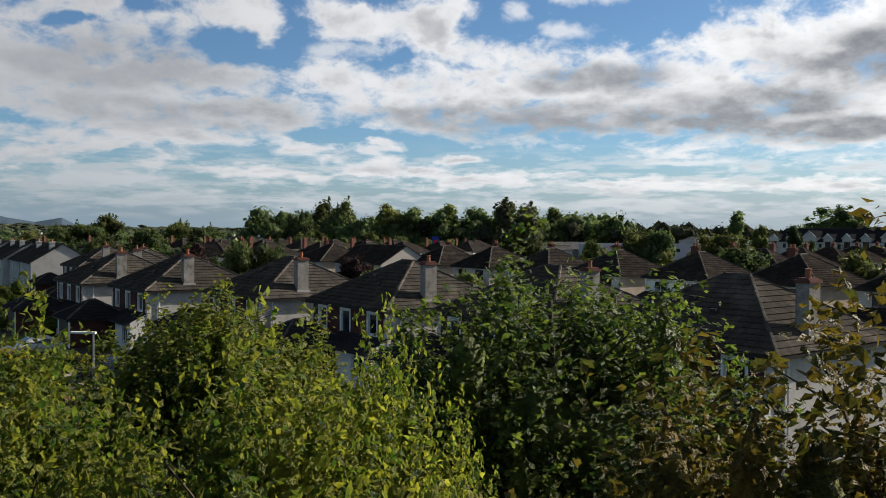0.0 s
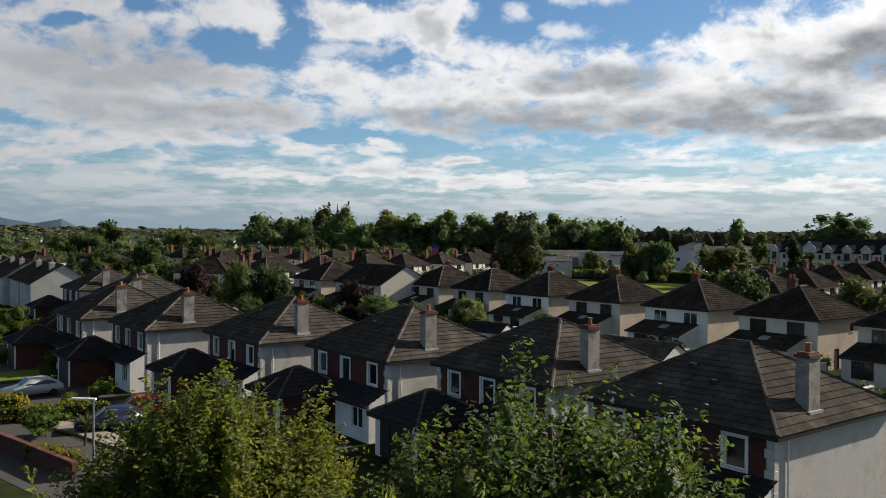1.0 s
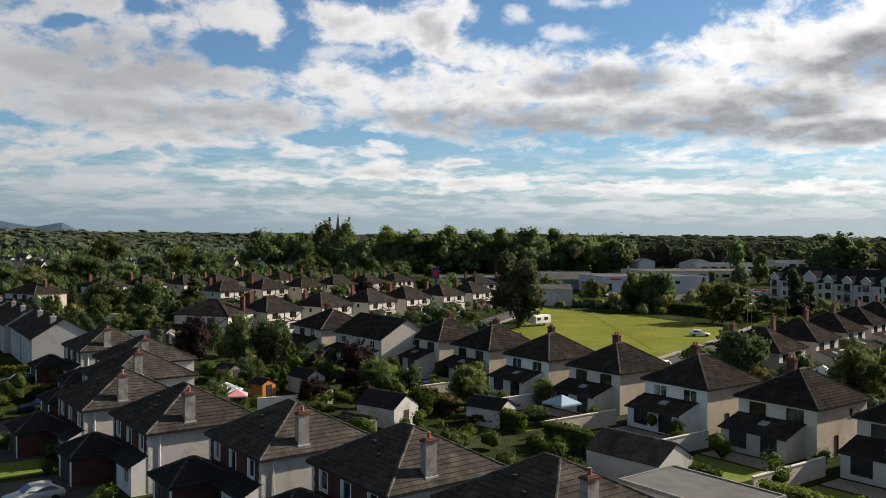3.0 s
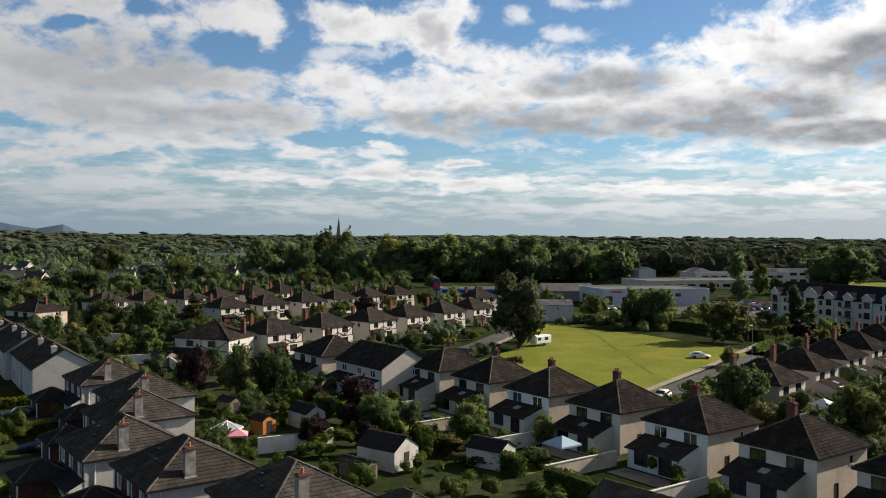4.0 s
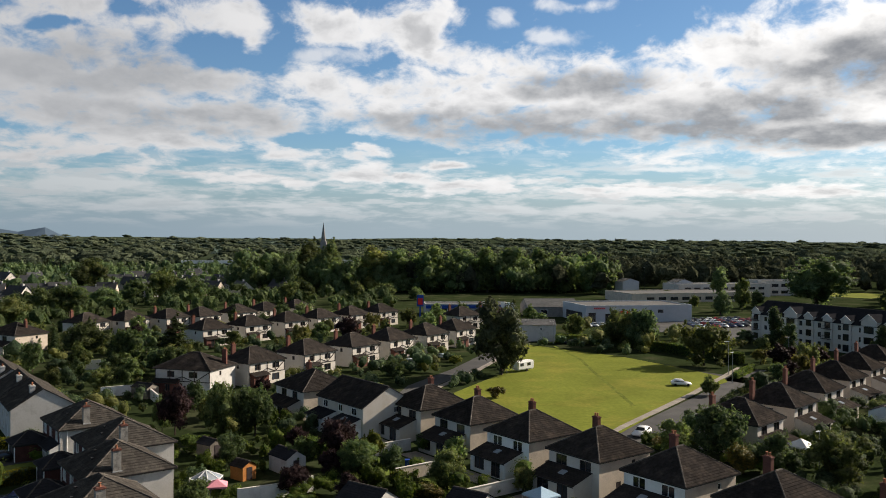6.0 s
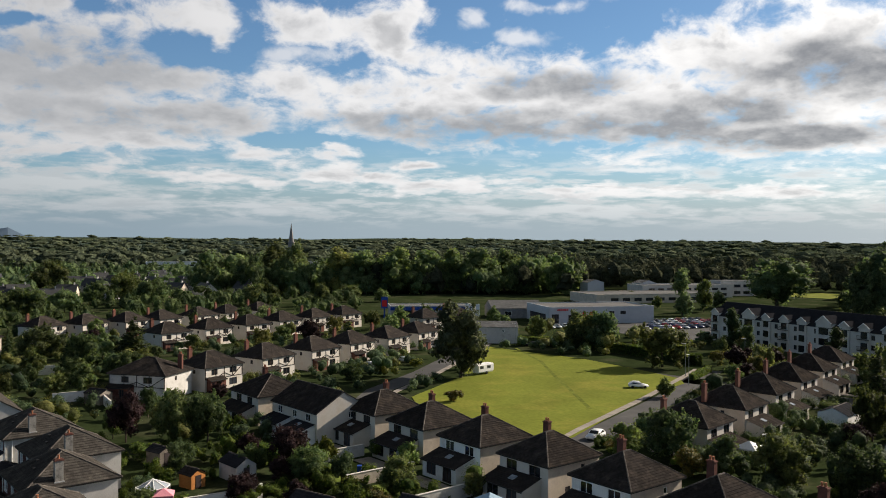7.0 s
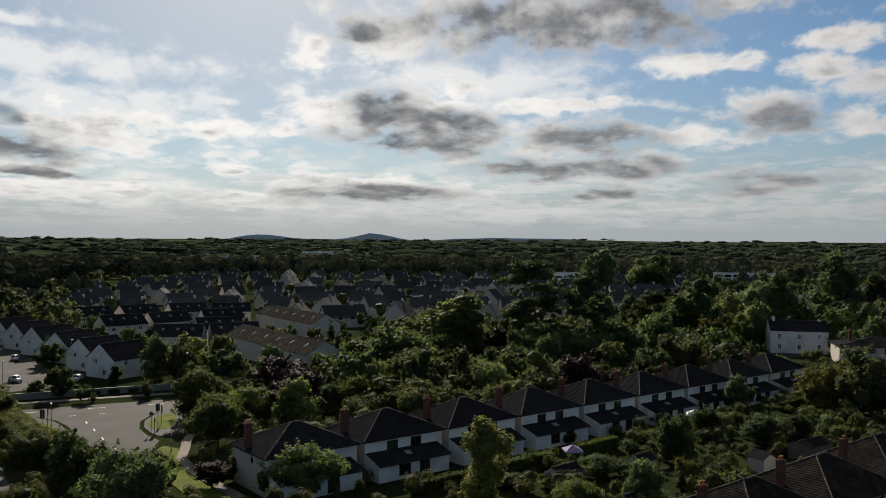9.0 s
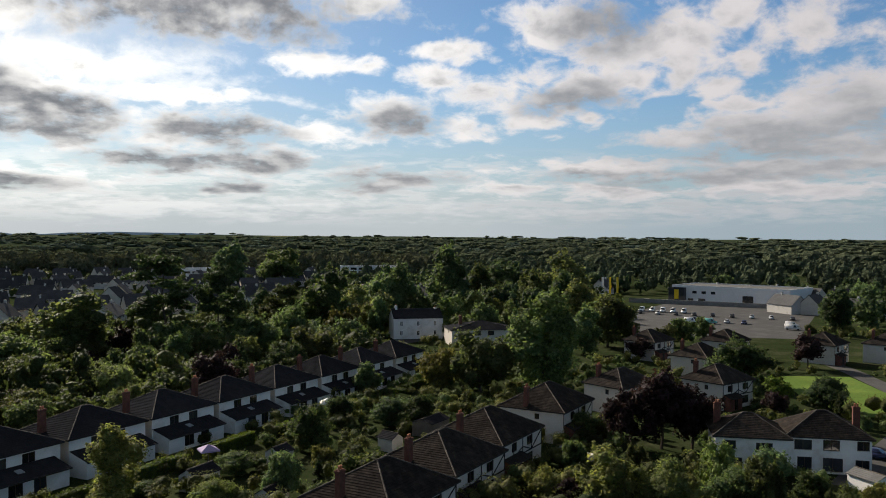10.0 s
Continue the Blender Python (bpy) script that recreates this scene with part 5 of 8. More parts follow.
def slab(name, pts, z, mat, label, category, thick=0.12, kind="structure", keep=True):
    """A flat piece of ground with a real edge, its top at z."""
    if keep:
        PLOTS.append(pts)
    bm = bmesh.new()
    top = [bm.verts.new((x, y, z)) for x, y in pts]
    low = [bm.verts.new((x, y, z - thick)) for x, y in pts]
    f = bm.faces.new(top)
    f.normal_update()
    flip = f.normal.z < 0
    if flip:
        f.normal_flip()
    for k in range(len(pts)):
        q = (k + 1) % len(pts)
        bm.faces.new((top[k], top[q], low[q], low[k]) if flip else (top[q], top[k], low[k], low[q]))
    return one(name, bm, mat, label, category, kind=kind)


def strip(name, line, width, z, mat, label, category, thick=0.12, kind="structure"):
    """A band of the given width along a line."""
    LANES.append((line, width))
    pts = [Vector((x, y)) for x, y in line]
    left, right = [], []
    for k, p in enumerate(pts):
        d = (pts[min(k + 1, len(pts) - 1)] - pts[max(k - 1, 0)]).normalized()
        n = Vector((-d.y, d.x)) * width / 2
        left.append(p + n)
        right.append(p - n)
    return slab(name, [(p.x, p.y) for p in left + right[::-1]], z, mat, label, category, thick, kind, False)


def ground_sheet():
    """One sheet to the horizon: level where the houses stand, gently rolling and rising far off."""
    bm = bmesh.new()
    rings = [0, 60, 120, 200, 300, 420, 600, 850, 1200, 1700, 2300, 3000, 3700, 4300, 4800]
    seg = 144
    prev = None
    for r in rings:
        ring = []
        for k in range(seg if r else 1):
            a = k * 2 * math.pi / seg
            x, y = r * math.sin(a), r * math.cos(a)
            z = 0.0
            if r > 900:
                t = min(1.0, (r - 900) / 3900)
                z = t ** 1.5 * (40 + 12 * noise.noise((x / 900, y / 900, 0.3)) + 7 * noise.noise((x / 300, y / 300, 1.7)))
            ring.append(bm.verts.new((x, y, z)))
        if prev is not None:
            for k in range(seg):
                q = (k + 1) % seg
                if len(prev) == 1:
                    bm.faces.new((prev[0], ring[q], ring[k]))
                else:
                    bm.faces.new((prev[k], prev[q], ring[q], ring[k]))
        prev = ring
    bmesh.ops.recalc_face_normals(bm, faces=bm.faces)
    for f in bm.faces:
        f.material_index = int(f.calc_center_median().to_2d().length > 1000)
    sheet = one("ground", bm, GROUND_MAT, "dark green and earth-coloured ground running to fields at the horizon", "ground", kind="structure")
    sheet.data.materials.append(M["fields"])
    return sheet


def ground_material():
    """Garden soil and grass by the houses, patchwork of fields and woods far off."""
    mt = material("ground", (0.026, 0.036, 0.015), 0.95, vary=0.25, grain=1.2, coarse=0.12, second=(0.045, 0.05, 0.026), second_scale=0.09, second_at=(0.5, 0.62), spec=0.0)
    return mt


GROUND_MAT = ground_material()
ground_sheet()


def far_hill(b0, b1, peaks, dist, mat, label, name="far_hill"):
    """A long hill on the horizon: peaks are bearing, height above the ground, half-width in degrees."""
    bm = bmesh.new()
    n = 120
    rows = [[], [], []]
    for k in range(n + 1):
        b = b0 + (b1 - b0) * k / n
        h = sum(a * math.exp(-((b - p) / w) ** 2) for p, a, w in peaks) * (1 + 0.06 * noise.noise((b * 0.9, 0, 3.3)))
        s, c = math.sin(radians(b)), math.cos(radians(b))
        for row, (d, z) in zip(rows, ((dist, 0.0), (dist + 60, h), (dist + 120, 0.0))):
            row.append(bm.verts.new((s * d, c * d, z)))
    for j in range(2):
        for k in range(n):
            bm.faces.new((rows[j][k], rows[j][k + 1], rows[j + 1][k + 1], rows[j + 1][k]))
    bmesh.ops.recalc_face_normals(bm, faces=bm.faces)
    return one(name, bm, mat, label, "hill", kind="structure")


far_hill(-40, 140, [(-28.2, 112, 3.0), (-23.6, 78, 1.4), (-35, 90, 4)], 4700, "hill_haze_blue", "blue-grey hills on the horizon")
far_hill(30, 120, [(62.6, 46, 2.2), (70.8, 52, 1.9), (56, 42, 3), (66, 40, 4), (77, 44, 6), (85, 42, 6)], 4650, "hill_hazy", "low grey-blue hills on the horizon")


def clear(x, y, gap):
    """Whether a spot keeps a distance from houses, roads and open plots."""
    for hx, hy, r in SOLID:
        if (x - hx) ** 2 + (y - hy) ** 2 < (r + gap) ** 2:
            return False
    for line, w in LANES:
        for (x0, y0), (x1, y1) in zip(line, line[1:]):
            dx, dy = x1 - x0, y1 - y0
            t = max(0, min(1, ((x - x0) * dx + (y - y0) * dy) / (dx * dx + dy * dy)))
            if math.hypot(x - x0 - t * dx, y - y0 - t * dy) < w / 2 + gap:
                return False
    for pts in PLOTS:
        inside = False
        for (x0, y0), (x1, y1) in zip(pts, pts[1:] + pts[:1]):
            if (y0 > y) != (y1 > y) and x < (x1 - x0) * (y - y0) / (y1 - y0) + x0:
                inside = not inside
        if inside:
            return False
    return True


SOLID = []


def far_woods(name, spots, seed, leaf, per, mat, label, lumps=3, level=0):
    """Distant woods as one mass of many small clumps: spots are x, y, height, radius, ground."""
    rng = np.random.default_rng(seed)
    s = np.array(spots)
    # each tree is a few lumps leaning on one another
    ci = np.repeat(np.arange(len(s)), lumps)
    off = rng.uniform(-1, 1, (len(ci), 3))
    h, r = s[ci, 2], s[ci, 3]
    if lumps == 1:
        off *= 0.0
    w = 1.0 if lumps == 1 else 0.66
    lc = np.stack([s[ci, 0] + off[:, 0] * r * 0.5, s[ci, 1] + off[:, 1] * r * 0.5, s[ci, 4] + h * 0.5 + off[:, 2] * h * 0.2], 1)
    w = w * np.where(np.hypot(s[ci, 0], s[ci, 1]) > 1000, 1.7, 1.0)
    lr = np.stack([r * w, r * w, h * 0.5 * (0.8 if lumps > 1 else 1.0)], 1) * rng.uniform(0.8, 1.15, (len(ci), 1))
    idx = np.repeat(np.arange(len(lc)), max(1, per * 2 // lumps))
    n = len(idx)
    d = rng.normal(size=(n, 3))
    d /= np.linalg.norm(d, axis=1)[:, None]
    d[:, 2] = np.where(d[:, 2] < -0.3, -d[:, 2], d[:, 2])
    c = lc[idx] + d * lr[idx] * rng.uniform(0.8, 1.08, (n, 1))
    nrm = d + rng.normal(size=(n, 3)) * 0.3 + np.array([0, 0, 0.35])
    nrm /= np.linalg.norm(nrm, axis=1)[:, None]
    me = quads_mesh(name, c, nrm, (leaf * 0.72 * rng.uniform(0.6, 1.4, n)) * np.clip(np.hypot(s[ci[idx], 0], s[ci[idx], 1]) / 600, 0.7, 3.0), rng, 1.2)
    with_core(me, lc, lr * (0.78 if lumps > 1 else 0.94), rng, level, np.hypot(s[0, 0], s[0, 1]) < 260)
    me.materials.append(M[mat])
    return tagged(new(name, me), label, "woods", "", "stuff")


def grove(name, spots, seed, amount, leaf, mat, label):
    """Many trees standing close, as one mass: each a full crown of lumps and leaves, turned and sized."""
    rng = np.random.default_rng(seed)
    cs, ns, ss, lcs, lrs = [], [], [], [], []
    for x, y, h, r, z in spots:
        ls = np.array(lobes(rng, 1.0, 1.0, 0.02, "broad"))[::2]
        count = amount * 2
        l = ls[rng.integers(0, len(ls), count)]
        d = rng.normal(size=(count, 3))
        d /= np.linalg.norm(d, axis=1)[:, None]
        size = np.array([r, r, h])
        cs.append((l[:, :3] + d * l[:, 3:] * rng.uniform(0.8, 1.2, (count, 1))) * size + np.array([x, y, z]))
        ns.append(d * 0.8 + rng.normal(size=(count, 3)) * 0.45 + np.array([0, 0, 0.2]))
        ss.append(np.full(count, leaf * 0.78 * (h / 8.0) ** 0.5))
        lcs.append(ls[:, :3] * size + np.array([x, y, z]))
        lrs.append(ls[:, 3:] * size * 0.78)
    c, n = np.concatenate(cs), np.concatenate(ns)
    n /= np.linalg.norm(n, axis=1)[:, None]
    me = quads_mesh(name, c, n, np.concatenate(ss) * rng.uniform(0.6, 1.4, len(c)), rng)
    with_core(me, np.concatenate(lcs), np.concatenate(lrs), rng, 0)
    me.materials.append(M[mat])
    return tagged(new(name, me), label, "woods", "", "stuff")


def rolling(x, y):
    r = math.hypot(x, y)
    if r <= 900:
        return 0.0
    t = min(1.0, (r - 900) / 3900)
    return t ** 1.5 * (40 + 12 * noise.noise((x / 900, y / 900, 0.3)) + 7 * noise.noise((x / 300, y / 300, 1.7)))


def wood_spots(rnd, n, b0, b1, d0, d1, h0, h1, keep=lambda x, y: True, clump=0.0):
    out = []
    tries = 0
    while len(out) < n and tries < n * 12:
        tries += 1
        b = radians(rnd.uniform(b0, b1))
        d = math.sqrt(rnd.uniform(d0 * d0, d1 * d1)) if d1 < 1200 else d0 * (d1 / d0) ** rnd.random()
        x, y = math.sin(b) * d, math.cos(b) * d
        if not keep(x, y) or (clump and noise.noise((x / 120, y / 120, 5.0)) < clump):
            continue
        h = rnd.uniform(h0, h1)
        out.append((x, y, h, h * rnd.uniform(0.4, 0.62) * (1 + max(0.0, d - 900) / 2400), rolling(x, y)))
    return out

# ---- the estate: roads and greens ----
slab("green", [(7, 172), (20, 198), (33, 254), (45, 239), (56, 227), (67, 204), (71.5, 193), (70, 186), (56, 171), (33, 136), (21, 121), (9, 150)], 0.10, "lawn", "wide sunlit mown green between the houses", "lawn")
strip("worn_line", [(41.2, 249.8), (43.5, 221.0), (42.1, 193.1), (41.8, 177.7), (41.1, 158.4)], 0.9, 0.106, "lawn_worn", "darker trodden line across the green", "lawn", 0.02)
strip("road", [(84, 205), (76, 192), (59, 167), (37.5, 138), (22, 117), (5, 140), (-4, 160), (0, 180), (11, 204), (24, 240), (32, 266)], 5.6, 0.02, "asphalt", "grey asphalt estate road round the green", "road", 0.05)
strip("pavement", [(81, 207), (73, 195), (56, 170), (34.5, 140.5), (22.5, 122.5), (8.5, 142), (0, 160.5), (3.6, 178), (14.5, 203), (27.5, 239), (35.5, 264)], 1.3, 0.13, "paving", "concrete footpath along the green", "footpath", 0.16)
strip("road_front", [(14, 12), (2, 24), (-8.5, 33.5), (-17.6, 42), (-27, 50.5), (-38, 58.4), (-48, 68), (-54, 83), (-59, 96), (-68, 108), (-84, 126), (-120, 160)], 6.5, 0.02, "asphalt", "asphalt street before the brick-fronted houses", "road", 0.05)
strip("pavement_front", [(16.5, 15.5), (5, 27.3), (-5.5, 36.9), (-14.6, 45.4), (-24, 54), (-35, 62), (-44.6, 70.6), (-50, 84), (-55, 97), (-64, 110)], 1.6, 0.13, "paving", "pale concrete footpath along the street", "footpath", 0.16)
strip("road_side", [(60, 46), (75, 63), (84.6, 76), (98.2, 91), (113.5, 109), (120, 116.5)], 6.2, 0.02, "asphalt", "narrow asphalt side street", "road", 0.05)
strip("pavement_side", [(58, 51), (72, 66.5), (80.5, 79), (93.5, 94), (109.5, 112.5), (116, 120)], 1.5, 0.13, "paving", "concrete footpath along the side street", "footpath", 0.16)
strip("road_main", [(60, 205), (95, 166), (131.5, 114), (149, 93), (176, 58), (230, -8), (300, -70)], 8.0, 0.02, "road_pale", "wide pale asphalt main road", "road", 0.05)
slab("road_mouth", [(131.5, 113), (130.5, 108.5), (128.8, 103), (126.2, 98.9), (121, 92.6), (113.3, 86.1), (104.7, 78.8), (92, 68), (80, 57), (84, 52), (98.2, 64.5), (105.8, 70.6), (111, 73.3), (116.3, 75.2), (121, 77.2), (124, 81.6), (127.6, 85.4), (132.5, 88.6), (139, 90.2), (147, 90)], 0.028, "road_pale", "pale asphalt mouth of the side road", "road", 0.05)
slab("verge_left", [(130.2, 109.2), (128.2, 103.2), (125.6, 99.4), (120.4, 93.2), (112.7, 86.8), (104, 79.5), (101, 81.5), (108, 89.5), (115, 96.5), (122, 104.5)], 0.10, "asphalt", "grey paved margin at the junction", "footpath", 0.14)
slab("verge_corner", [(125.4, 105.6), (126.2, 102.6), (121.4, 96.3), (116.4, 91.9), (112, 92.2), (119, 100)], 0.13, "verge", "grassy corner at the junction with a kerb", "verge", 0.16)
slab("verge_right", [(144, 90.4), (139, 89.6), (133, 88), (128.4, 85), (125, 81.4), (123.4, 78.6), (126.5, 76.2), (136, 81.5), (146, 87)], 0.10, "asphalt", "grey paved margin on the corner of the junction", "footpath", 0.14)
slab("verge_island", [(140.8, 87.8), (134.9, 87.6), (130.2, 85.8), (127.2, 82.1), (129.3, 80.5), (136, 83)], 0.13, "verge", "grass patch on the corner of the junction", "verge", 0.16)
slab("verge_curve", [(117.8, 74.4), (114.3, 73.8), (109.6, 71.1), (102.6, 64.9), (98.8, 60.1), (90, 50), (94, 47.5), (103, 59.6), (105.1, 62.2), (111.5, 68.1), (116.9, 71)], 0.12, "verge", "grass verge along the curved footpath", "verge", 0.16)
strip("pavement_curve", [(126, 74.5), (121, 72.3), (117.6, 70.4), (112, 67.6), (106.2, 62), (103.4, 58.5), (95, 47)], 1.5, 0.14, "paving", "curved concrete footpath", "footpath", 0.16)
strip("pavement_far", [(90, 182), (118, 150), (139, 122), (157, 99.5), (184, 64)], 1.8, 0.13, "paving", "footpath along the far side of the main road", "footpath", 0.16)
slab("forecourt", [(146, 134), (160, 126), (172, 138), (190, 160), (215, 192), (196, 200), (178, 176), (160, 152)], 0.03, "road_pale", "pale paved lane between the far houses", "lane", 0.05)
slab("car_park", [(270, -116), (350, -150), (402, -192), (372, -246), (338, -233), (250, -165)], 0.03, "asphalt", "asphalt yard of the car dealer", "yard", 0.05)
slab("sales_yard", [(58, 320), (74, 332), (108, 342), (140, 330), (165, 300), (140, 262), (104, 270), (84, 292)], 0.03, "asphalt", "asphalt sales yard full of parked cars", "yard", 0.05)
slab("green_right", [(179, -131), (150, -122), (137, -110), (139, -101), (160, -105), (183, -114)], 0.1, "lawn_green", "mown green beside the timbered houses", "lawn")
strip("road_right", [(100, -72), (112, -86), (122, -98), (134, -114), (160, -128), (186, -137), (205, -142)], 5.0, 0.02, "asphalt", "asphalt estate road by the timbered houses", "road", 0.05)
slab("school_field", [(225, 520), (262, 545), (300, 505), (262, 470)], 0.05, "lawn", "sunlit school playing field", "lawn", 0.06)
slab("far_field", [(218, 232), (238, 250), (252, 236), (236, 214)], 0.05, "verge", "grass strip among the far houses", "lawn", 0.06)
# kerbs of the junction and drives before the brick row
for k, (cx, cy) in enumerate(((-4.6, 51.5), (-14.2, 59.9), (-25.0, 67.8), (-33.9, 76.8), (-37.5, 91.5), (-50.4, 116.2))):
    c, s = math.cos(radians(36)), math.sin(radians(36))
    p = lambda dx, dy: (cx + c * dx - s * dy, cy + s * dx + c * dy)
    slab("driveway", [p(-0.2, 5.2), p(-0.2, 10.6), p(-11.5, 10.6), p(-11.5, 5.2)], 0.03, "asphalt", "dark asphalt driveway before a house", "driveway", 0.05)
    slab("front_lawn", [p(-2.2, -0.6), p(-2.2, 4.9), p(-11.2, 4.9), p(-11.2, -0.6)], 0.034 if k < 3 else 0.06, "asphalt" if k < 3 else "verge", "wide asphalt forecourt before a house" if k < 3 else "small front lawn", "forecourt" if k < 3 else "lawn", 0.055)
for k in range(-4, 6):
    cx, cy = 35.2 - 7.1 * k, 78.1 + 10.3 * k
    c, s = math.cos(radians(35)), math.sin(radians(35))
    p = lambda dx, dy: (cx + c * dx - s * dy, cy + s * dx + c * dy)
    slab("patio", [p(-6.4, 0), p(-6.4, 8.6), p(-3.4, 8.6), p(-3.4, 0)], 0.05, "paving", "paved patio behind a house", "patio", 0.08)
    slab("back_lawn", [p(-15, 0.4), p(-15, 8.6), p(-7, 8.6), p(-7, 0.4)], 0.05, "verge", "small back lawn", "lawn", 0.08)

# ---- rows of houses ----
def along(p, deg, dx, dy):
    c, s = math.cos(radians(deg)), math.sin(radians(deg))
    return p[0] + c * dx - s * dy, p[1] + s * dx + c * dy


# brick-fronted row: near eave corners
A_TURN = 36.0
first = None
for cx, cy in ((11.75, 32.3), (4.4, 43.0), (-4.6, 51.5), (-14.2, 59.9), (-25.0, 67.8), (-33.9, 76.8), (-37.5, 91.5), (-41.0, 104.0), (-50.4, 116.2)):
    x, y = along((cx, cy), A_TURN, 5.3, 5.35)
    if first is None:
        first = brick_detached_house(pose(x, y, 0, 0, 0, A_TURN))
    else:
        copy_thing(first, pose(x, y, 0, 0, 0, A_TURN))

# second row, backs to the first
B_TURN = 35.0
kinds = {}
for k in range(-4, 6):
    x, y = along((35.2 - 7.1 * k, 78.1 + 10.3 * k), B_TURN, 5.1, 4.7)
    m = pose(x, y, 0, 0, 0, B_TURN)
    white = k in (-2, 1, 3)
    if white in kinds:
        copy_thing(kinds[white], m)
    elif white:
        kinds[white] = rear_house(m, wall="render_white", frame="frame_white", label="pale rendered house with white windows and brown hipped roof")
    else:
        kinds[white] = rear_house(m)

# row beside the green
first = None
for k in range(6):
    cx, cy = 48.7 + 11.6 * k, 118.3 + 13.2 * k
    x, y = along((cx, cy), 42, 4.7, 5.1)
    m = pose(x, y, 0, 0, 0, 132)
    first = rear_house(m, chimney=(2.4, 4.4), group="houses beside the green") if first is None else (copy_thing(first, m), first)[1]

# row on the side street
first = None
for k in range(5):
    cx, cy = 75 + 10.6 * k, 85.2 + 11.6 * k
    x, y = along((cx, cy), 42, 4.7, 5.1)
    m = pose(x, y, 0, 0, 0, -48)
    first = rear_house(m, chimney=(0.5, -3.2), ext=0, group="houses on the side street", label="grey rendered house with dark hipped roof and brick chimney", wall="stone_grey", side="stone_grey", roof="slate", frame="frame_white", more=[("-y", -2.6, 3.4, 1.2, 1.25), ("-y", 3.3, 3.4, 1.0, 1.25), ("-y", 2.4, 0.8, 1.8, 1.4)]) if first is None else (copy_thing(first, m), first)[1]

# long row with wide backs
first = None
for k in range(-1, 8):
    cx, cy = 110 + 11.7 * k, 37.3 - 8.86 * k
    x, y = along((cx, cy), -37, 5.9, 5.2)
    m = pose(x, y, 0, 0, 0, 53)
    first = rear_house(m, hx=4.9, hy=6.7, wall="render_white", side="render_cream", roof="slate", chimney=(0.5, 6.6), group="white houses with rear extensions", label="white rendered house with dark hipped roof and rear lean-to") if first is None else (copy_thing(first, m), first)[1]

# timbered rows
LITE[0] = True
first = None
for x, y, a in ((-17, 214, 52), (-8, 227, 52), (2, 240, 52), (11, 253, 52), (-27, 200, 52), (-37, 186, 52), (-43, 277, 50), (-34, 290, 50), (-24, 302, 50), (-14, 314, 50), (-53, 264, 50), (-63, 252, 50)):
    m = pose(x, y, 0, 0, 0, a)
    first = timbered_house(m) if first is None else (copy_thing(first, m), first)[1]
LITE[0] = False
first = None
for cx, cy in ((84.6, -9.6), (97, -18.5), (109.7, -27.4), (128.2, -42.2)):
    x, y = along((cx, cy), -40, 6.0, 5.0)
    m = pose(x, y, 0, 0, 0, -40)
    first = timbered_house(m, 6.7, 5.5, "render_cream", "tile_brown", "timbered houses by the lane", (-6.3, 1.0), 8.5) if first is None else (copy_thing(first, m), first)[1]

# ---- near the brick row: a terrace with gabled roofs ----
UP2 = [("-x", -2.2, 3.3, 1.1, 1.2), ("-x", 2.2, 3.3, 1.1, 1.2), ("-x", -2.0, 0.8, 1.4, 1.4), ("-x", 2.4, 0.1, 1.0, 2.1), ("+x", -2.0, 3.3, 1.4, 1.2), ("+x", 2.0, 3.3, 1.4, 1.2)]
first = None
for k in range(8):
    cx, cy = along((-63.3, 130.6), 34, 0.45 * (k % 2) - 0.35 * k, 12.3 * k)
    x, y = along((cx, cy), 36, 4.5, 5.6)
    m = pose(x, y, 0, 0, 0, 33)
    first = gabled_house(m, 4.6, 6.0, 5.0, 8.0, "render_grey", "tile_grey", "y", "terraced_house", "grey rendered house with a grey tiled gabled roof", "gabled houses on the street", UP2, (-1.2, -3.6)) if first is None else (copy_thing(first, m), first)[1]

# long pair behind the gardens: a hipped half and a gabled half
rear_house(pose(-19.6, 153.2, 0, 0, 0, 36), hx=5.0, hy=5.2, ext=2.6, skylight=False, chimney=(1.5, 4.6), roof="tile_brown", label="cream rendered house with brown hipped roof and low rear wing", group="paired houses behind the gardens")
twin = gabled_house(pose(-9.6, 140.4, 0, 0, 0, 36), 4.9, 7.2, 5.0, 8.0, "render_cream", "tile_brown", "y", "double_house", "cream rendered house with a long brown gabled roof", "paired houses behind the gardens", [("-x", -4.6, 3.4, 1.5, 1.2), ("-x", 0.2, 3.4, 1.3, 1.2), ("-x", 4.4, 3.4, 1.5, 1.2), ("-y", 1.5, 3.6, 0.9, 1.0)])
lean_to(twin, "-x", 4.9, 7.2, -6.6, -1.0, 2.6, 3.2, 2.4, "render_white", "slate", holes=[(-4.2, 0.5, 2.2, 1.6)])
lean_to(twin, "-x", 4.9, 7.2, 1.0, 6.6, 2.6, 3.2, 2.4, "render_white", "slate", holes=[(4, 0.5, 2.2, 1.6)], skylights=[(3.4, 0.45, 0.9, 0.8)])

# timbered houses facing the gardens, and a hipped house far left
timbered_house(pose(-47, 176, 0, 0, 0, -18), 6.4, 5.0, "render_grey", "tile_brown", "timber-fronted houses", (5.6, 2.0))
rear_house(pose(-113, 238, 0, 0, 0, 60), chimney=(0.5, -3.2), ext=2.6, hx=5.0, hy=6.5, skylight=False, group="", label="cream house with brown hipped roof and two chimneys")
LITE[0] = True
first = None
for x, y, a in ((-96, 279, 60), (-85, 287, 60), (-76, 295, 60), (-58, 320, 55), (-66, 308, 58), (-106, 270, 60), (-48, 333, 52), (16, 300, 40), (28, 312, 40)):
    m = pose(x, y, 0, 0, 0, a)
    first = timbered_house(m, group="houses behind the timbered row") if first is None else (copy_thing(first, m), first)[1]

LITE[0] = False
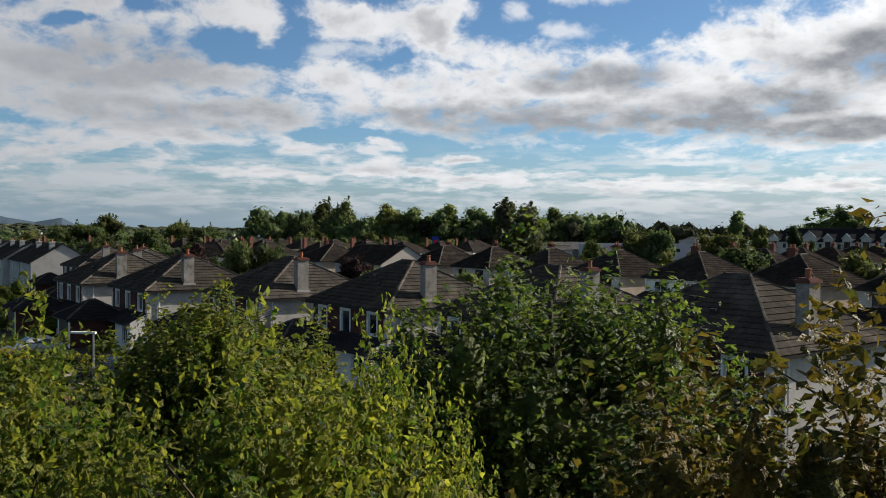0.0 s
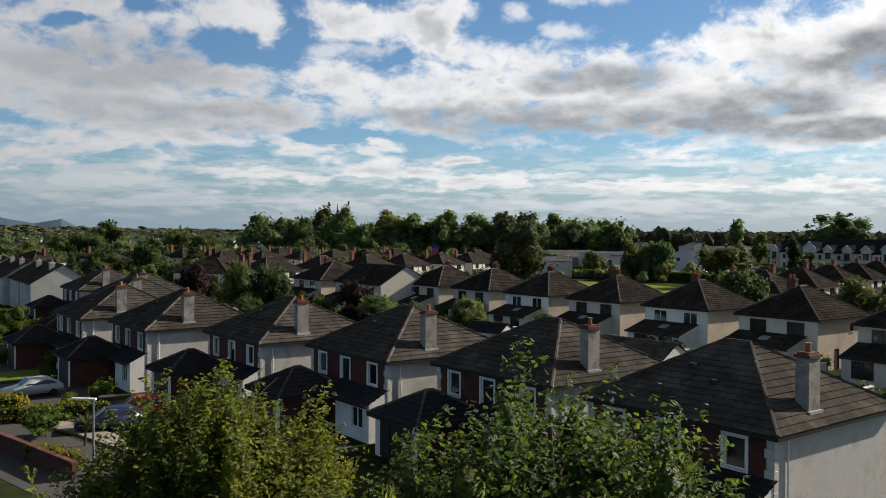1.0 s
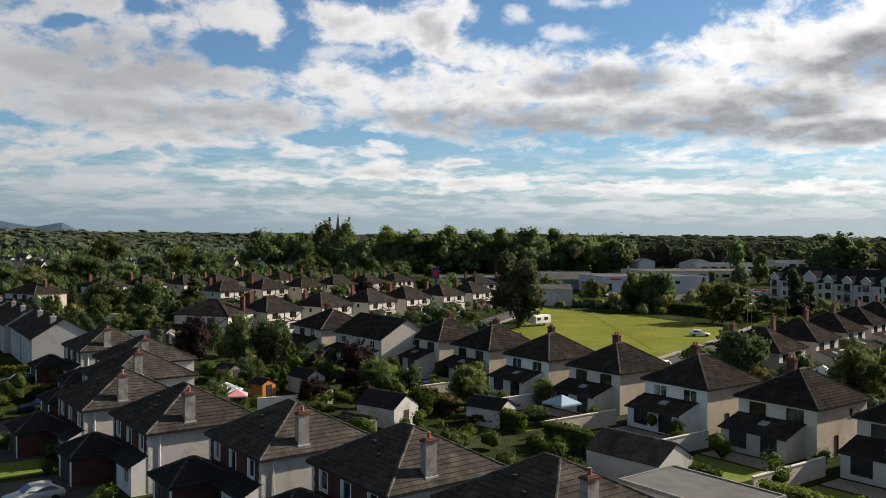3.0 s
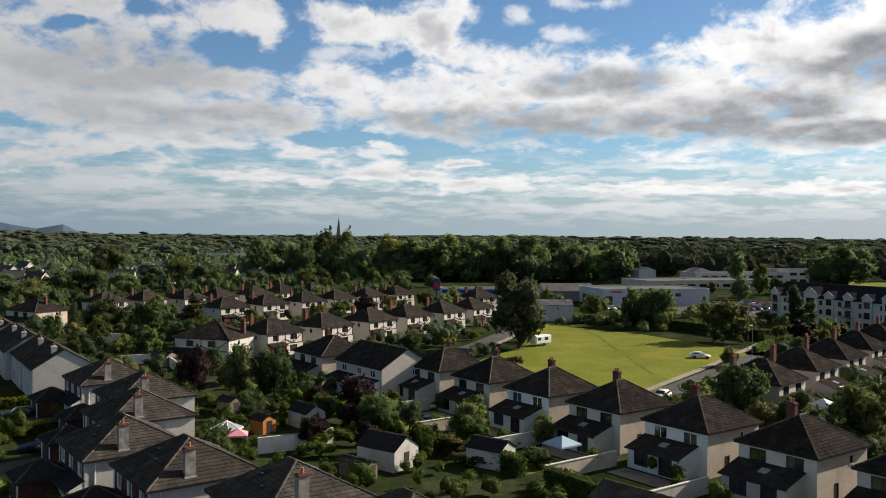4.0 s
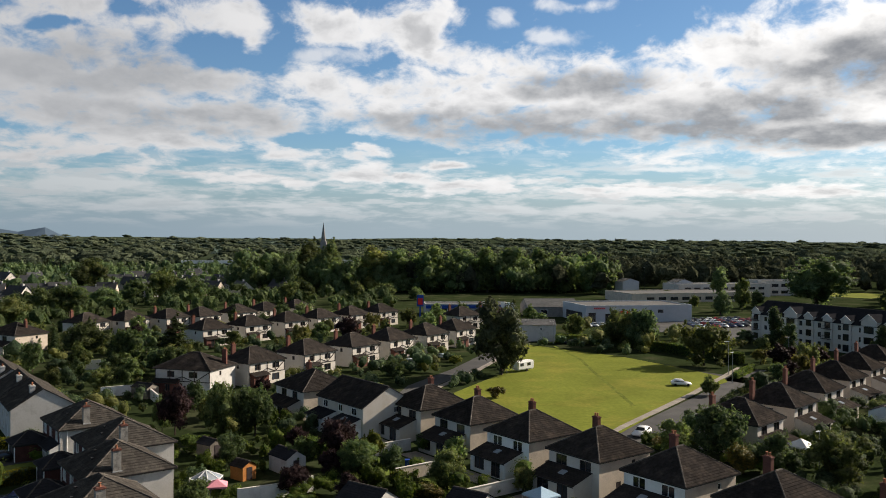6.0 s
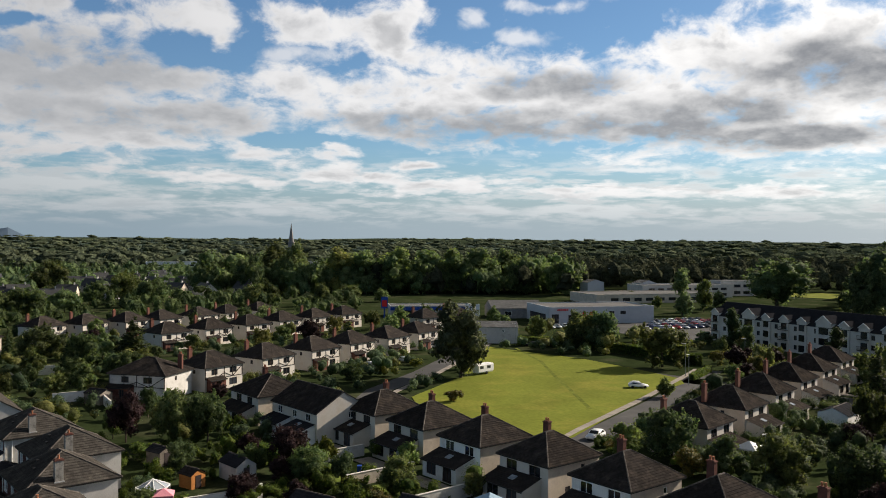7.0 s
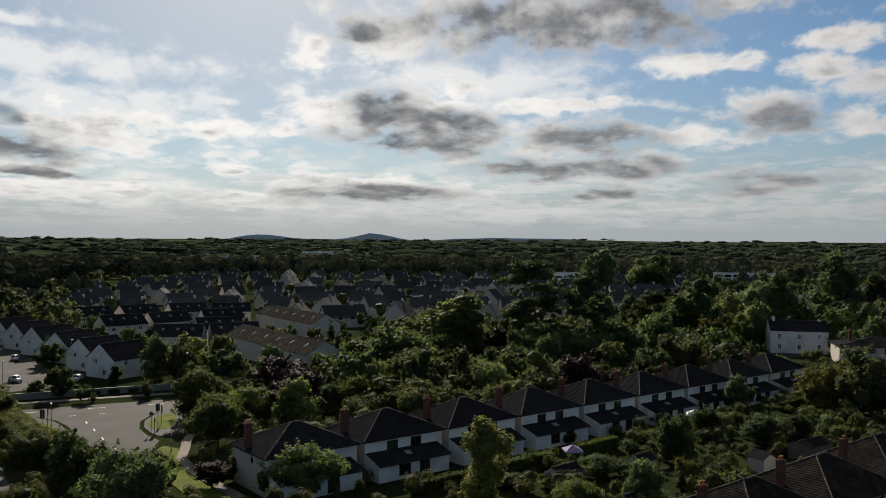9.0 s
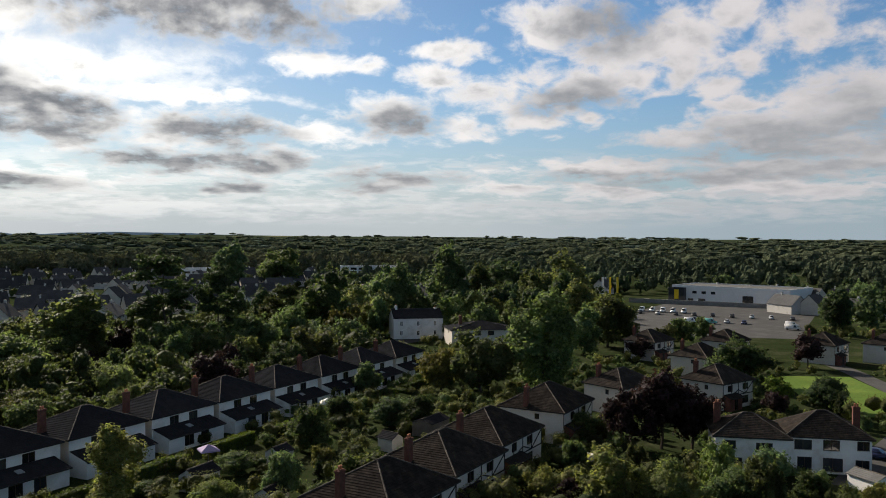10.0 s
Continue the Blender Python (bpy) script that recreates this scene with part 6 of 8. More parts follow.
# corner house with two wings, and timbered neighbours by the lane
WING = dict(hx=4.4, ext=0, roof="tile_brown", wall="render_white", side="render_cream", skylight=False, group="corner house wings")
rear_house(pose(112.2, -64.6, 0, 0, 0, -22), hy=4.9, chimney=(1.5, 4.0), ridge=7.6, label="white rendered wing of a corner house, brown roof", up=[("-x", -3.0, 3.3, 1.7, 1.15), ("-x", 1.6, 3.3, 2.2, 1.0), ("-x", -2.4, 0.7, 2.2, 1.4), ("-x", 2.0, 0.7, 1.8, 1.3)], **WING)
rear_house(pose(110.2, -75.1, 0, 0, 0, -22), hy=5.5, chimney=(0.8, -4.8), ridge=8.0, label="larger white rendered wing of a corner house, dark wide windows", up=[("-x", -3.4, 3.2, 2.3, 1.4), ("-x", 0.3, 3.2, 2.2, 1.5), ("-x", 4.4, 3.4, 1.6, 1.3), ("-x", -3.2, 0.1, 1.9, 2.1), ("-x", 0.5, 0.3, 2.6, 1.9), ("-x", 4.3, 0.8, 1.8, 1.3)], **WING)
LITE[0] = True
first = None
for x, y, a in ((152, -62, -62), (154, -83, -62), (216, -97, -55), (186, -96, -55), (213, -118, -55), (203, -141, -55), (200, -158, -55), (188, -172, -50)):
    m = pose(x, y, 0, 0, 0, a)
    first = timbered_house(m, group="timbered houses by the yard") if first is None else (copy_thing(first, m), first)[1]


# ---- apartment block ----
def apartments():
    deg = math.degrees(math.atan2(-68, 27))  # along the front, away from the first corner
    h = thing("apartment_block", "cream three-storey apartment block with slate roof and gabled dormers", "apartment block", pose(110, 270, 0, 0, 0, deg))
    length, depth, e, r = 72.0, 14.0, 8.4, 12.6
    win = []
    cols = [2.2, 6.2, 9.6, 13.4, 16.8, 20.4, 24.0, 27.4, 31.0, 34.6, 38.2, 41.8, 45.4, 49.0, 52.4, 56.4, 60.2, 64.0, 67.6, 71.4]
    for z in (0.9, 3.7, 6.4):
        for c in cols:
            win.append(("-y", c - length / 2, z, 1.2, 1.4))
    bm = bmesh.new()
    hx, hy = length / 2, depth / 2
    wall_faces(bm, hx, hy, 0, e, win)
    gable_ends(bm, hx, hy, e, r, "x")
    w = part("wall", bm, "render_cream", h, at=pose(hx, hy, 0))
    for f, s, z, ww, q in win:
        b = window_at(h, f, hx, hy, s, z, ww, q, "frame_dark", 2)
        b.matrix_basis = pose(hx, hy, 0)
    gable_roof(h, hx, hy, e, r, "slate", at=pose(hx, hy, 0), gauge=0.5)
    for k, x in enumerate((2.2, 9.0, 16.6, 23.6, 30.5, 37.0, 44.6, 51.4, 57.6, 64.6, 71.0)):
        big = k in (2, 6)
        gw, gh = (2.6, 3.4) if big else (1.7, 2.4)
        bm = bmesh.new()
        top = e + gh
        # gabled wall standing a little proud of the front, its roof running back into the slope
        poly(bm, [(x - gw, -0.25, 0), (x + gw, -0.25, 0), (x + gw, -0.25, top - gw * 0.75), (x, -0.25, top), (x - gw, -0.25, top - gw * 0.75)])
        poly(bm, [(x - gw, 0.02, 0), (x - gw, -0.25, 0), (x - gw, -0.25, top - gw * 0.75), (x - gw, 4.5, top - gw * 0.75)])
        poly(bm, [(x + gw, -0.25, 0), (x + gw, 0.02, 0), (x + gw, 4.5, top - gw * 0.75), (x + gw, -0.25, top - gw * 0.75)])
        d = part("dormer", bm, "render_cream", h)
        bm = bmesh.new()
        back = 5.2
        for sgn in (-1, 1):
            a, b = Vector((x + sgn * (gw + 0.15), -0.5, top - gw * 0.75 - 0.1)), Vector((x, -0.5, top + 0.06))
            poly(bm, [a, b, b + Vector((0, back, 0)), a + Vector((0, back, 0))] if sgn > 0 else [b, a, a + Vector((0, back, 0)), b + Vector((0, back, 0))])
        part("dormer_roof", bm, "slate", d)
        bm = bmesh.new()
        for sgn in (-1, 1):
            beam(bm, (x + sgn * (gw + 0.15), -0.5, top - gw * 0.75 - 0.12), (x, -0.5, top + 0.03), 0.08, 0.2)
        part("bargeboard", bm, "fascia_white", d)
        for z in ((0.5, 3.6, 6.6) if not big else (0.4, 3.4, 6.4)):
            bm = bmesh.new()
            ww = 1.0 if not big else 1.6
            box(bm, x - ww, x + ww, -0.32, -0.27, z, z + 1.9)
            part("glazing", bm, "glass", d)
            if not big and k in (0, 4, 8, 10) and z > 1:
                bm = bmesh.new()
                box(bm, x - 1.5, x + 1.5, -1.3, -0.26, z - 0.25, z - 0.1)
                balcony = part("balcony", bm, "frame_dark", h)
                for j in range(9):
                    bm = bmesh.new()
                    box(bm, x - 1.5 + j * 0.37, x - 1.46 + j * 0.37, -1.3, -1.26, z - 0.1, z + 0.85)
                    part("baluster", bm, "frame_dark", balcony)
                bm = bmesh.new()
                box(bm, x - 1.52, x + 1.52, -1.32, -1.24, z + 0.85, z + 0.92)
                part("handrail", bm, "frame_dark", balcony)
    return h


apartments()


# ---- low buildings ----
def block(name, label, category, at, lx, ly, h, wall, roof="flat_roof", windows=(), parapet=0.35, frame="frame_dark"):
    """A flat-roofed building from its near left corner."""
    b = thing(name, label, category, at)
    hx, hy = lx / 2, ly / 2
    bm = bmesh.new()
    wall_faces(bm, hx, hy, 0, h, windows)
    part("wall", bm, wall, b, at=pose(hx, hy, 0))
    for f, s, z, w, q in windows:
        o = window_at(b, f, hx, hy, s, z, w, q, frame, max(1, round(w / 1.6)))
        o.matrix_basis = pose(hx, hy, 0)
    bm = bmesh.new()
    box(bm, 0.2, lx - 0.2, 0.2, ly - 0.2, h - 0.3, h - 0.06)
    part("roof", bm, roof, b)
    for x0, x1, y0, y1 in ((-0.05, lx + 0.05, -0.05, 0.25), (-0.05, lx + 0.05, ly - 0.25, ly + 0.05), (-0.05, 0.25, 0.25, ly - 0.25), (lx - 0.25, lx + 0.05, 0.25, ly - 0.25)):
        bm = bmesh.new()
        box(bm, x0, x1, y0, y1, h, h + parapet)
        part("parapet", bm, wall, b)
    return b


showroom = block("showroom", "pale grey flat-roofed car showroom with a glass corner", "showroom", pose(66, 322, 0, 0, 0, 10), 45, 26, 6.4, "cladding", windows=[("-y", 4.0, 3.6, 2.4, 1.3), ("-y", 9.0, 3.6, 2.4, 1.3), ("-y", -20.0, 0.3, 3.0, 3.6), ("-y", -12.0, 0.3, 5.0, 3.2), ("-x", 0, 0.3, 18, 3.4)])
bm = bmesh.new()
for x0, x1 in ((14.0, 15.4), (17.0, 18.4)):
    box(bm, x0, x1, -0.25, -0.06, 0.2, 4.6)
part("red_panel", bm, "red_sign", showroom)
bm = bmesh.new()
for k in range(6):
    box(bm, 3.2 + k * 0.8, 3.8 + k * 0.8, -0.2, -0.06, 5.3, 5.9)
part("lettering", bm, "red_sign", showroom, "red brand lettering as plain shapes")
hall = gabled_house(pose(36, 268, 0, 0, 0, -4), 8.2, 6.0, 5.2, 6.6, "render_grey", "flat_roof", "x", "hall", "grey rendered hall with a low-pitched roof", "", [("-y", 3.5, 3.6, 0.8, 0.8)], kind_cat="hall")
store = gabled_house(pose(57, 356, 0, 0, 0, 4), 11, 8, 4.2, 7.2, "stone_grey", "flat_roof", "x", "store", "store with a grey hipped metal roof", "", [("-y", -4, 1, 3, 2)], kind_cat="store")
shop = block("shop", "low shop with blue fascia and white gable signs", "shop", pose(4, 352, 0, 0, 0, 4), 36, 14, 4.6, "render_grey", windows=[("-y", -12, 0.4, 6, 2.6), ("-y", -2, 0.4, 6, 2.6), ("-y", 10, 0.4, 5, 2.6)])
bm = bmesh.new()
box(bm, 0, 36, -0.5, -0.08, 3.0, 4.4)
part("fascia", bm, "blue_sign", shop)
for k in range(3):
    bm = bmesh.new()
    box(bm, 32 + k * 2.2, 33.7 + k * 2.2, -1.2, -0.6, 0.2, 5.6)
    part("sign_panel", bm, "frame_white", shop)
pole = thing("pole_sign", "tall pole sign with a red panel", "sign", pose(1.5, 345, 0))
bm = bmesh.new()
box(bm, -0.3, 0.3, -0.2, 0.2, 0, 4.5)
part("pole", bm, "blue_sign", pole)
bm = bmesh.new()
box(bm, -1.4, 1.4, -0.25, 0.25, 4.4, 9.2)
part("panel", bm, "blue_sign", pole)
bm = bmesh.new()
box(bm, -1.0, 1.0, -0.32, -0.26, 5.2, 7.8)
part("panel_face", bm, "red_sign", pole)

WIN_ROW = [("-y", -24 + 6 * k, 1.0, 4.0, 1.6) for k in range(9)] + [("-y", -24 + 6 * k, 4.4, 4.0, 1.4) for k in range(9)]
school = block("school", "pale two-storey school building with long window bands", "school", pose(150, 470, 0, 0, 0, 12), 60, 18, 7.4, "render_grey", windows=WIN_ROW)
wing = block("school_wing", "lower school wing with white roof edge", "school", pose(112, 428, 0, 0, 0, 14), 74, 30, 4.6, "render_dash", windows=[("-y", -26 + 7 * k, 1.2, 4.5, 1.7) for k in range(8)])
end = block("school_hall", "school block with a broad overhanging flat roof", "school", pose(206, 494, 0, 0, 0, 4), 34, 16, 8.8, "render_grey", windows=[("-y", -12 + 6 * k, 1.2, 4.2, 1.8) for k in range(5)] + [("-y", -12 + 6 * k, 5.2, 4.2, 1.8) for k in range(5)])
for k, x in enumerate((128, 158)):
    lantern = gabled_house(pose(x, 500 - k * 8, 0, 0, 0, 14), 5.5, 5, 8.0, 9.8, "cladding", "flat_roof", "y", "roof_lantern_hall", "school hall with a winged white roof lantern", "", [], kind_cat="school")

bungalow = gabled_house(pose(146.5, 160.5, 0, 0, 0, -58), 8.0, 4.4, 2.7, 4.6, "render_cream", "slate", "x", "bungalow", "long cream bungalow with a dark slate roof", "", [("-y", -5, 0.9, 1.0, 1.1), ("-y", -1.5, 0.9, 1.0, 1.1), ("-y", 2, 0.9, 1.0, 1.1), ("-y", 5.5, 0.9, 1.0, 1.1)])
cottage = gabled_house(pose(200, 224, 0, 0, 0, -20), 9.0, 4.6, 3.6, 6.2, "render_white", "slate", "x", "cottage", "white house with slate roof and front gable", "", [("-y", -5, 1.0, 1.4, 1.3), ("-y", 5, 1.0, 1.4, 1.3)])
bm = bmesh.new()
poly(bm, [(-2.6, -5.4, 0), (2.6, -5.4, 0), (2.6, -5.4, 3.8), (0, -5.4, 6.0), (-2.6, -5.4, 3.8)])
poly(bm, [(-2.6, -4.6, 0), (-2.6, -5.4, 0), (-2.6, -5.4, 3.8), (-2.6, -2.0, 3.8)])
poly(bm, [(2.6, -5.4, 0), (2.6, -4.6, 0), (2.6, -2.0, 3.8), (2.6, -5.4, 3.8)])
part("front_gable", bm, "render_white", cottage)

white_house = gabled_house(pose(272, -41, 0, 0, 0, -88), 8.0, 5.0, 6.6, 9.4, "render_white", "slate", "x", "white_house", "large white house with slate roof and chimneys", "", [("-y", -5.5, 4.2, 0.9, 1.5), ("-y", 0, 4.2, 0.9, 1.5), ("-y", 5.5, 4.2, 0.9, 1.5), ("-y", -5.5, 1.2, 0.9, 1.5), ("-y", 0, 1.2, 0.9, 1.5), ("-y", 5.5, 1.2, 0.9, 1.5)], (6.5, 0))
chimney_at(white_house, -6.5, 0, 7.5, 10.4, 0.7, 1.3, "render_white", 3)
grey_house = rear_house(pose(252, -58, 0, 0, 0, 0), hx=6, hy=10, ext=0, roof="slate", wall="render_cream", side="render_cream", chimney=(1, 6), group="", label="low cream building with a grey slate hipped roof", ridge=7.2)

block("office_building", "white two-storey office building with window bands", "office", pose(640, -40, 0, 0, 0, -94), 44, 18, 10.5, "cladding_white", windows=[("-y", -18 + 6 * k, z, 4.6, 1.8) for k in range(7) for z in (1.5, 5.4, 8.0)][:14])
block("office_building", "low white flat-roofed building beyond the estate", "office", pose(638, 76, 0, 0, 0, -86), 26, 16, 9.0, "cladding_white", windows=[("-y", -9 + 6 * k, z, 4.6, 1.6) for k in range(4) for z in (1.5, 5.4)])
dealer = block("dealership", "long white car dealership with dark roller doors", "dealership", pose(409, -198, 0, 0, 0, -143.7), 61, 30, 8.8, "cladding_white", windows=[("-y", -18, 5.0, 2.4, 1.4), ("-y", -13, 5.0, 2.4, 1.4), ("-y", -8, 5.0, 2.4, 1.4), ("-y", -20, 0.8, 3.0, 1.6), ("-y", -14, 0.8, 4.0, 1.8), ("-y", 10, 0.05, 5.5, 5.0), ("-y", 26, 0.05, 5.0, 4.0)])
bm = bmesh.new()
box(bm, -1.0, 8.0, -2.0, -0.1, 0.0, 8.0)
part("glass_entrance", bm, "glass", dealer)
bm = bmesh.new()
box(bm, 2.4, 4.8, -2.3, -2.05, 2.0, 6.8)
part("yellow_panel", bm, "yellow_sign", dealer)

# ---- the far estate ----
first = None
for k, (x, y) in enumerate(((176, 124), (184, 136), (194, 151), (203, 166), (212, 180), (221, 194))):
    m = pose(x, y, 0, 0, 0, -18)
    first = gabled_house(m, 5.4, 5.2, 4.4, 8.0, "render_white", "slate", "x", "gabled_house", "white rendered house with steep dark slate gable", "gabled houses of the lane", [("-x", -1.6, 3.2, 1.1, 1.2), ("-x", 1.6, 0.8, 1.3, 1.3), ("-y", -2, 3.0, 0.9, 1.0), ("-y", 2, 3.0, 0.9, 1.0)]) if first is None else (copy_thing(first, m), first)[1]
first = None
for x, y, a in ((216, 133, -68), (226, 121, -50), (240, 134, -50), (252, 160, -30), (238, 168, -30), (262, 198, -28), (276, 188, -28), (290, 176, -40), (296, 160, -60), (270, 150, -45)):
    m = pose(x, y, 0, 0, 0, a)
    first = gabled_house(m, 7.0, 4.6, 5.0, 8.2, "render_cream", "slate", "x", "gabled_house", "cream rendered house with dark slate roof and skylights", "slate houses of the far estate", [("-y", -4.4, 3.3, 1.3, 1.2), ("-y", 0.2, 3.3, 1.3, 1.2), ("-y", 4.4, 3.3, 1.3, 1.2), ("-y", -4.0, 0.8, 1.6, 1.4), ("-y", 3.6, 0.8, 1.6, 1.4), ("-x", 0, 3.4, 0.9, 1.2)], lights=3) if first is None else (copy_thing(first, m), first)[1]
LONG = [("-y", -22 + 4.0 * k, z, 1.3, 1.2) for k in range(12) for z in (0.9, 3.4)]
for x, y, a in ((207, 97, 51), (276, 124, 48)):
    gabled_house(pose(x, y, 0, 0, 0, a + 180), 25, 5.2, 5.0, 8.0, "render_cream", "tile_grey", "x", "terrace", "long cream terrace under one grey-brown tiled roof", "long terraces", [("+y", s, z, w, q) for _, s, z, w, q in LONG], lights=6)

rnd = random.Random(12)
first = None
spots = []
# rows of houses across the estate beyond
for d, b0, b1, step in ((330, 66, 80, 3.4), (372, 52, 84, 2.9), (412, 50, 88, 2.7), (455, 50, 90, 2.4), (505, 53, 92, 2.1), (560, 56, 93, 1.9), (620, 58, 93, 1.8), (690, 60, 93, 1.7)):
    b = b0
    while b < b1:
        q, dd = radians(b), d + rnd.uniform(-10, 10)
        spots.append((math.sin(q) * dd, math.cos(q) * dd, -b + rnd.choice((-28, -12, 18, 30, 74)) + rnd.uniform(-6, 6)))
        b += step * rnd.uniform(0.8, 1.3)
# and among the trees to the left, and at the far right
for d, b0, b1, n in ((455, -33, -20, 6), (490, -30, -8, 10), (540, -20, -6, 8), (580, -32, -10, 10), (640, -32, -8, 10), (420, 92, 100, 4), (470, 118, 127, 5), (400, 122, 128, 4), (520, 100, 112, 4), (680, -30, 0, 5)):
    for k in range(n):
        q = radians(b0 + (b1 - b0) * (k + rnd.uniform(0.2, 0.8)) / n)
        dd = d + rnd.uniform(-12, 12)
        spots.append((math.sin(q) * dd, math.cos(q) * dd, rnd.uniform(-60, 60)))
FAR_HOUSES = spots
made = {}
for k, (x, y, a) in enumerate(spots):
    m = pose(x, y, 0, 0, 0, a)
    sort = k % 3
    if sort not in made:
        hx, hy, e, r, wall, lab = ((5.0, 4.4, 4.2, 8.3, "render_dash", "buff rendered house with grey roof in the distance"), (8.0, 4.6, 4.2, 8.2, "render_grey", "grey pair of houses with slate roof in the distance"), (5.4, 4.8, 4.2, 8.8, "render_cream", "cream rendered house with dark roof in the distance"))[sort]
        first = made[sort] = thing("gabled_house", lab, "house", m, "houses of the distant estate")
        w = [("-y", -2.4, 3.0, 1.5, 1.3), ("-y", 2.4, 3.0, 1.5, 1.3)]
        bm = bmesh.new()
        wall_faces(bm, hx, hy, 0, e, w)
        gable_ends(bm, hx, hy, e, r)
        part("wall", bm, wall, first)
        for f, s, z, ww, q in w:
            bm = bmesh.new()
            poly(bm, [on_face(f, hx, hy, s + i * ww / 2, -0.1, z + j * q) for i, j in ((-1, 0), (1, 0), (1, 1), (-1, 1))])
            part("window", bm, "glass", first)
        bm = bmesh.new()
        o = 0.35
        drop = (r - e) * o / hy
        for sg in (-1, 1):
            low, high = (hy + o, e - drop), (0.0, r + 0.08)
            for z0, z1 in ((0.0, 0.0), (-0.14, -0.14)):
                pts = [(-hx - o, sg * low[0], low[1] + z0), (hx + o, sg * low[0], low[1] + z0), (hx + o, 0, high[1] + z1), (-hx - o, 0, high[1] + z1)]
                poly(bm, pts if (sg < 0) == (z0 == 0.0) else pts[::-1])
        bmesh.ops.recalc_face_normals(bm, faces=bm.faces)
        part("roof", bm, "slate_pale", first)
        chimney_at(first, 3.5, 0, r - 1, r + 1.0, 0.6, 0.9, "render_grey", 0)
    else:
        copy_thing(made[sort], m)

# spire, offices and sheds on the skyline
q = radians(-6.2)
spire = thing("church_spire", "slender dark church spire on the skyline", "church", pose(math.sin(q) * 1150, math.cos(q) * 1150, 0))
bm = bmesh.new()
box(bm, -4, 4, -4, 4, 0, 30)
part("tower", bm, "stone_grey", spire)
bm = bmesh.new()
tube(bm, (0, 0, 30), (0, 0, 56), 3.6, 0.1, 8)
part("spire", bm, "stone_grey", spire)
OFFW = [("-y", -9 + 3.6 * k, 1.5 + 3.2 * j, 2.2, 1.7) for k in range(6) for j in range(5)]
q = radians(-4.4)
block("office_block", "pale office block with dark window bands", "office", pose(math.sin(q) * 540 - 8, math.cos(q) * 540, 0, 0, 0, 8), 22, 14, 18.5, "render_white", windows=OFFW)
for b, d, lx, h, lab in ((93.5, 895, 60, 11, "long pale hospital-like block in the distance"), (84.0, 880, 34, 9, "white flat-roofed building in the distance"), (-15.5, 900, 60, 9, "long pale warehouse in the distance"), (58.0, 1250, 70, 9, "pale industrial shed in the distance"), (62.5, 1300, 60, 8, "low white industrial shed in the distance"), (66.0, 1350, 50, 14, "grey plant building in the distance")):
    q = radians(b)
    block("warehouse", lab, "warehouse", pose(math.sin(q) * d, math.cos(q) * d, rolling(math.sin(q) * d, math.cos(q) * d), 0, 0, -b), lx, 20, h, "cladding_white", windows=[("-y", -lx / 2 + 5 + 8 * k, h * 0.55, 5, 1.6) for k in range(int(lx / 8))])

# ---- where houses stand, for planting round them ----
for ob in list(scene.objects):
    c = ob.get("category", "")
    if c in ("house", "bungalow", "cottage"):
        SOLID.append((ob.location.x, ob.location.y, 6.2))
SOLID += [(36, 268, 10), (57, 356, 13), (146, 160, 9), (200, 224, 9), (272, -41, 9), (252, -58, 11), (207, 97, 14), (195, 83, 12), (219, 111, 12), (276, 124, 14), (262, 108, 12), (290, 140, 12), (90, 335, 28), (120, 245, 12), (128, 226, 12), (136, 208, 12)]

# ---- the trees by the launching place ----
tree_kind("maple", "maple", "leafy maple with yellowing upper shoots", "tree", 7.8, 4.2, 0.3, 54000, 0.118, "shoots", "leaf_maple", 0.16, variants=1)
tree_kind("maple_street", "maple", "leafy street maple with pale upright shoots", "tree", 7.8, 4.2, 0.3, 34000, 0.135, "shoots", "leaf_maple", 0.16, variants=1)
tree_kind("maple_dark", "maple", "dense green maple with pale shoots", "tree", 9.5, 4.4, 0.5, 50000, 0.128, "shoots", "leaf_maple_dark", 0.18, variants=1)
tree_kind("maple_gold", "maple", "maple with brown and yellow autumn leaves", "tree", 9.6, 3.0, 1.0, 46000, 0.095, "shoots", "leaf_autumn", 0.15, variants=1)
tree("maple_street", -10.2, 33.0, 7.9, 11.6)
tree("maple_dark", 1.2, 20.8, 10.1, 12.0)
tree("maple_gold", 2.3, 7.5, 10.3, 7.6)
tree("maple", -8.8, 13.0, 8.5, 8.0)
tree("maple", -4.1, 11.4, 8.4, 7.4)

tree("tall", 19.4, 196.0, 19.8, 14.6, "large olive green tree standing on the green", mat="leaf_olive")


# ---- vehicles ----
CARS = {}


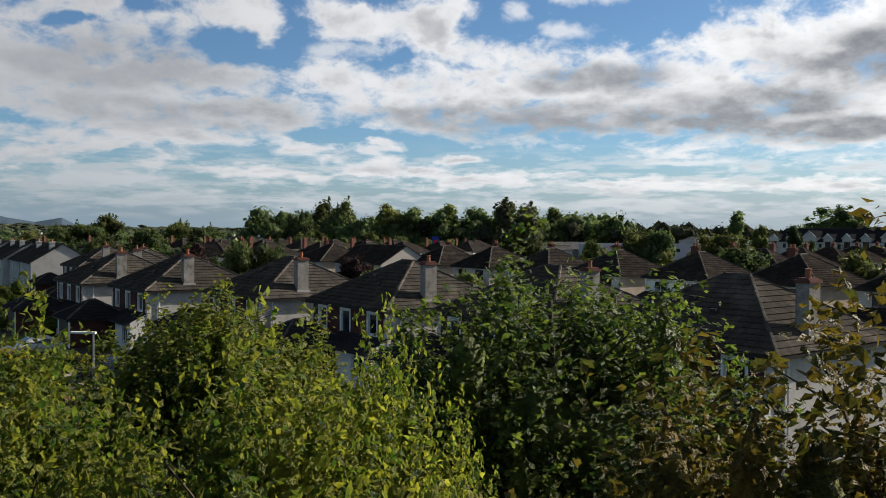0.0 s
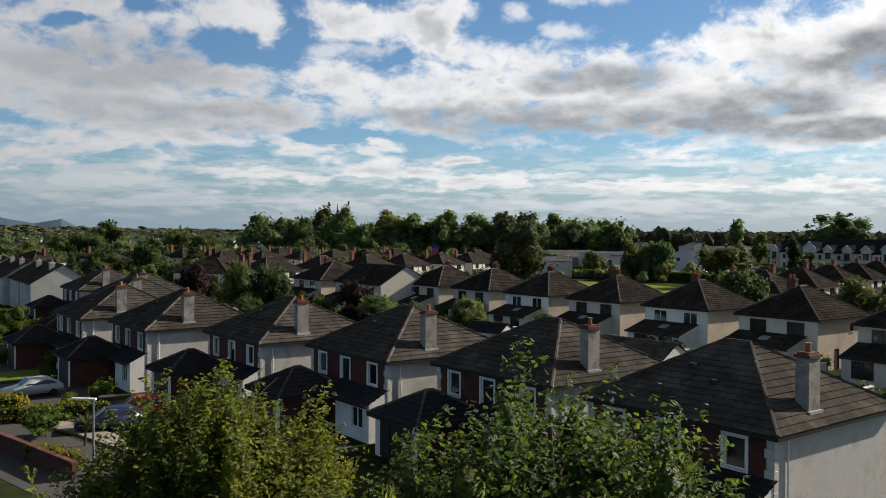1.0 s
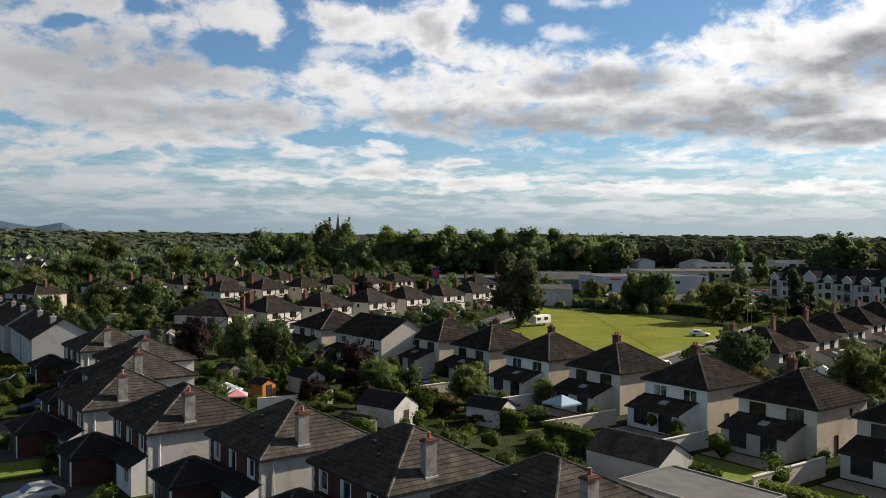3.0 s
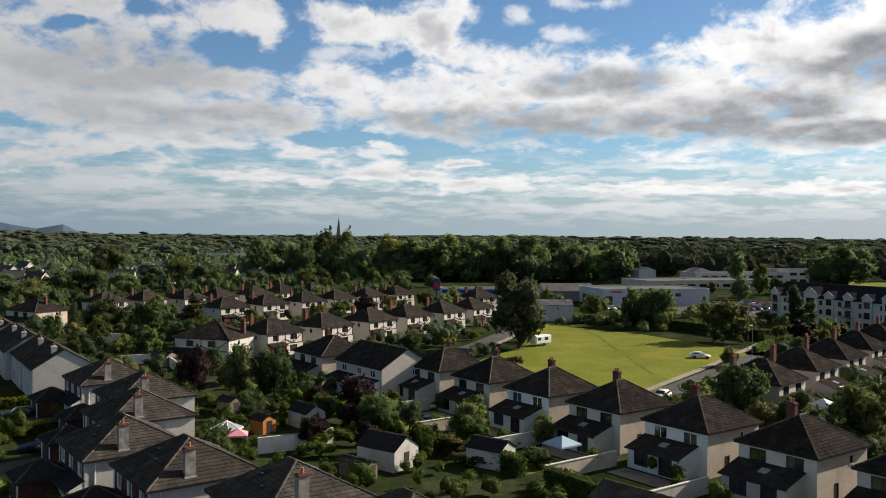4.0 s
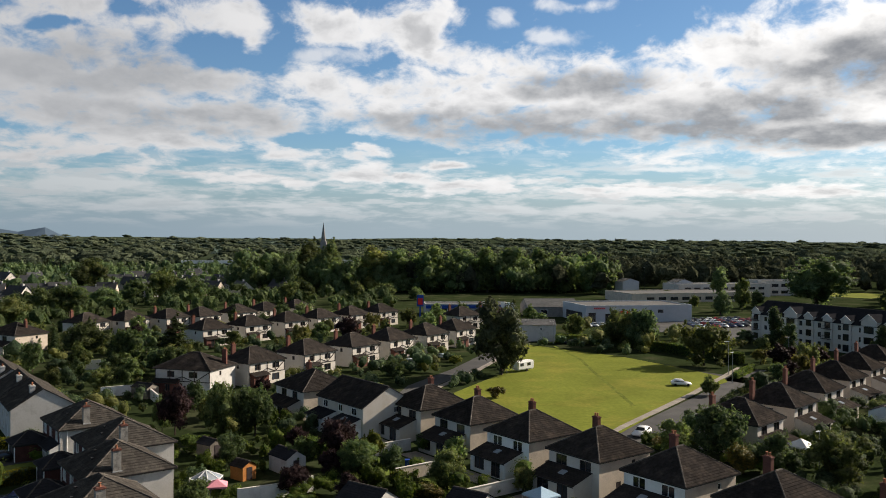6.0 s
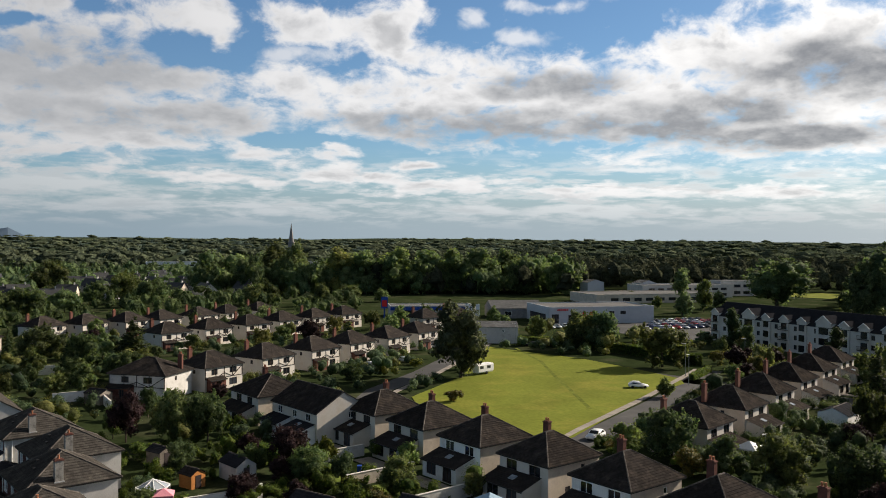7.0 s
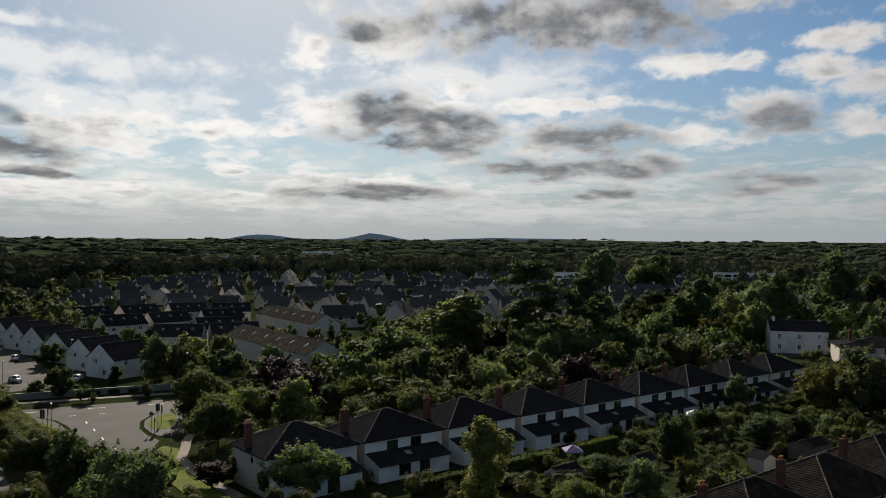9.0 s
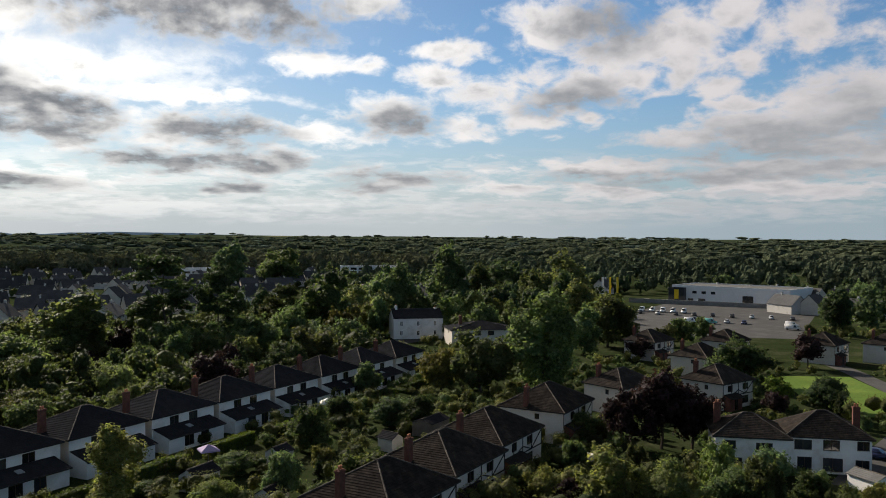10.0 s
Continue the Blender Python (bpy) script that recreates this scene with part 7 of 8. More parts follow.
def car(colour, x, y, turn, label="", van=False):
    """A hatchback, or a van: body with a cabin, glass, wheels with rims, lamps."""
    key = (colour, van)
    m = pose(x, y, 0.03, 0, 0, turn)
    if key in CARS:
        c = copy_thing(CARS[key], m)
        c["label"] = label or c["label"]
        return c
    c = thing("van" if van else "car", label or "%s %s parked on asphalt" % (colour, "panel van" if van else "hatchback car"), "van" if van else "car", m, "parked cars")
    L, W, H = (5.2, 1.95, 2.1) if van else (4.35, 1.78, 1.5)
    prof = [(-L / 2, 0.35), (-L / 2, 0.95), (-L / 2 + 0.9, 1.1), (-L / 2 + 1.7, H), (L / 2 - 0.25, H), (L / 2, 1.0), (L / 2, 0.35)] if van else [(-L / 2, 0.32), (-L / 2 + 0.02, 0.72), (-L / 2 + 1.15, 0.92), (-L / 2 + 1.95, H - 0.02), (L / 2 - 1.0, H), (L / 2 - 0.12, 0.98), (L / 2, 0.85), (L / 2, 0.32)]
    bm = bmesh.new()
    sides = []
    for s in (-1, 1):
        sides.append([bm.verts.new((px, s * W / 2 * (1.0 if pz < 1.0 else 0.84), pz)) for px, pz in prof])
    n = len(prof)
    for k in range(n):
        q = (k + 1) % n
        bm.faces.new((sides[0][k], sides[0][q], sides[1][q], sides[1][k]))
    bm.faces.new(sides[0][::-1])
    bm.faces.new(sides[1])
    bmesh.ops.recalc_face_normals(bm, faces=bm.faces)
    bmesh.ops.bevel(bm, geom=bm.edges[:], offset=0.08, segments=2, affect="EDGES")
    for f in bm.faces:
        f.smooth = True
    part("body", bm, "car_" + colour, c)
    # glass
    i = 2
    a, b = prof[i], prof[i + 1]
    for (p, q), name in (((prof[i], prof[i + 1]), "windscreen"), ((prof[i + 2], prof[i + 3]), "rear_window")):
        bm = bmesh.new()
        d = Vector((q[1] - p[1], 0, -(q[0] - p[0]))).normalized()
        if d.z < 0:
            d = -d
        pts = []
        for t, s in ((0.12, -1), (0.12, 1), (0.9, 1), (0.9, -1)):
            z = p[1] + (q[1] - p[1]) * t
            pts.append(Vector((p[0] + (q[0] - p[0]) * t, s * W / 2 * (0.86 if z < 1.05 else 0.76), z)) + d * 0.02)
        poly(bm, pts)
        part(name, bm, "glass", c)
    for s in (-1, 1):
        bm = bmesh.new()
        x0, x1 = -L / 2 + (1.25 if van else 1.5), L / 2 - (3.0 if van else 0.75)
        pts = [(x0, s * (W / 2 * 0.985), 1.02), (x1 + 0.25, s * (W / 2 * 0.985), 1.02), (x1 - 0.25, s * (W / 2 * 0.86), H - 0.12), (x0 + 0.55, s * (W / 2 * 0.86), H - 0.12)]
        poly(bm, pts)
        part("side_window", bm, "glass", c)
    for wx in (-L / 2 + 0.8, L / 2 - 0.8):
        for s in (-1, 1):
            bm = bmesh.new()
            tube(bm, (wx, s * (W / 2 - 0.2), 0.31), (wx, s * (W / 2 + 0.01), 0.31), 0.31, 0.31, 14)
            part("wheel", bm, "tyre", c)
    CARS[key] = c
    return c


car("silver", -33.2, 66.0, 38)
car("navy", -48.8, 100.5, 10)
car("black", -60.2, 118.9, 28)
car("red", -22.4, 58.6, 24)
car("navy", -22.9, 54.9, 22)
car("white", 57.7, 181.0, 172, "white car parked on the edge of the green")
car("white", 36.0, 134.2, 52)
car("silver", -2.0, 212.4, 140)
car("white", 7.1, 222.0, 140)
car("white", -10.4, 205.0, 140)
car("black", 47.0, 255.5, 10)
car("blue", 114.2, 104.9, 50, "light blue car parked in the side street")
car("navy", 113.8, 117.6, 50)
car("silver", 165.5, 127.6, 20)
car("black", 91.0, 96.4, 60)
car("white", 175.3, 203.6, 20)
car("silver", 179.6, 204.0, 20)
car("silver", 188.5, 165.0, 40)
car("black", 221.0, 204.6, 30)
car("navy", 112.2, -85.8, 40)
car("yellow", 104.6, -27.6, -40)
car("black", 90.4, 99.2, 60)
car("silver", 160.5, 140.0, 60)
lot = random.Random(8)
for k in range(34):
    car(lot.choice(("silver", "white", "black", "navy", "red", "silver", "black")), 98 + (k % 9) * 3.3 + (k // 9) * 4.5, 300 + (k % 9) * 1.2 + (k // 9) * 9.5, 100 + lot.uniform(-3, 3))
for k in range(14):
    car(lot.choice(("silver", "white", "black", "red")), 128 + (k % 7) * 2.9, 286 + (k // 7) * 8 + (k % 7) * 1.5, 100)
for k in range(8):
    car(lot.choice(("red", "silver", "white")), 58 + k * 2.8, 304 + k * 1.4, 100)
for k in range(9):
    car(lot.choice(("silver", "navy", "black", "black")), 346 - k * 4.6 + lot.uniform(-0.5, 0.5), -152 - k * 6.2, -30 + lot.uniform(-4, 4))
for k in range(4):
    car(lot.choice(("silver", "black", "navy")), 312 - k * 5.0, -160 - k * 4.4, -38, van=False)
for k in range(5):
    car("white", 357 - k * 3.0, -158 - k * 3.6, -35, van=True)
car("teal", 300.5, -160.8, 60, "pale green van in the yard", van=True)
car("white", 305, -155, 60, van=True)
car("white", 284, -185, 60, van=True)
car("white", 276, -180, 60, van=True)
car("blue", 255, -197, 60)

# caravan on the edge of the green
cv = thing("caravan", "white touring caravan parked under the big tree", "caravan", pose(25.4, 201.5, 0.1, 0, 0, 40))
bm = bmesh.new()
box(bm, -2.9, 2.9, -1.1, 1.1, 0.45, 2.55)
bmesh.ops.bevel(bm, geom=bm.edges[:], offset=0.25, segments=3, affect="EDGES")
part("body", bm, "cloth_white", cv)
for x in (-1.6, 0.9):
    bm = bmesh.new()
    box(bm, x - 0.6, x + 0.6, -1.13, -1.095, 1.4, 2.1)
    part("window", bm, "glass", cv)
for s in (-1, 1):
    bm = bmesh.new()
    tube(bm, (0.2, s * 0.95, 0.33), (0.2, s * 1.12, 0.33), 0.33, 0.33, 12)
    part("wheel", bm, "tyre", cv)


# ---- sheds, walls, small things in the gardens ----
def shed(x, y, turn, lx, ly, e, r, wall="render_grey", roof="slate", label="grey rendered garden shed with a dark gabled roof", door=True):
    h = thing("shed", label, "shed", pose(x, y, 0, 0, 0, turn), "garden sheds")
    bm = bmesh.new()
    wall_faces(bm, lx / 2, ly / 2, 0, e, [])
    gable_ends(bm, lx / 2, ly / 2, e, r)
    part("wall", bm, wall, h)
    gable_roof(h, lx / 2, ly / 2, e, r, roof, 0.2, 0.34, plain=True)
    if door:
        bm = bmesh.new()
        box(bm, lx / 2 - 0.02, lx / 2 + 0.04, -0.45, 0.45, 0.05, min(1.95, e - 0.1))
        part("door", bm, "door_dark", h)
    SOLID.append((x, y, max(lx, ly) / 2))
    SOLID.append((x - 0.3, y - 3.2, 1.6))
    return h


shed(-23.9, 110.6, -40, 2.6, 2.2, 1.8, 2.5, "wood_orange", "tile_brown", "bright orange wooden garden shed")
shed(-18.6, 114.0, -50, 4.6, 3.0, 2.2, 3.2)
shed(-6.6, 94.6, -38, 5.6, 4.2, 2.3, 3.7)
shed(5.2, 94.6, -38, 4.6, 3.2, 2.1, 3.1)
shed(16.6, 72.7, -50, 7.6, 5.0, 2.4, 3.9, "render_grey", "tile_grey", "grey rendered garage with a tiled gabled roof")
shed(-9.6, 90.2, -38, 4.2, 1.6, 1.6, 2.0, "wood_grey", "slate", "low dark lean-to shed by the garden wall")
shed(79.0, 119.0, 40, 5.0, 3.6, 2.2, 3.4)
shed(81.5, 141.0, 42, 7.0, 5.0, 2.8, 3.9, "render_white", "slate", "white garden room with a dark roof")
shed(113.5, 11.5, -35, 4.6, 2.8, 2.0, 2.9)
shed(123.0, 1.5, -35, 3.2, 2.6, 2.0, 2.8)
shed(103.4, 2.2, -35, 3.4, 2.6, 2.0, 2.9)
shed(128.6, -15.0, 40, 3.0, 2.4, 2.0, 2.8)
shed(138.6, -23.0, -40, 6.0, 3.6, 2.2, 2.9, "wood_grey", "slate", "dark garden shed under the trees")
shed(98.0, -73.6, 10, 4.6, 3.0, 1.9, 2.6, "cloth_white", "flat_roof", "pale metal garden shed")
shed(-31, 122, -40, 3.2, 2.4, 2.0, 2.7, "wood_grey", "slate", "grey wooden garden shed")
shed(-55, 168, -30, 4.4, 3.0, 2.1, 2.9, "wood_grey", "slate", "grey wooden garden shed")
shed(88.0, 118.5, 42, 3.4, 2.6, 2.0, 2.8)
shed(93.0, 132.0, 42, 3.4, 2.6, 2.0, 2.8, "wood_grey", "slate", "grey wooden garden shed")


def garden_wall(points, height, mat, label, thick=0.22, coping="quoin"):
    """A boundary wall with a coping, along a line."""
    w = thing("garden_wall", label, "wall", pose(points[0][0], points[0][1], 0), "garden walls")
    o = Vector((*points[0], 0))
    for k in range(len(points) - 1):
        a, b = Vector((*points[k], 0)) - o, Vector((*points[k + 1], 0)) - o
        bm = bmesh.new()
        beam(bm, a + Vector((0, 0, height / 2)), b + Vector((0, 0, height / 2)), thick, height)
        part("wall", bm, mat, w)
        bm = bmesh.new()
        beam(bm, a + Vector((0, 0, height + 0.03)), b + Vector((0, 0, height + 0.03)), thick + 0.1, 0.08)
        part("coping", bm, coping, w)
    return w


garden_wall([(-22.3, 99.2), (-18.2, 101.2), (-14.0, 104.8)], 1.9, "render_white", "white rendered garden wall")
garden_wall([(-63.8, 168.1), (-56.4, 172.0), (-50, 160)], 1.9, "render_white", "long white garden wall")
garden_wall([(-87.6, 201.2), (-77.1, 204.2)], 2.2, "render_white", "white wall beside a low outbuilding")
garden_wall([(21.5, 57.2), (24.4, 53.6), (28.9, 57.0)], 2.6, "stone_grey", "grey concrete block wall, unfinished at the top")
garden_wall([(-20.5, 43.6), (-26.0, 48.6), (-30.0, 52.0)], 0.9, "brick_dark", "low red brick garden wall with piers", coping="brick_red")
garden_wall([(140, 127), (152, 113), (163, 100), (175, 88)], 1.3, "stone_grey", "low grey wall along the main road")
garden_wall([(409, -174), (380, -207), (351, -241)], 2.2, "stone_grey", "grey wall behind the dealer's yard")
garden_wall([(124, -40), (118, -43.5), (113, -39)], 0.9, "render_cream", "low pale garden wall")
# walls between the gardens of the second row
for k in range(-4, 6):
    cx, cy = 35.2 - 7.1 * k + 1.8, 78.1 + 10.3 * k - 2.0
    p = along((cx, cy), 35, -4, 0)
    q = along((cx, cy), 35, -15, 0)
    garden_wall([p, q], 1.7, "render_grey" if k % 2 else "render_dash", "rendered wall between two back gardens")

# flat-roofed extension behind the nearest house
ext = thing("flat_extension", "grey flat-roofed extension behind a house", "extension", pose(15.2, 57.4, 0, 0, 0, 36))
bm = bmesh.new()
box(bm, 0.8, 7.0, -4.0, 5.4, 0, 2.85)
part("wall", bm, "render_grey", ext)
bm = bmesh.new()
box(bm, 0.65, 7.15, -4.15, 5.55, 2.85, 3.0)
part("roof", bm, "flat_roof", ext)
for x0, x1, y0, y1 in ((0.6, 7.2, -4.2, -4.05), (0.6, 7.2, 5.45, 5.6), (0.6, 0.75, -4.05, 5.45), (7.05, 7.2, -4.05, 5.45)):
    bm = bmesh.new()
    box(bm, x0, x1, y0, y1, 2.8, 3.1)
    part("roof_edge", bm, "stone_grey", ext)


def conservatory(x, y, turn):
    c = thing("conservatory", "white-framed glass conservatory behind a house", "conservatory", pose(x, y, 0, 0, 0, turn))
    n, r = 8, 2.0
    ring = [Vector((math.cos(k * math.tau / n) * r, math.sin(k * math.tau / n) * r, 0)) for k in range(n)]
    for k in range(n):
        a, b = ring[k], ring[(k + 1) % n]
        bm = bmesh.new()
        beam(bm, a, a + Vector((0, 0, 2.2)), 0.1, 0.1)
        beam(bm, a + Vector((0, 0, 2.2)), b + Vector((0, 0, 2.2)), 0.12, 0.12)
        beam(bm, a + Vector((0, 0, 2.2)), Vector((0, 0, 3.1)), 0.09, 0.09)
        part("frame", bm, "frame_white", c)
        bm = bmesh.new()
        poly(bm, [a + Vector((0, 0, 2.2)), b + Vector((0, 0, 2.2)), Vector((0, 0, 3.08))])
        part("roof_pane", bm, "glass_roof", c)
        bm = bmesh.new()
        poly(bm, [a * 0.99, b * 0.99, b * 0.99 + Vector((0, 0, 2.2)), a * 0.99 + Vector((0, 0, 2.2))])
        part("pane", bm, "glass", c)
    return c


conservatory(-27.0, 103.4, 20)


def canopy(x, y, size, h, mat, label, name="gazebo", turn=35, posts=True):
    g = thing(name, label, "gazebo" if posts else "parasol", pose(x, y, 0, 0, 0, turn))
    s = size / 2
    bm = bmesh.new()
    v = [bm.verts.new(p) for p in ((-s, -s, h), (s, -s, h), (s, s, h), (-s, s, h), (0, 0, h + size * 0.28))]
    u = [bm.verts.new((p[0], p[1], h - 0.2)) for p in ((-s, -s), (s, -s), (s, s), (-s, s))]
    for k in range(4):
        q = (k + 1) % 4
        bm.faces.new((v[k], v[q], v[4]))
        bm.faces.new((u[k], u[q], v[q], v[k]))
    part("canopy", bm, mat, g)
    for px, py in (((-s, -s), (s, -s), (s, s), (-s, s)) if posts else ((0, 0),)):
        bm = bmesh.new()
        tube(bm, (px * 0.97, py * 0.97, 0), (px * 0.97, py * 0.97, h), 0.04, 0.04, 6)
        part("post", bm, "steel", g)
    return g


canopy(13.5, 95.6, 3.2, 2.3, "cloth_blue", "pale blue garden gazebo")
canopy(-25.0, 100.6, 2.4, 2.1, "cloth_pink", "faded pink open garden parasol", "parasol", 10, False)
canopy(124.6, 11.4, 2.6, 2.2, "cloth_violet", "violet garden parasol on a patio", "parasol", 20, False)
canopy(155.5, -7.0, 3.0, 2.3, "cloth_white", "striped white garden parasol", "parasol", 0, False)
canopy(55.0, 118.6, 3.4, 2.3, "cloth_white", "white garden marquee on a lawn", "gazebo", 42)

bn = thing("wheelie_bin", "blue wheelie bin in a back yard", "bin", pose(-2.2, 115.8, 0))
bm = bmesh.new()
box(bm, -0.3, 0.3, -0.35, 0.35, 0.0, 1.0)
part("bin", bm, "blue_sign", bn)
bm = bmesh.new()
box(bm, -0.33, 0.33, -0.38, 0.38, 1.0, 1.07)
part("lid", bm, "blue_sign", bn)


# ---- street furniture ----
def street_lamp(x, y, h, turn, mat="steel", label="grey steel street lamp"):
    p = thing("street_lamp", label, "street lamp", pose(x, y, 0, 0, 0, turn), "street lamps")
    bm = bmesh.new()
    tube(bm, (0, 0, 0), (0, 0, 1.2), 0.09, 0.085, 10)
    tube(bm, (0, 0, 1.2), (0, 0, h), 0.065, 0.045, 10)
    part("pole", bm, mat, p)
    bm = bmesh.new()
    beam(bm, (-1.05, 0, h + 0.02), (0.12, 0, h), 0.22, 0.09)
    part("head", bm, "fascia_white", p)
    return p


street_lamp(-18.2, 40.3, 4.9, 0)
for x, y, h, a in ((52.0, 107.0, 7.0, 40), (95.5, 86.2, 7, 130), (70.5, 184.5, 7, 40), (95.0, 210.0, 7.5, 0), (163.0, 98.0, 8, 50), (121.0, 119.5, 7, 130), (42.0, 256.0, 7, 0), (148, 132, 7, 60), (183, 143, 7, 60), (74, 196, 8, 0), (205, 520, 15, 0), (222, 540, 15, 0), (244, 520, 15, 0), (262, 548, 15, 0), (150, 540, 15, 0)):
    street_lamp(x, y, h, a, "pole_dark" if h > 10 else "steel", "tall floodlight mast by the playing field" if h > 10 else "grey steel street lamp")


def road_sign(x, y, h, kind="back"):
    p = thing("road_sign", "grey road sign on a post at the junction", "sign", pose(x, y, 0, 0, 0, 50), "road signs")
    bm = bmesh.new()
    tube(bm, (0, 0, 0), (0, 0, h), 0.045, 0.045, 8)
    part("post", bm, "pole_dark", p)
    bm = bmesh.new()
    if kind == "diamond":
        v = [(0, -0.06, h - 0.6), (0.45, -0.06, h - 0.1), (0, -0.06, h + 0.4), (-0.45, -0.06, h - 0.1)]
        w = [(a, b + 0.03, c) for a, b, c in v]
        vv = [bm.verts.new(q) for q in v + w]
        for f in ((0, 1, 2, 3), (7, 6, 5, 4), (0, 4, 5, 1), (1, 5, 6, 2), (2, 6, 7, 3), (3, 7, 4, 0)):
            bm.faces.new([vv[i] for i in f])
    else:
        box(bm, -0.35, 0.35, -0.08, -0.05, h - 1.3, h)
    part("plate", bm, "pole_dark", p)
    return p


road_sign(124.6, 101.4, 3.4)
road_sign(131.4, 83.6, 3.4)
road_sign(124.8, 80.6, 2.4, "diamond")
bl = thing("beacon_post", "black and white banded beacon post at the crossing", "post", pose(115, 71.2, 0))
for k in range(6):
    bm = bmesh.new()
    tube(bm, (0, 0, k * 0.5), (0, 0, k * 0.5 + 0.5), 0.07, 0.07, 10)
    part("band", bm, "paint_white" if k % 2 else "pole_dark", bl)

for k, (x, y) in enumerate(((393.3, -152.8), (393.0, -156.5), (392.6, -160.2))):
    f = thing("flag", "tall narrow advertising flag on a pole", "flag", pose(x, y, 0, 0, 0, -70), "dealer flags")
    bm = bmesh.new()
    tube(bm, (0, 0, 0), (0, 0, 14), 0.09, 0.05, 8)
    part("pole", bm, "steel", f)
    bm = bmesh.new()
    for j in range(10):
        z0, z1 = 5.0 + j * 0.88, 5.0 + (j + 1) * 0.88
        o0, o1 = 0.12 * math.sin(j * 0.9), 0.12 * math.sin((j + 1) * 0.9)
        poly(bm, [(0.08, 0, z0), (1.6, o0, z0), (1.6, o1, z1), (0.08, 0, z1)])
    part("cloth", bm, "yellow_sign" if k else "cloth_white", f)

# white lines at the junction
for x, y, a, l in ((140.5, 103.6, -53, 3.0), (147, 95, -53, 3.0), (134, 112, -53, 3.0), (129, 97, 40, 2.0), (124.5, 92, 42, 2.0), (119.5, 86.6, 44, 2.0), (114, 80, 46, 2.0), (108, 74, 46, 2.0), (133.2, 103.2, -53, 1.2), (136.2, 99.2, -53, 1.2)):
    bm = bmesh.new()
    box(bm, -l / 2, l / 2, -0.12, 0.12, 0.0, 0.006)
    one("road_marking", bm, "paint_white", "white painted road marking", "road marking", pose(x, y, 0.03, 0, 0, a), "road markings", "structure")

# ---- hedges ----
for row in (
    (-56.0, 105.0, -50.2, 111.2, 1.6, 1.3, "hedge_gold"), (-31.2, 56.6, -24.6, 59.2, 1.0, 0.8, "hedge_gold"), (-66, 125, -61, 127, 1.5, 1.2, "hedge_gold"),
    (-24.6, 47.6, -20.9, 45.0, 0.9, 0.8, "hedge_gold"), (-35.6, 62.6, -31.2, 60.4, 1.0, 0.9, "hedge_gold"),
):
    hedge(*row, label="clipped golden-green privet hedge")
for row in (
    (43.3, 258.5, 58.4, 254.5, 2.6, 2.0), (58.4, 254.5, 72, 236, 2.8, 2.4), (72, 236, 84, 213, 2.8, 2.4), (82.5, 202.5, 73.5, 190.5, 1.6, 1.2),
    (102.9, 111.8, 106.8, 107.9, 1.5, 1.6), (94.3, 102.3, 98.2, 98.3, 1.5, 1.6), (110, 120, 114, 116, 1.5, 1.6),
    (136.5, 122.5, 122, 107.5, 2.6, 2.6), (122, 107.5, 111.5, 95.5, 2.8, 3.0), (111.5, 95.5, 102.5, 83.5, 3.0, 3.2),
):
    hedge(*row[:6], label="thick dark green hedge", leaf=0.26, per_m2=34)
for k in range(7):
    x, y = 142.5 + k * 2.3, 126.0 - k * 3.0
    hedge(x, y, x + 1.4, y - 1.8, 1.0, 1.3, label="small clipped box hedge by the main road", leaf=0.2)
rh = random.Random(21)
for k in range(-4, 6):
    p = along((35.2 - 7.1 * k, 78.1 + 10.3 * k), 35, -15.6, 0)
    q = along((35.2 - 7.1 * k, 78.1 + 10.3 * k), 35, -15.6, 8.4)
    hedge(p[0], p[1], q[0], q[1], rh.uniform(1.6, 2.3), 1.2, label="green hedge at the end of a back garden", leaf=0.24, per_m2=34)
for k in range(0, 7):
    p = along((110 + 11.7 * k, 37.3 - 8.86 * k), -37, 0, -9.5)
    q = along((110 + 11.7 * k, 37.3 - 8.86 * k), -37, 10.5, -9.5)
    hedge(p[0], p[1], q[0], q[1], rh.uniform(1.6, 2.2), 1.1, label="green hedge at the end of a back garden", leaf=0.24, per_m2=34)


def cordyline(x, y, height, label):
    """A clump of long narrow leaves on a short stem."""
    r = random.Random(3)
    c = thing("cordyline", label, "plant", pose(x, y, 0))
    bm = bmesh.new()
    tube(bm, (0, 0, -0.05), (0.05, 0, height * 0.4), 0.09, 0.07, 7)
    part("stem", bm, "bark", c)
    bm = bmesh.new()
    for k in range(70):
        a, lean = r.uniform(0, 6.28), r.uniform(0.15, 1.25)
        d, up = Vector((math.cos(a), math.sin(a), 0)), Vector((0, 0, 1))
        side = Vector((-math.sin(a), math.cos(a), 0)) * 0.035
        p = Vector((0.05, 0, height * 0.4))
        reach = height * r.uniform(0.5, 0.7)
        pts = [p + (d * math.sin(lean * t) + up * math.cos(lean * t)) * reach * t for t in (0.05, 0.45, 0.8, 1.0)]
        for i in range(3):
            w0, w1 = (1.0, 1.3, 0.9, 0.1)[i], (1.0, 1.3, 0.9, 0.1)[i + 1]
            poly(bm, [pts[i] - side * w0, pts[i] + side * w0, pts[i + 1] + side * w1, pts[i + 1] - side * w1])
    part("leaves", bm, "leaf_grey", c)
    return c


cordyline(-22.8, 50.6, 2.0, "spiky green cordyline in a front garden")
tree("shrub", -26.2, 52.9, 2.3, 3.2, "large rounded clipped green bush by a wall")
tree("shrub", -17.6, 56.6, 1.6, 2.6, "low rounded bush beside a red car")


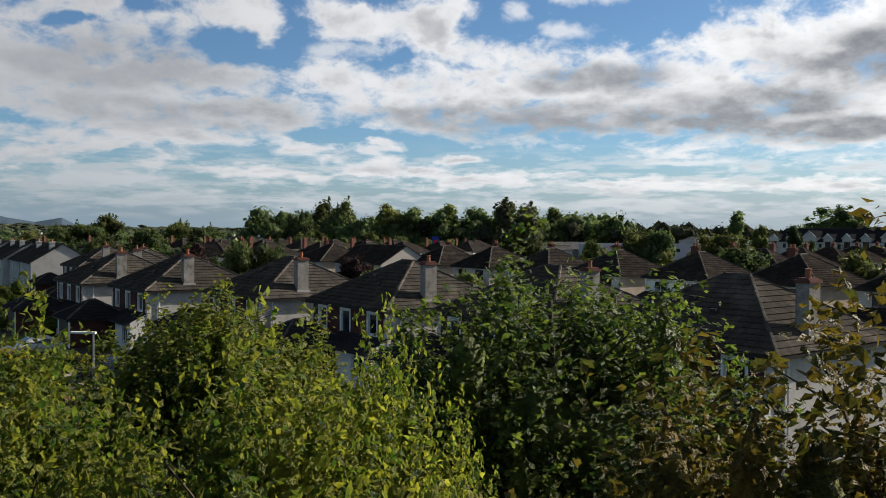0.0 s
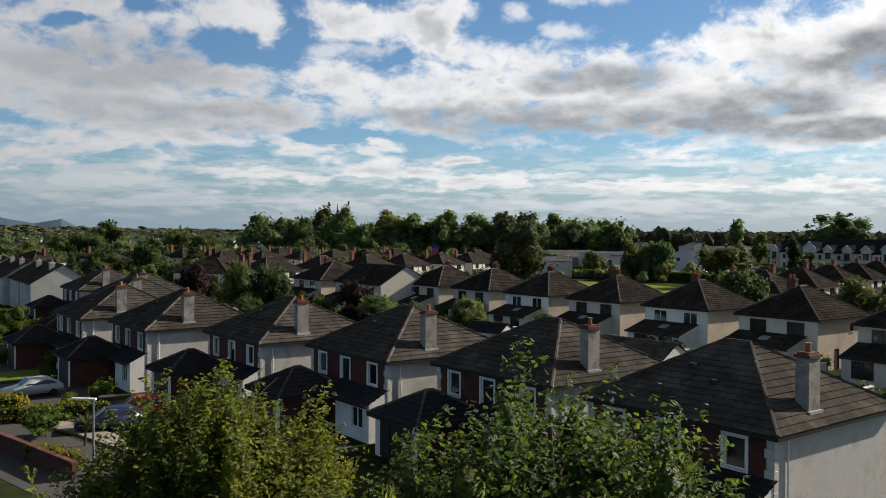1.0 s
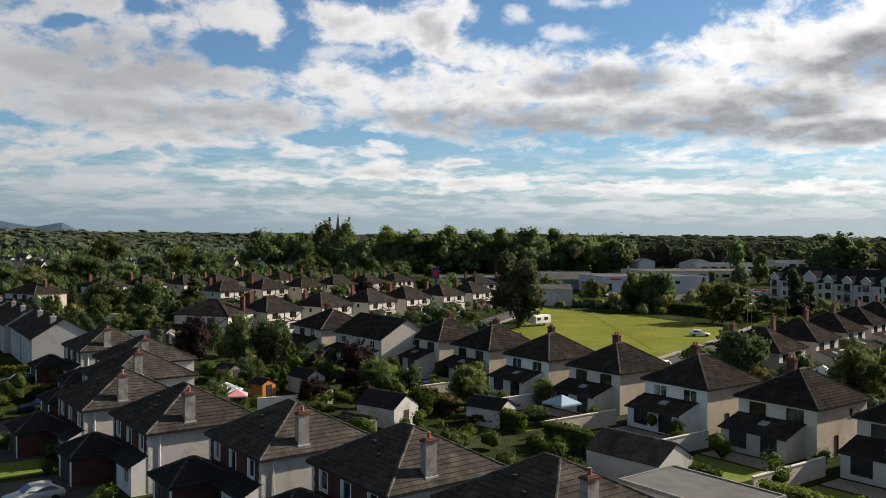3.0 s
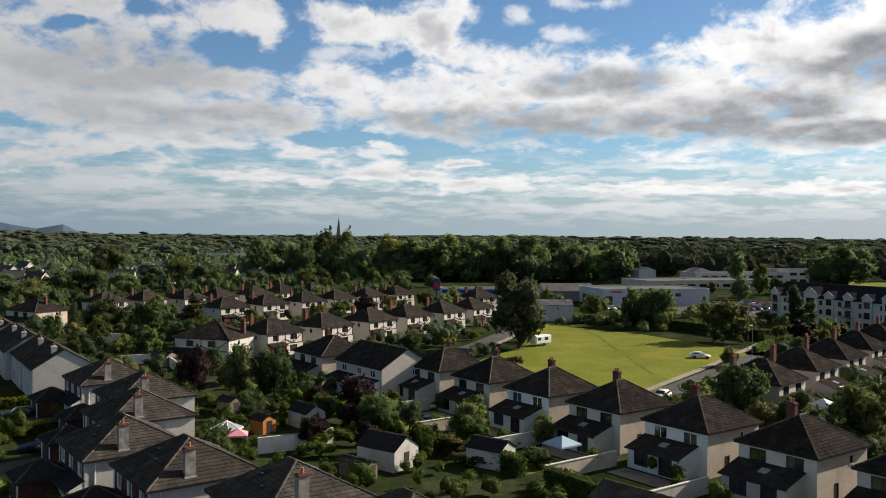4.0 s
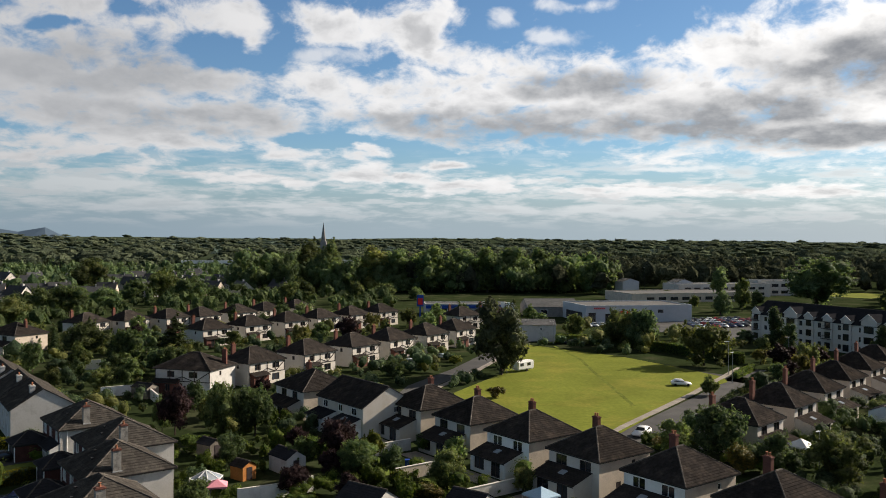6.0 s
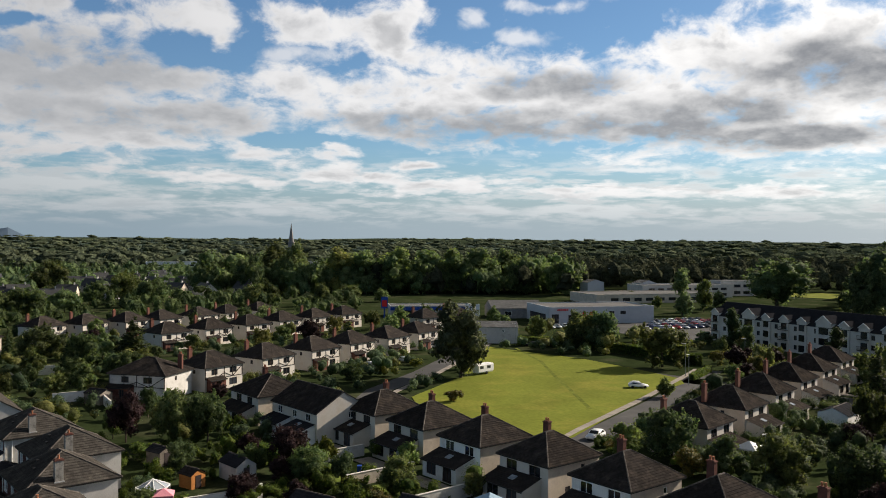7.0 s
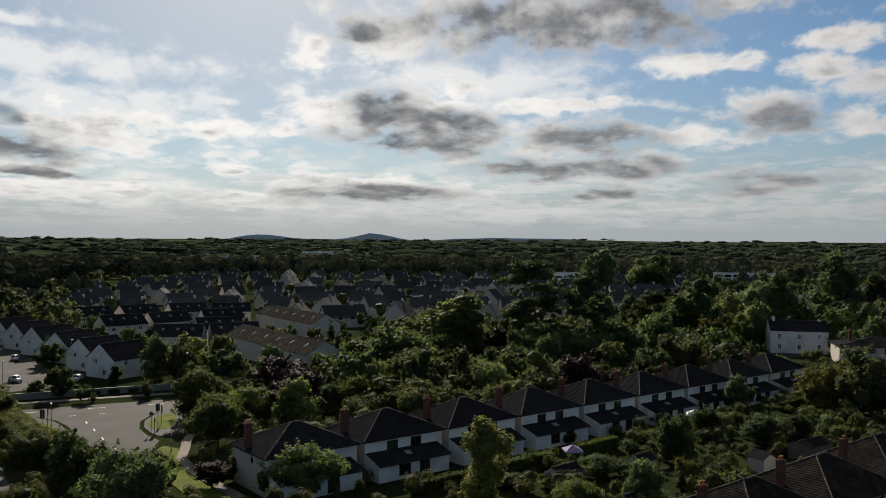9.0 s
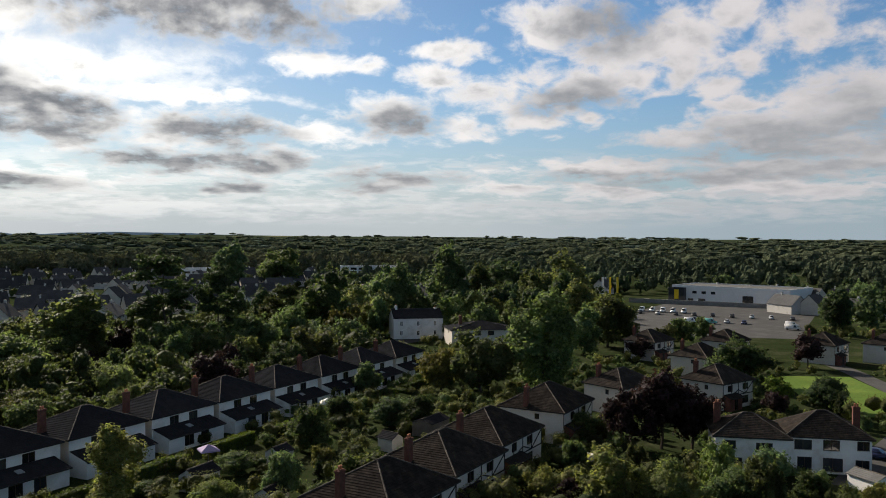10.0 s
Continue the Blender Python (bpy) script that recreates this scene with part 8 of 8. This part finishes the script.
# ---- road signs at the junction ----
def upright_sign(x, y, h, w, tall, turn, label, diamond=False):
    s = thing("road_sign", label, "road sign", pose(x, y, 0, 0, 0, turn), "road signs at the junction")
    bm = bmesh.new()
    tube(bm, (0, 0, 0), (0, 0, h), 0.045, 0.045, 8)
    part("post", bm, "steel", s)
    bm = bmesh.new()
    if diamond:
        v = [bm.verts.new((a * w / 2, b, h - w / 2 + c * w / 2)) for b in (-0.08, -0.05) for a, c in ((0, -1), (1, 0), (0, 1), (-1, 0))]
        for f in ((3, 2, 1, 0), (4, 5, 6, 7), (0, 1, 5, 4), (1, 2, 6, 5), (2, 3, 7, 6), (3, 0, 4, 7)):
            bm.faces.new([v[k] for k in f])
    else:
        box(bm, -w / 2, w / 2, -0.08, -0.05, h - tall, h)
    part("plate", bm, "pole_dark", s)


upright_sign(118.0, 96.9, 4.4, 0.75, 1.4, 150, "dark-backed upright road sign on a grass verge")
upright_sign(127.9, 82.0, 4.4, 0.75, 1.3, 150, "dark-backed upright road sign beside the junction")
upright_sign(125.7, 81.8, 3.6, 0.9, 0.9, 150, "diamond-shaped road sign seen from behind", True)
street_lamp(115.7, 93.3, 6.2, 40)

# ---- trees ----
for row in (
    ('conifer', -104.9, 243, 7.7, 5.7),
    ('broad', -68.2, 196.5, 11.4, 9.3),
    ('conifer', -67, 233, 11.3, 10.8),
    ('purple', -39.8, 135.2, 8.4, 6),
    ('broad', -42.6, 137.7, 5.9, 3.4),
    ('broad', -32.2, 134.1, 9.4, 6.4),
    ('broad', -26.8, 134.2, 8.6, 6.4),
    ('light', -65.6, 173.8, 5.1, 5.4),
    ('willow', -91, 232.2, 9, 13.6),
    ('shrub', -33.6, 124.2, 2.9, 6),
    ('shrub', -28.6, 111.3, 3, 4.5),
    ('broad', -148.8, 333.3, 12.3, 17),
    ('broad', -139.3, 338.3, 13.4, 18.5),
    ('broad', -146.2, 306, 10.1, 14.5),
    ('light', -128.9, 431.3, 15.9, 21),
    ('light', -109.7, 409, 13.5, 18.1),
    ('broad', -186.7, 482.6, 19.6, 26.2),
):
    tree(*row)
for row in (
    ('broad', -139.6, 418.3, 11.3, 15.4),
    ('broad', -138.7, 376, 10.2, 14),
    ('broad', -172.4, 339.5, 10.5, 13.3),
):
    tree(*row)

for row in (
    ('purple', -12, 116.6, 7.1, 5.9),
    ('light', -16.7, 114.8, 4.5, 5),
    ('broad', -8.9, 111.5, 4.8, 6.5),
    ('broad', 3, 105.3, 5, 6),
    ('autumn', 0.8, 99.7, 2.7, 3.9),
    ('broad', 10.3, 93.5, 2.4, 4),
    ('shrub', 3.6, 94.9, 1.4, 5.6),
    ('autumn', 15.3, 166.6, 2.8, 3.9),
    ('shrub', 2.7, 217.1, 2, 2.5),
    ('shrub', 9.6, 211.2, 2.5, 4.1),
    ('conifer', -22.4, 214.5, 3.3, 1.8),
    ('broad', -6.1, 190.5, 4.1, 5.2),
):
    tree(*row)

for row in (
    ('tall', -67.7, 528.3, 30, 27),
    ('tall', -76.6, 492.7, 25.8, 17.5),
    ('poplar', -25.7, 507.4, 27.1, 21.8),
    ('poplar', -9.9, 508.8, 26.2, 19.8),
    ('poplar', 10, 510.7, 27.3, 23.9),
    ('poplar', 28, 512.4, 26.4, 22),
    ('poplar', 44.2, 513.9, 26.5, 21.1),
    ('poplar', 60.4, 515.4, 27.6, 23.3),
    ('poplar', 79, 531.5, 26.6, 22),
    ('poplar', 89.2, 518.1, 21.7, 17.4),
    ('tall', -53.7, 511.6, 30, 20),
    ('broad', -62.1, 412.5, 12, 13),
    ('broad', -56.6, 419.8, 11.8, 13.2),
    ('broad', -29.4, 414.9, 12.1, 9.7),
    ('broad', -15.7, 440.2, 8.6, 12),
    ('broad', -0.2, 441.4, 6.9, 10.3),
):
    tree(*row)

for row in (
    ('broad', 61.4, 249, 12.2, 11),
    ('broad', 66.7, 245.2, 12.5, 10.9),
    ('willow', 73.5, 211.2, 12.5, 14),
    ('poplar', 133.6, 360.8, 20.7, 11.3),
    ('light', 150.7, 379.6, 16.1, 9.6),
    ('light', 166.1, 400.3, 8.3, 8.5),
    ('poplar', 104, 238.8, 12.5, 6.6, 'dense dark evergreen standing before the apartments', '', 'leaf_dark'),
    ('poplar', 106.3, 233.7, 8.6, 5.4, 'dense dark evergreen standing before the apartments', '', 'leaf_dark'),
    ('poplar', 117.4, 206, 10.5, 6.4, 'dense dark evergreen standing before the apartments', '', 'leaf_dark'),
    ('tall', 200.6, 409, 27.3, 33.8),
    ('broad', 42.8, 117.5, 8.8, 8.2),
    ('light', 37.4, 121.4, 5.4, 6.0),
    ('autumn', 36.6, 125.9, 2.2, 3.1),
    ('autumn', 43.8, 111.8, 4.6, 4.7),
    ('light', 48.3, 111.8, 6, 5.7),
    ('willow', 53.5, 104.1, 8.4, 8.7),
    ('light', 60, 169.6, 4.3, 4.2),
    ('light', 140.5, 460.5, 4.9, 9.4),
    ('light', 135.5, 400.3, 6.6, 5.8),
):
    tree(*row)
for row in (
    ('broad', 103.8, 259.1, 4.1, 6.5),
):
    tree(*row)

for row in (
    ('tall', 173, 281, 29.5, 21),
    ('tall', 143.1, 181.9, 33, 26, '', '', 'leaf_olive'),
    ('light', 105.6, 162.8, 11.7, 12.8),
    ('conifer', 97.5, 154.9, 12.8, 7.8),
    ('light', 112.2, 158.6, 5.8, 11.3),
    ('willow', 81, 130.2, 9.6, 6.5),
    ('purple', 75, 125.4, 4.5, 5.1),
    ('broad', 61, 99.4, 7.5, 7.2),
    ('purple', 66.4, 94.5, 7.3, 8),
    ('purple', 59.4, 92.7, 4.7, 4.7),
    ('purple', 72.4, 88.9, 4, 4.9),
    ('purple', 91.8, 88.8, 6.9, 4.9),
    ('purple', 78.1, 80.3, 5.5, 7.8),
    ('autumn', 106.6, 115.5, 5.6, 7.3),
    ('conifer', 124.9, 126.9, 8.1, 5.2),
    ('light', 153, 146.1, 8.8, 9.8),
    ('broad', 154.1, 154.8, 8, 9.3),
    ('light', 160.5, 176.7, 7, 10.6),
):
    tree(*row)
for row in (
    ('light', 218.5, 212.6, 4.1, 5.3),
    ('conifer', 120.3, 211.2, 8.8, 5.7),
    ('light', 141, 174, 6.1, 9.5),
):
    tree(*row)

for row in (
    ('willow', 137.9, 79.9, 8.9, 12.3),
    ('broad', 119.5, 65.9, 8.5, 10.5),
    ('light', 135.9, 68.6, 6.4, 11.2),
    ('purple', 138.1, 60.1, 10.1, 11.1),
    ('light', 149, 54.9, 7.4, 9.5),
    ('purple', 158.5, 73.6, 9.5, 11.7),
    ('broad', 195.4, 62.4, 11.9, 24.7),
    ('light', 84.8, 57.2, 8.8, 11.6),
    ('light', 100.8, 43.2, 6.2, 10.9),
    ('light', 78.8, 66.8, 5.2, 8.3),
    ('broad', 92, 68.3, 7.6, 6.1),
    ('purple', 100.2, 55.8, 3.7, 6.1),
    ('light', 94.8, 73.4, 7.6, 7.2),
    ('broad', 105.4, 86, 5, 7.3),
    ('broad', 143.4, 57.6, 6.8, 6.2),
    ('broad', 183.3, 51.9, 8, 15.3),
    ('light', 178.5, 56.9, 6.3, 10),
    ('broad', 132.4, 122.9, 5.5, 10.9),
):
    tree(*row)
for row in (
    ('conifer', 132.4, 132.9, 6.3, 6.3),
):
    tree(*row)

for row in (
    ('pine', 244, 33.9, 26.7, 19),
    ('pine', 234.1, 18.7, 24.7, 11.8),
    ('tall', 225.7, 53.2, 17.8, 21.7),
    ('broad', 230.1, 63.7, 11.8, 16),
    ('willow', 182.7, 54.7, 7, 10.2),
    ('broad', 149.6, 42.2, 7, 11.4),
    ('light', 180.2, 38.2, 7.1, 11.1),
    ('broad', 210.7, 53.4, 8.2, 10.2),
    ('broad', 207.9, 34, 6.9, 11.3),
    ('light', 184.3, 23.4, 5, 5.6),
    ('broad', 229.8, 10.4, 11.3, 16.9),
    ('broad', 239.2, -1.6, 13.4, 16),
    ('tall', 263.6, -12.1, 22, 19.5),
    ('tall', 322.3, -38.8, 25.1, 19.6),
    ('tall', 338, -64, 28.3, 20.8),
    ('willow', 240.8, -15.8, 14, 12.9),
    ('light', 276.5, -29.4, 14, 7.5),
    ('willow', 173, -39.5, 13.7, 15.4),
):
    tree(*row)
for row in (
    ('tall', 174.2, -53.5, 20.6, 18.3),
    ('broad', 239, -94.2, 15.3, 19),
    ('purple', 210.4, -91.5, 6.8, 7.7),
):
    tree(*row)

for row in (
    ('purple', 122.7, -56.4, 12.7, 10.8),
    ('purple', 121.9, -61.1, 10.5, 10),
    ('purple', 124.6, -50.7, 9, 7.2),
    ('broad', 173, -99.1, 10.4, 14.7),
    ('purple', 193.3, -129.7, 8.9, 9.4),
    ('broad', 145.9, -101.6, 6.2, 9.5),
    ('shrub', 148.8, -93.3, 6.2, 7.1),
    ('purple', 139.6, -86.5, 5.3, 5),
    ('broad', 128.8, -3.5, 7.8, 6.8),
    ('light', 172.1, -15.7, 7.2, 6.9),
    ('broad', 105.2, 1, 7, 5.2),
    ('poplar', 103.6, 20.1, 10.1, 7),
    ('broad', 100.9, -8.2, 7.7, 8),
    ('broad', 131.7, -46.3, 4.2, 7),
    ('light', 104.3, -27.8, 3.6, 4.3),
    ('light', 94.7, -36.8, 8.4, 8.1),
    ('willow', 92, -41.5, 7.3, 7.4),
    ('purple', 97.5, -32.9, 3.9, 3.4),
):
    tree(*row)
for row in (
    ('light', 96.5, -51.4, 7.8, 5.1),
    ('light', 90.5, -50.2, 6, 8.3),
    ('broad', 88.3, -52, 8.4, 5.4),
    ('light', 91.7, -61.1, 5.2, 5.1),
):
    tree(*row)

for row in (
    ('light', 102.3, 8.7, 4.1, 6.1),
    ('shrub', 132.1, 2.8, 2.2, 3.5),
    ('broad', 148.1, -8.5, 4.9, 5.9),
    ('broad', 144.5, -16.9, 4.9, 8.7),
    ('broad', 141.7, -21.4, 5.7, 7.6),
    ('shrub', 111.7, 12.9, 2.3, 4.5),
    ('light', 119, 7.1, 3.1, 6.3),
    ('broad', 261.5, -187.2, 16.1, 13),
    ('broad', 363.7, -276.7, 12.4, 18.5),
    ('tall', 395.1, -134.6, 25.1, 25.3),
    ('tall', 435.1, -116.7, 22.7, 27.3),
    ('broad', 383, -88.9, 19.9, 18.5),
    ('broad', 140.6, -2.5, 3.2, 3.7),
    ('broad', 110.8, 18.2, 2.1, 4.4),
    ('willow', 177.4, -31.9, 9.7, 9.6),
    ('shrub', 113.5, -23.2, 2.1, 3.1),
):
    tree(*row)

# tall pines and great trees beyond the white row
for row in (
    ('pine', 258, 1.5, 18, 10),
    ('broad', 226, -82, 13, 13),
    ('broad', 252, -104, 12, 12),
    ('light', 268, -100, 12, 11),
    ('broad', 280, -112, 13, 13),
    ('tall', 296, -106, 17, 15),
    ('broad', 318, -122, 13, 13),
    ('broad', 222, -104, 9, 9),
    ('broad', 238, -118, 9, 10),
    ('light', 252, -132, 8, 8),
    ('broad', 336, -128, 14, 14),
    ('tall', 352, -120, 18, 17),
    ('tall', 384, -116, 20, 18),
    ('tall', 546, 35.5, 28, 26),
    ('tall', 566, 5.2, 27, 34),
):
    tree(*row)

# ---- undergrowth of the gardens, woods to the horizon ----
rnd = random.Random(5)
for ob in list(scene.objects):
    if ob.get("category") in ("tree", "conifer") and math.hypot(ob.location.x, ob.location.y) < 320:
        SOLID.append((ob.location.x, ob.location.y, 0.5))


def crowding(x, y, h):
    """Gardens before the white row and before the houses by the yard hold nothing tall."""
    ahead = -0.60 * (x - 110) - 0.80 * (y - 37.3)
    b, d = math.degrees(math.atan2(x, y)), math.hypot(x, y)
    if -2 < ahead < 28 and 70 < b < 128 and h > 3.2 and d > 60:
        return True
    return 95 < b < 125 and 120 < d < 265 and h > 3.6 or 108 < b < 128 and 230 < d < 300


def bushes(n, area, h0, h1, gap, seed):
    r = random.Random(seed)
    out, tries = [], 0
    x0, x1, y0, y1 = area
    while len(out) < n and tries < n * 25:
        tries += 1
        x, y = r.uniform(x0, x1), r.uniform(y0, y1)
        h = r.uniform(h0, h1) * (1.6 if r.random() < 0.12 else 1.0)
        rad = h * r.uniform(0.45, 0.75)
        if math.hypot(x + 2, y) < 24 or crowding(x, y, h) or not clear(x, y, rad * 0.6 + gap):
            continue
        out.append((x, y, h, rad, 0.0))
    return out


# trees of the gardens and verges between the houses
for fx, fy, fa in FAR_HOUSES:
    SOLID.append((fx, fy, 6.0))
SOLID += [(120, 77, 6), (131, 86, 6), (112, 72, 5), (136, 92, 6), (104, 70, 4), (121.5, 97, 8.0), (129, 104, 5), (133, 82, 5), (125.6, 81.3, 4.5), (112.1, 69.4, 4.5), (393, -228, 34), (300, -120, 10)]


def plant(n, area, kinds, h0, h1, gap, seed, inside=None):
    r = random.Random(seed)
    x0, x1, y0, y1 = area
    done, tries = 0, 0
    while done < n and tries < n * 40:
        tries += 1
        x, y = r.uniform(x0, x1), r.uniform(y0, y1)
        h = r.uniform(h0, h1)
        w = h * r.uniform(0.75, 1.15)
        if inside and not inside(x, y) or crowding(x, y, h) or not clear(x, y, w * 0.34 + gap):
            continue
        kind = r.choice(kinds)
        if kind in ("conifer", "poplar"):
            w *= 0.6
        tree(kind, x, y, h, w)
        SOLID.append((x, y, w * 0.38))
        done += 1


def polar(b0, b1, d0, d1):
    def f(x, y):
        return b0 < math.degrees(math.atan2(x, y)) < b1 and d0 < math.hypot(x, y) < d1
    return f


MIX = ("broad", "broad", "light", "light", "willow", "purple", "conifer")
plant(34, (-130, -20, 150, 300), MIX, 4.0, 8.0, 0.0, 61, polar(-31, -6, 150, 300))
plant(30, (-60, 60, 250, 350), MIX, 5.0, 9.0, 0.0, 62, polar(-10, 12, 225, 345))
plant(26, (-40, 40, 95, 150), ("broad", "light", "purple", "shrub"), 2.6, 4.6, 0.0, 63)
plant(26, (120, 300, 80, 260), MIX, 4.0, 7.0, 0.5, 64, polar(38, 72, 150, 330))
plant(64, (95, 260, 0, 110), MIX, 5.5, 11.0, 0.0, 65, polar(56, 92, 115, 260))
plant(40, (180, 330, -120, 60), ("broad", "broad", "tall", "light", "conifer"), 8.0, 15.0, 0.0, 66, polar(84, 112, 190, 330))
plant(24, (70, 200, -110, 10), ("broad", "light", "willow", "broad", "conifer"), 3.0, 5.5, 0.0, 67, polar(88, 128, 85, 210))
plant(40, (70, 190, 80, 260), ("broad", "light", "willow", "purple"), 4.0, 8.0, 0.0, 68, polar(22, 44, 110, 260))

tree("maple", -3.0, 13.8, 8.2, 5.0)
hedge(127, 113, 110, 90, 3.0, 2.2, "leaf_light", "tall yellow-green hedge along the side street", 0.3, 26)
hedge(109.6, 89.4, 98.5, 76.5, 2.8, 2.2, "leaf_light", "tall yellow-green hedge along the side street", 0.3, 26)
far_woods("garden_shrubs", bushes(330, (-62, 62, 50, 135), 0.9, 2.6, 0.0, 1), 31, 0.36, 90, "hedge", "mixed shrubs and climbers filling the back gardens", 3, 0)
far_woods("garden_bushes", bushes(260, (-110, 60, 130, 260), 1.5, 4.0, 0.0, 2), 32, 0.5, 66, "leaf_green", "bushes and small trees among the houses", 3, 0)
far_woods("garden_bushes_light", bushes(200, (-110, 100, 130, 300), 1.5, 4.2, 0.0, 3), 33, 0.5, 66, "leaf_light", "light green bushes among the houses", 3, 0)
far_woods("shrubs_by_lane", bushes(300, (45, 130, 95, 190), 1.2, 3.6, 0.0, 4) + bushes(90, (48, 80, 40, 95), 0.8, 1.8, 0.6, 14), 34, 0.36, 100, "leaf_green", "shrubs between the houses and the side street", 3, 0)
far_woods("shrubs_behind_row", bushes(460, (85, 215, -45, 100), 1.4, 4.4, 0.0, 5), 35, 0.38, 110, "leaf_green", "dense shrubs behind the white houses", 3, 0)
far_woods("shrubs_light", bushes(300, (70, 215, -60, 110), 1.2, 4.0, 0.0, 6), 36, 0.38, 110, "leaf_light", "light green shrubs and young trees", 3, 0)
grove("thicket", bushes(130, (145, 280, -100, 75), 4.5, 9.0, 0.0, 7), 37, 250, 0.7, "leaf_dark", "dark thicket of trees behind the houses")
grove("thicket_light", bushes(70, (145, 280, -100, 75), 4.0, 8.0, 0.0, 17), 57, 250, 0.68, "leaf_green", "lighter green trees standing in the thicket")
far_woods("thicket_right", bushes(360, (85, 260, -190, -30), 1.5, 5.0, 0.0, 8), 38, 0.62, 60, "leaf_light", "bushes round the timbered houses", 3, 0)
grove("thicket_far", bushes(130, (120, 290, 80, 260), 3.0, 6.5, 0.0, 9), 39, 220, 0.68, "leaf_green", "trees and bushes by the main road")


far_woods("yard_shrubs", bushes(300, (84, 200, -115, 5), 0.9, 2.8, 0.0, 22), 59, 0.34, 90, "leaf_light", "shrubs and small trees in the back gardens")
far_woods("low_shrubs", bushes(420, (90, 270, -190, -20), 0.8, 2.4, 0.0, 21), 58, 0.4, 60, "leaf_light", "low shrubs and hedges round the timbered houses")


def clear_far(x, y):
    b, d = math.degrees(math.atan2(x, y)), math.hypot(x, y)
    if 108 < b < 127 and 230 < d < 500:
        return d < 290 and noise.noise((x / 30, y / 30, 7.0)) > 0.25
    return clear(x, y, 4.0)


def off_school(x, y):
    """Keep clear of the shops, yards and school."""
    b, d = math.degrees(math.atan2(x, y)), math.hypot(x, y)
    if -1 < b < 20 and d < 505 or 14 < b < 30 and d < 560:
        return False
    return clear(x, y, 4.0)


def open_land(x, y):
    """Fields with hedgerows to the east, woods elsewhere."""
    b, d = math.degrees(math.atan2(x, y)), math.hypot(x, y)
    if 30 < b < 92 and d > 1000:
        return abs(noise.noise((x / 260, y / 260, 2.0))) < 0.09 or noise.noise((x / 500, y / 500, 4.0)) > 0.0
    return True


far_woods("woods_near", wood_spots(rnd, 300, -40, -1, 290, 480, 4.5, 9, clear_far), 49, 1.0, 45, "leaf_green", "garden trees among the houses on the left")
far_woods("woods", wood_spots(rnd, 620, -40, -1, 480, 900, 6, 12, clear_far), 41, 1.2, 27, "leaf_green", "mixed woods and garden trees in the middle distance")
grove("woods_pale", wood_spots(rnd, 110, -12, 13, 500, 560, 17, 25, off_school), 47, 230, 1.12, "leaf_light", "long belt of tall light green trees behind the green")
far_woods("woods_dark", wood_spots(rnd, 1050, -2, 52, 470, 1000, 13, 21, off_school), 42, 1.7, 16, "leaf_far_haze", "dense dark wood behind the school")
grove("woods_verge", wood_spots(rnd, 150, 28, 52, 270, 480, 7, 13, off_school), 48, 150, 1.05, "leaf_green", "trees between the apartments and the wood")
far_woods("woods_belt", wood_spots(rnd, 700, 38, 100, 725, 900, 13, 20, clear_far), 43, 1.5, 21, "leaf_far_haze", "dark belt of trees beyond the estate")
grove("woods_yard", wood_spots(rnd, 230, 92, 150, 330, 540, 8, 14, clear_far), 51, 130, 1.0, "leaf_green", "tall garden trees round the dealer's yard")
far_woods("woods_estate", wood_spots(rnd, 560, 42, 96, 290, 720, 4, 8, clear_far), 44, 0.9, 27, "leaf_green", "trees scattered through the far estate")
far_woods("woods_right", wood_spots(rnd, 1100, 92, 150, 520, 1000, 9, 15, clear_far), 45, 1.2, 16, "leaf_far_haze", "dense woods beyond the dealership")
far_woods("woods_far", wood_spots(rnd, 4600, -40, 150, 880, 4600, 9, 16, open_land, -0.35), 46, 2.0, 4, "leaf_far_haze", "distant woods and hedgerows to the horizon", 1)


def closed_wood(x, y):
    return noise.noise((x / 420, y / 260, 9.0)) > -0.1 and open_land(x, y)


broad = [(x, y, h, r * 1.6, z - 2.5) for x, y, h, r, z in wood_spots(rnd, 3200, -40, 150, 1500, 4100, 7, 10, closed_wood)]
far_woods("woods_horizon", broad, 61, 2.2, 2, "leaf_far_haze", "closed woodland canopy towards the horizon", 1)
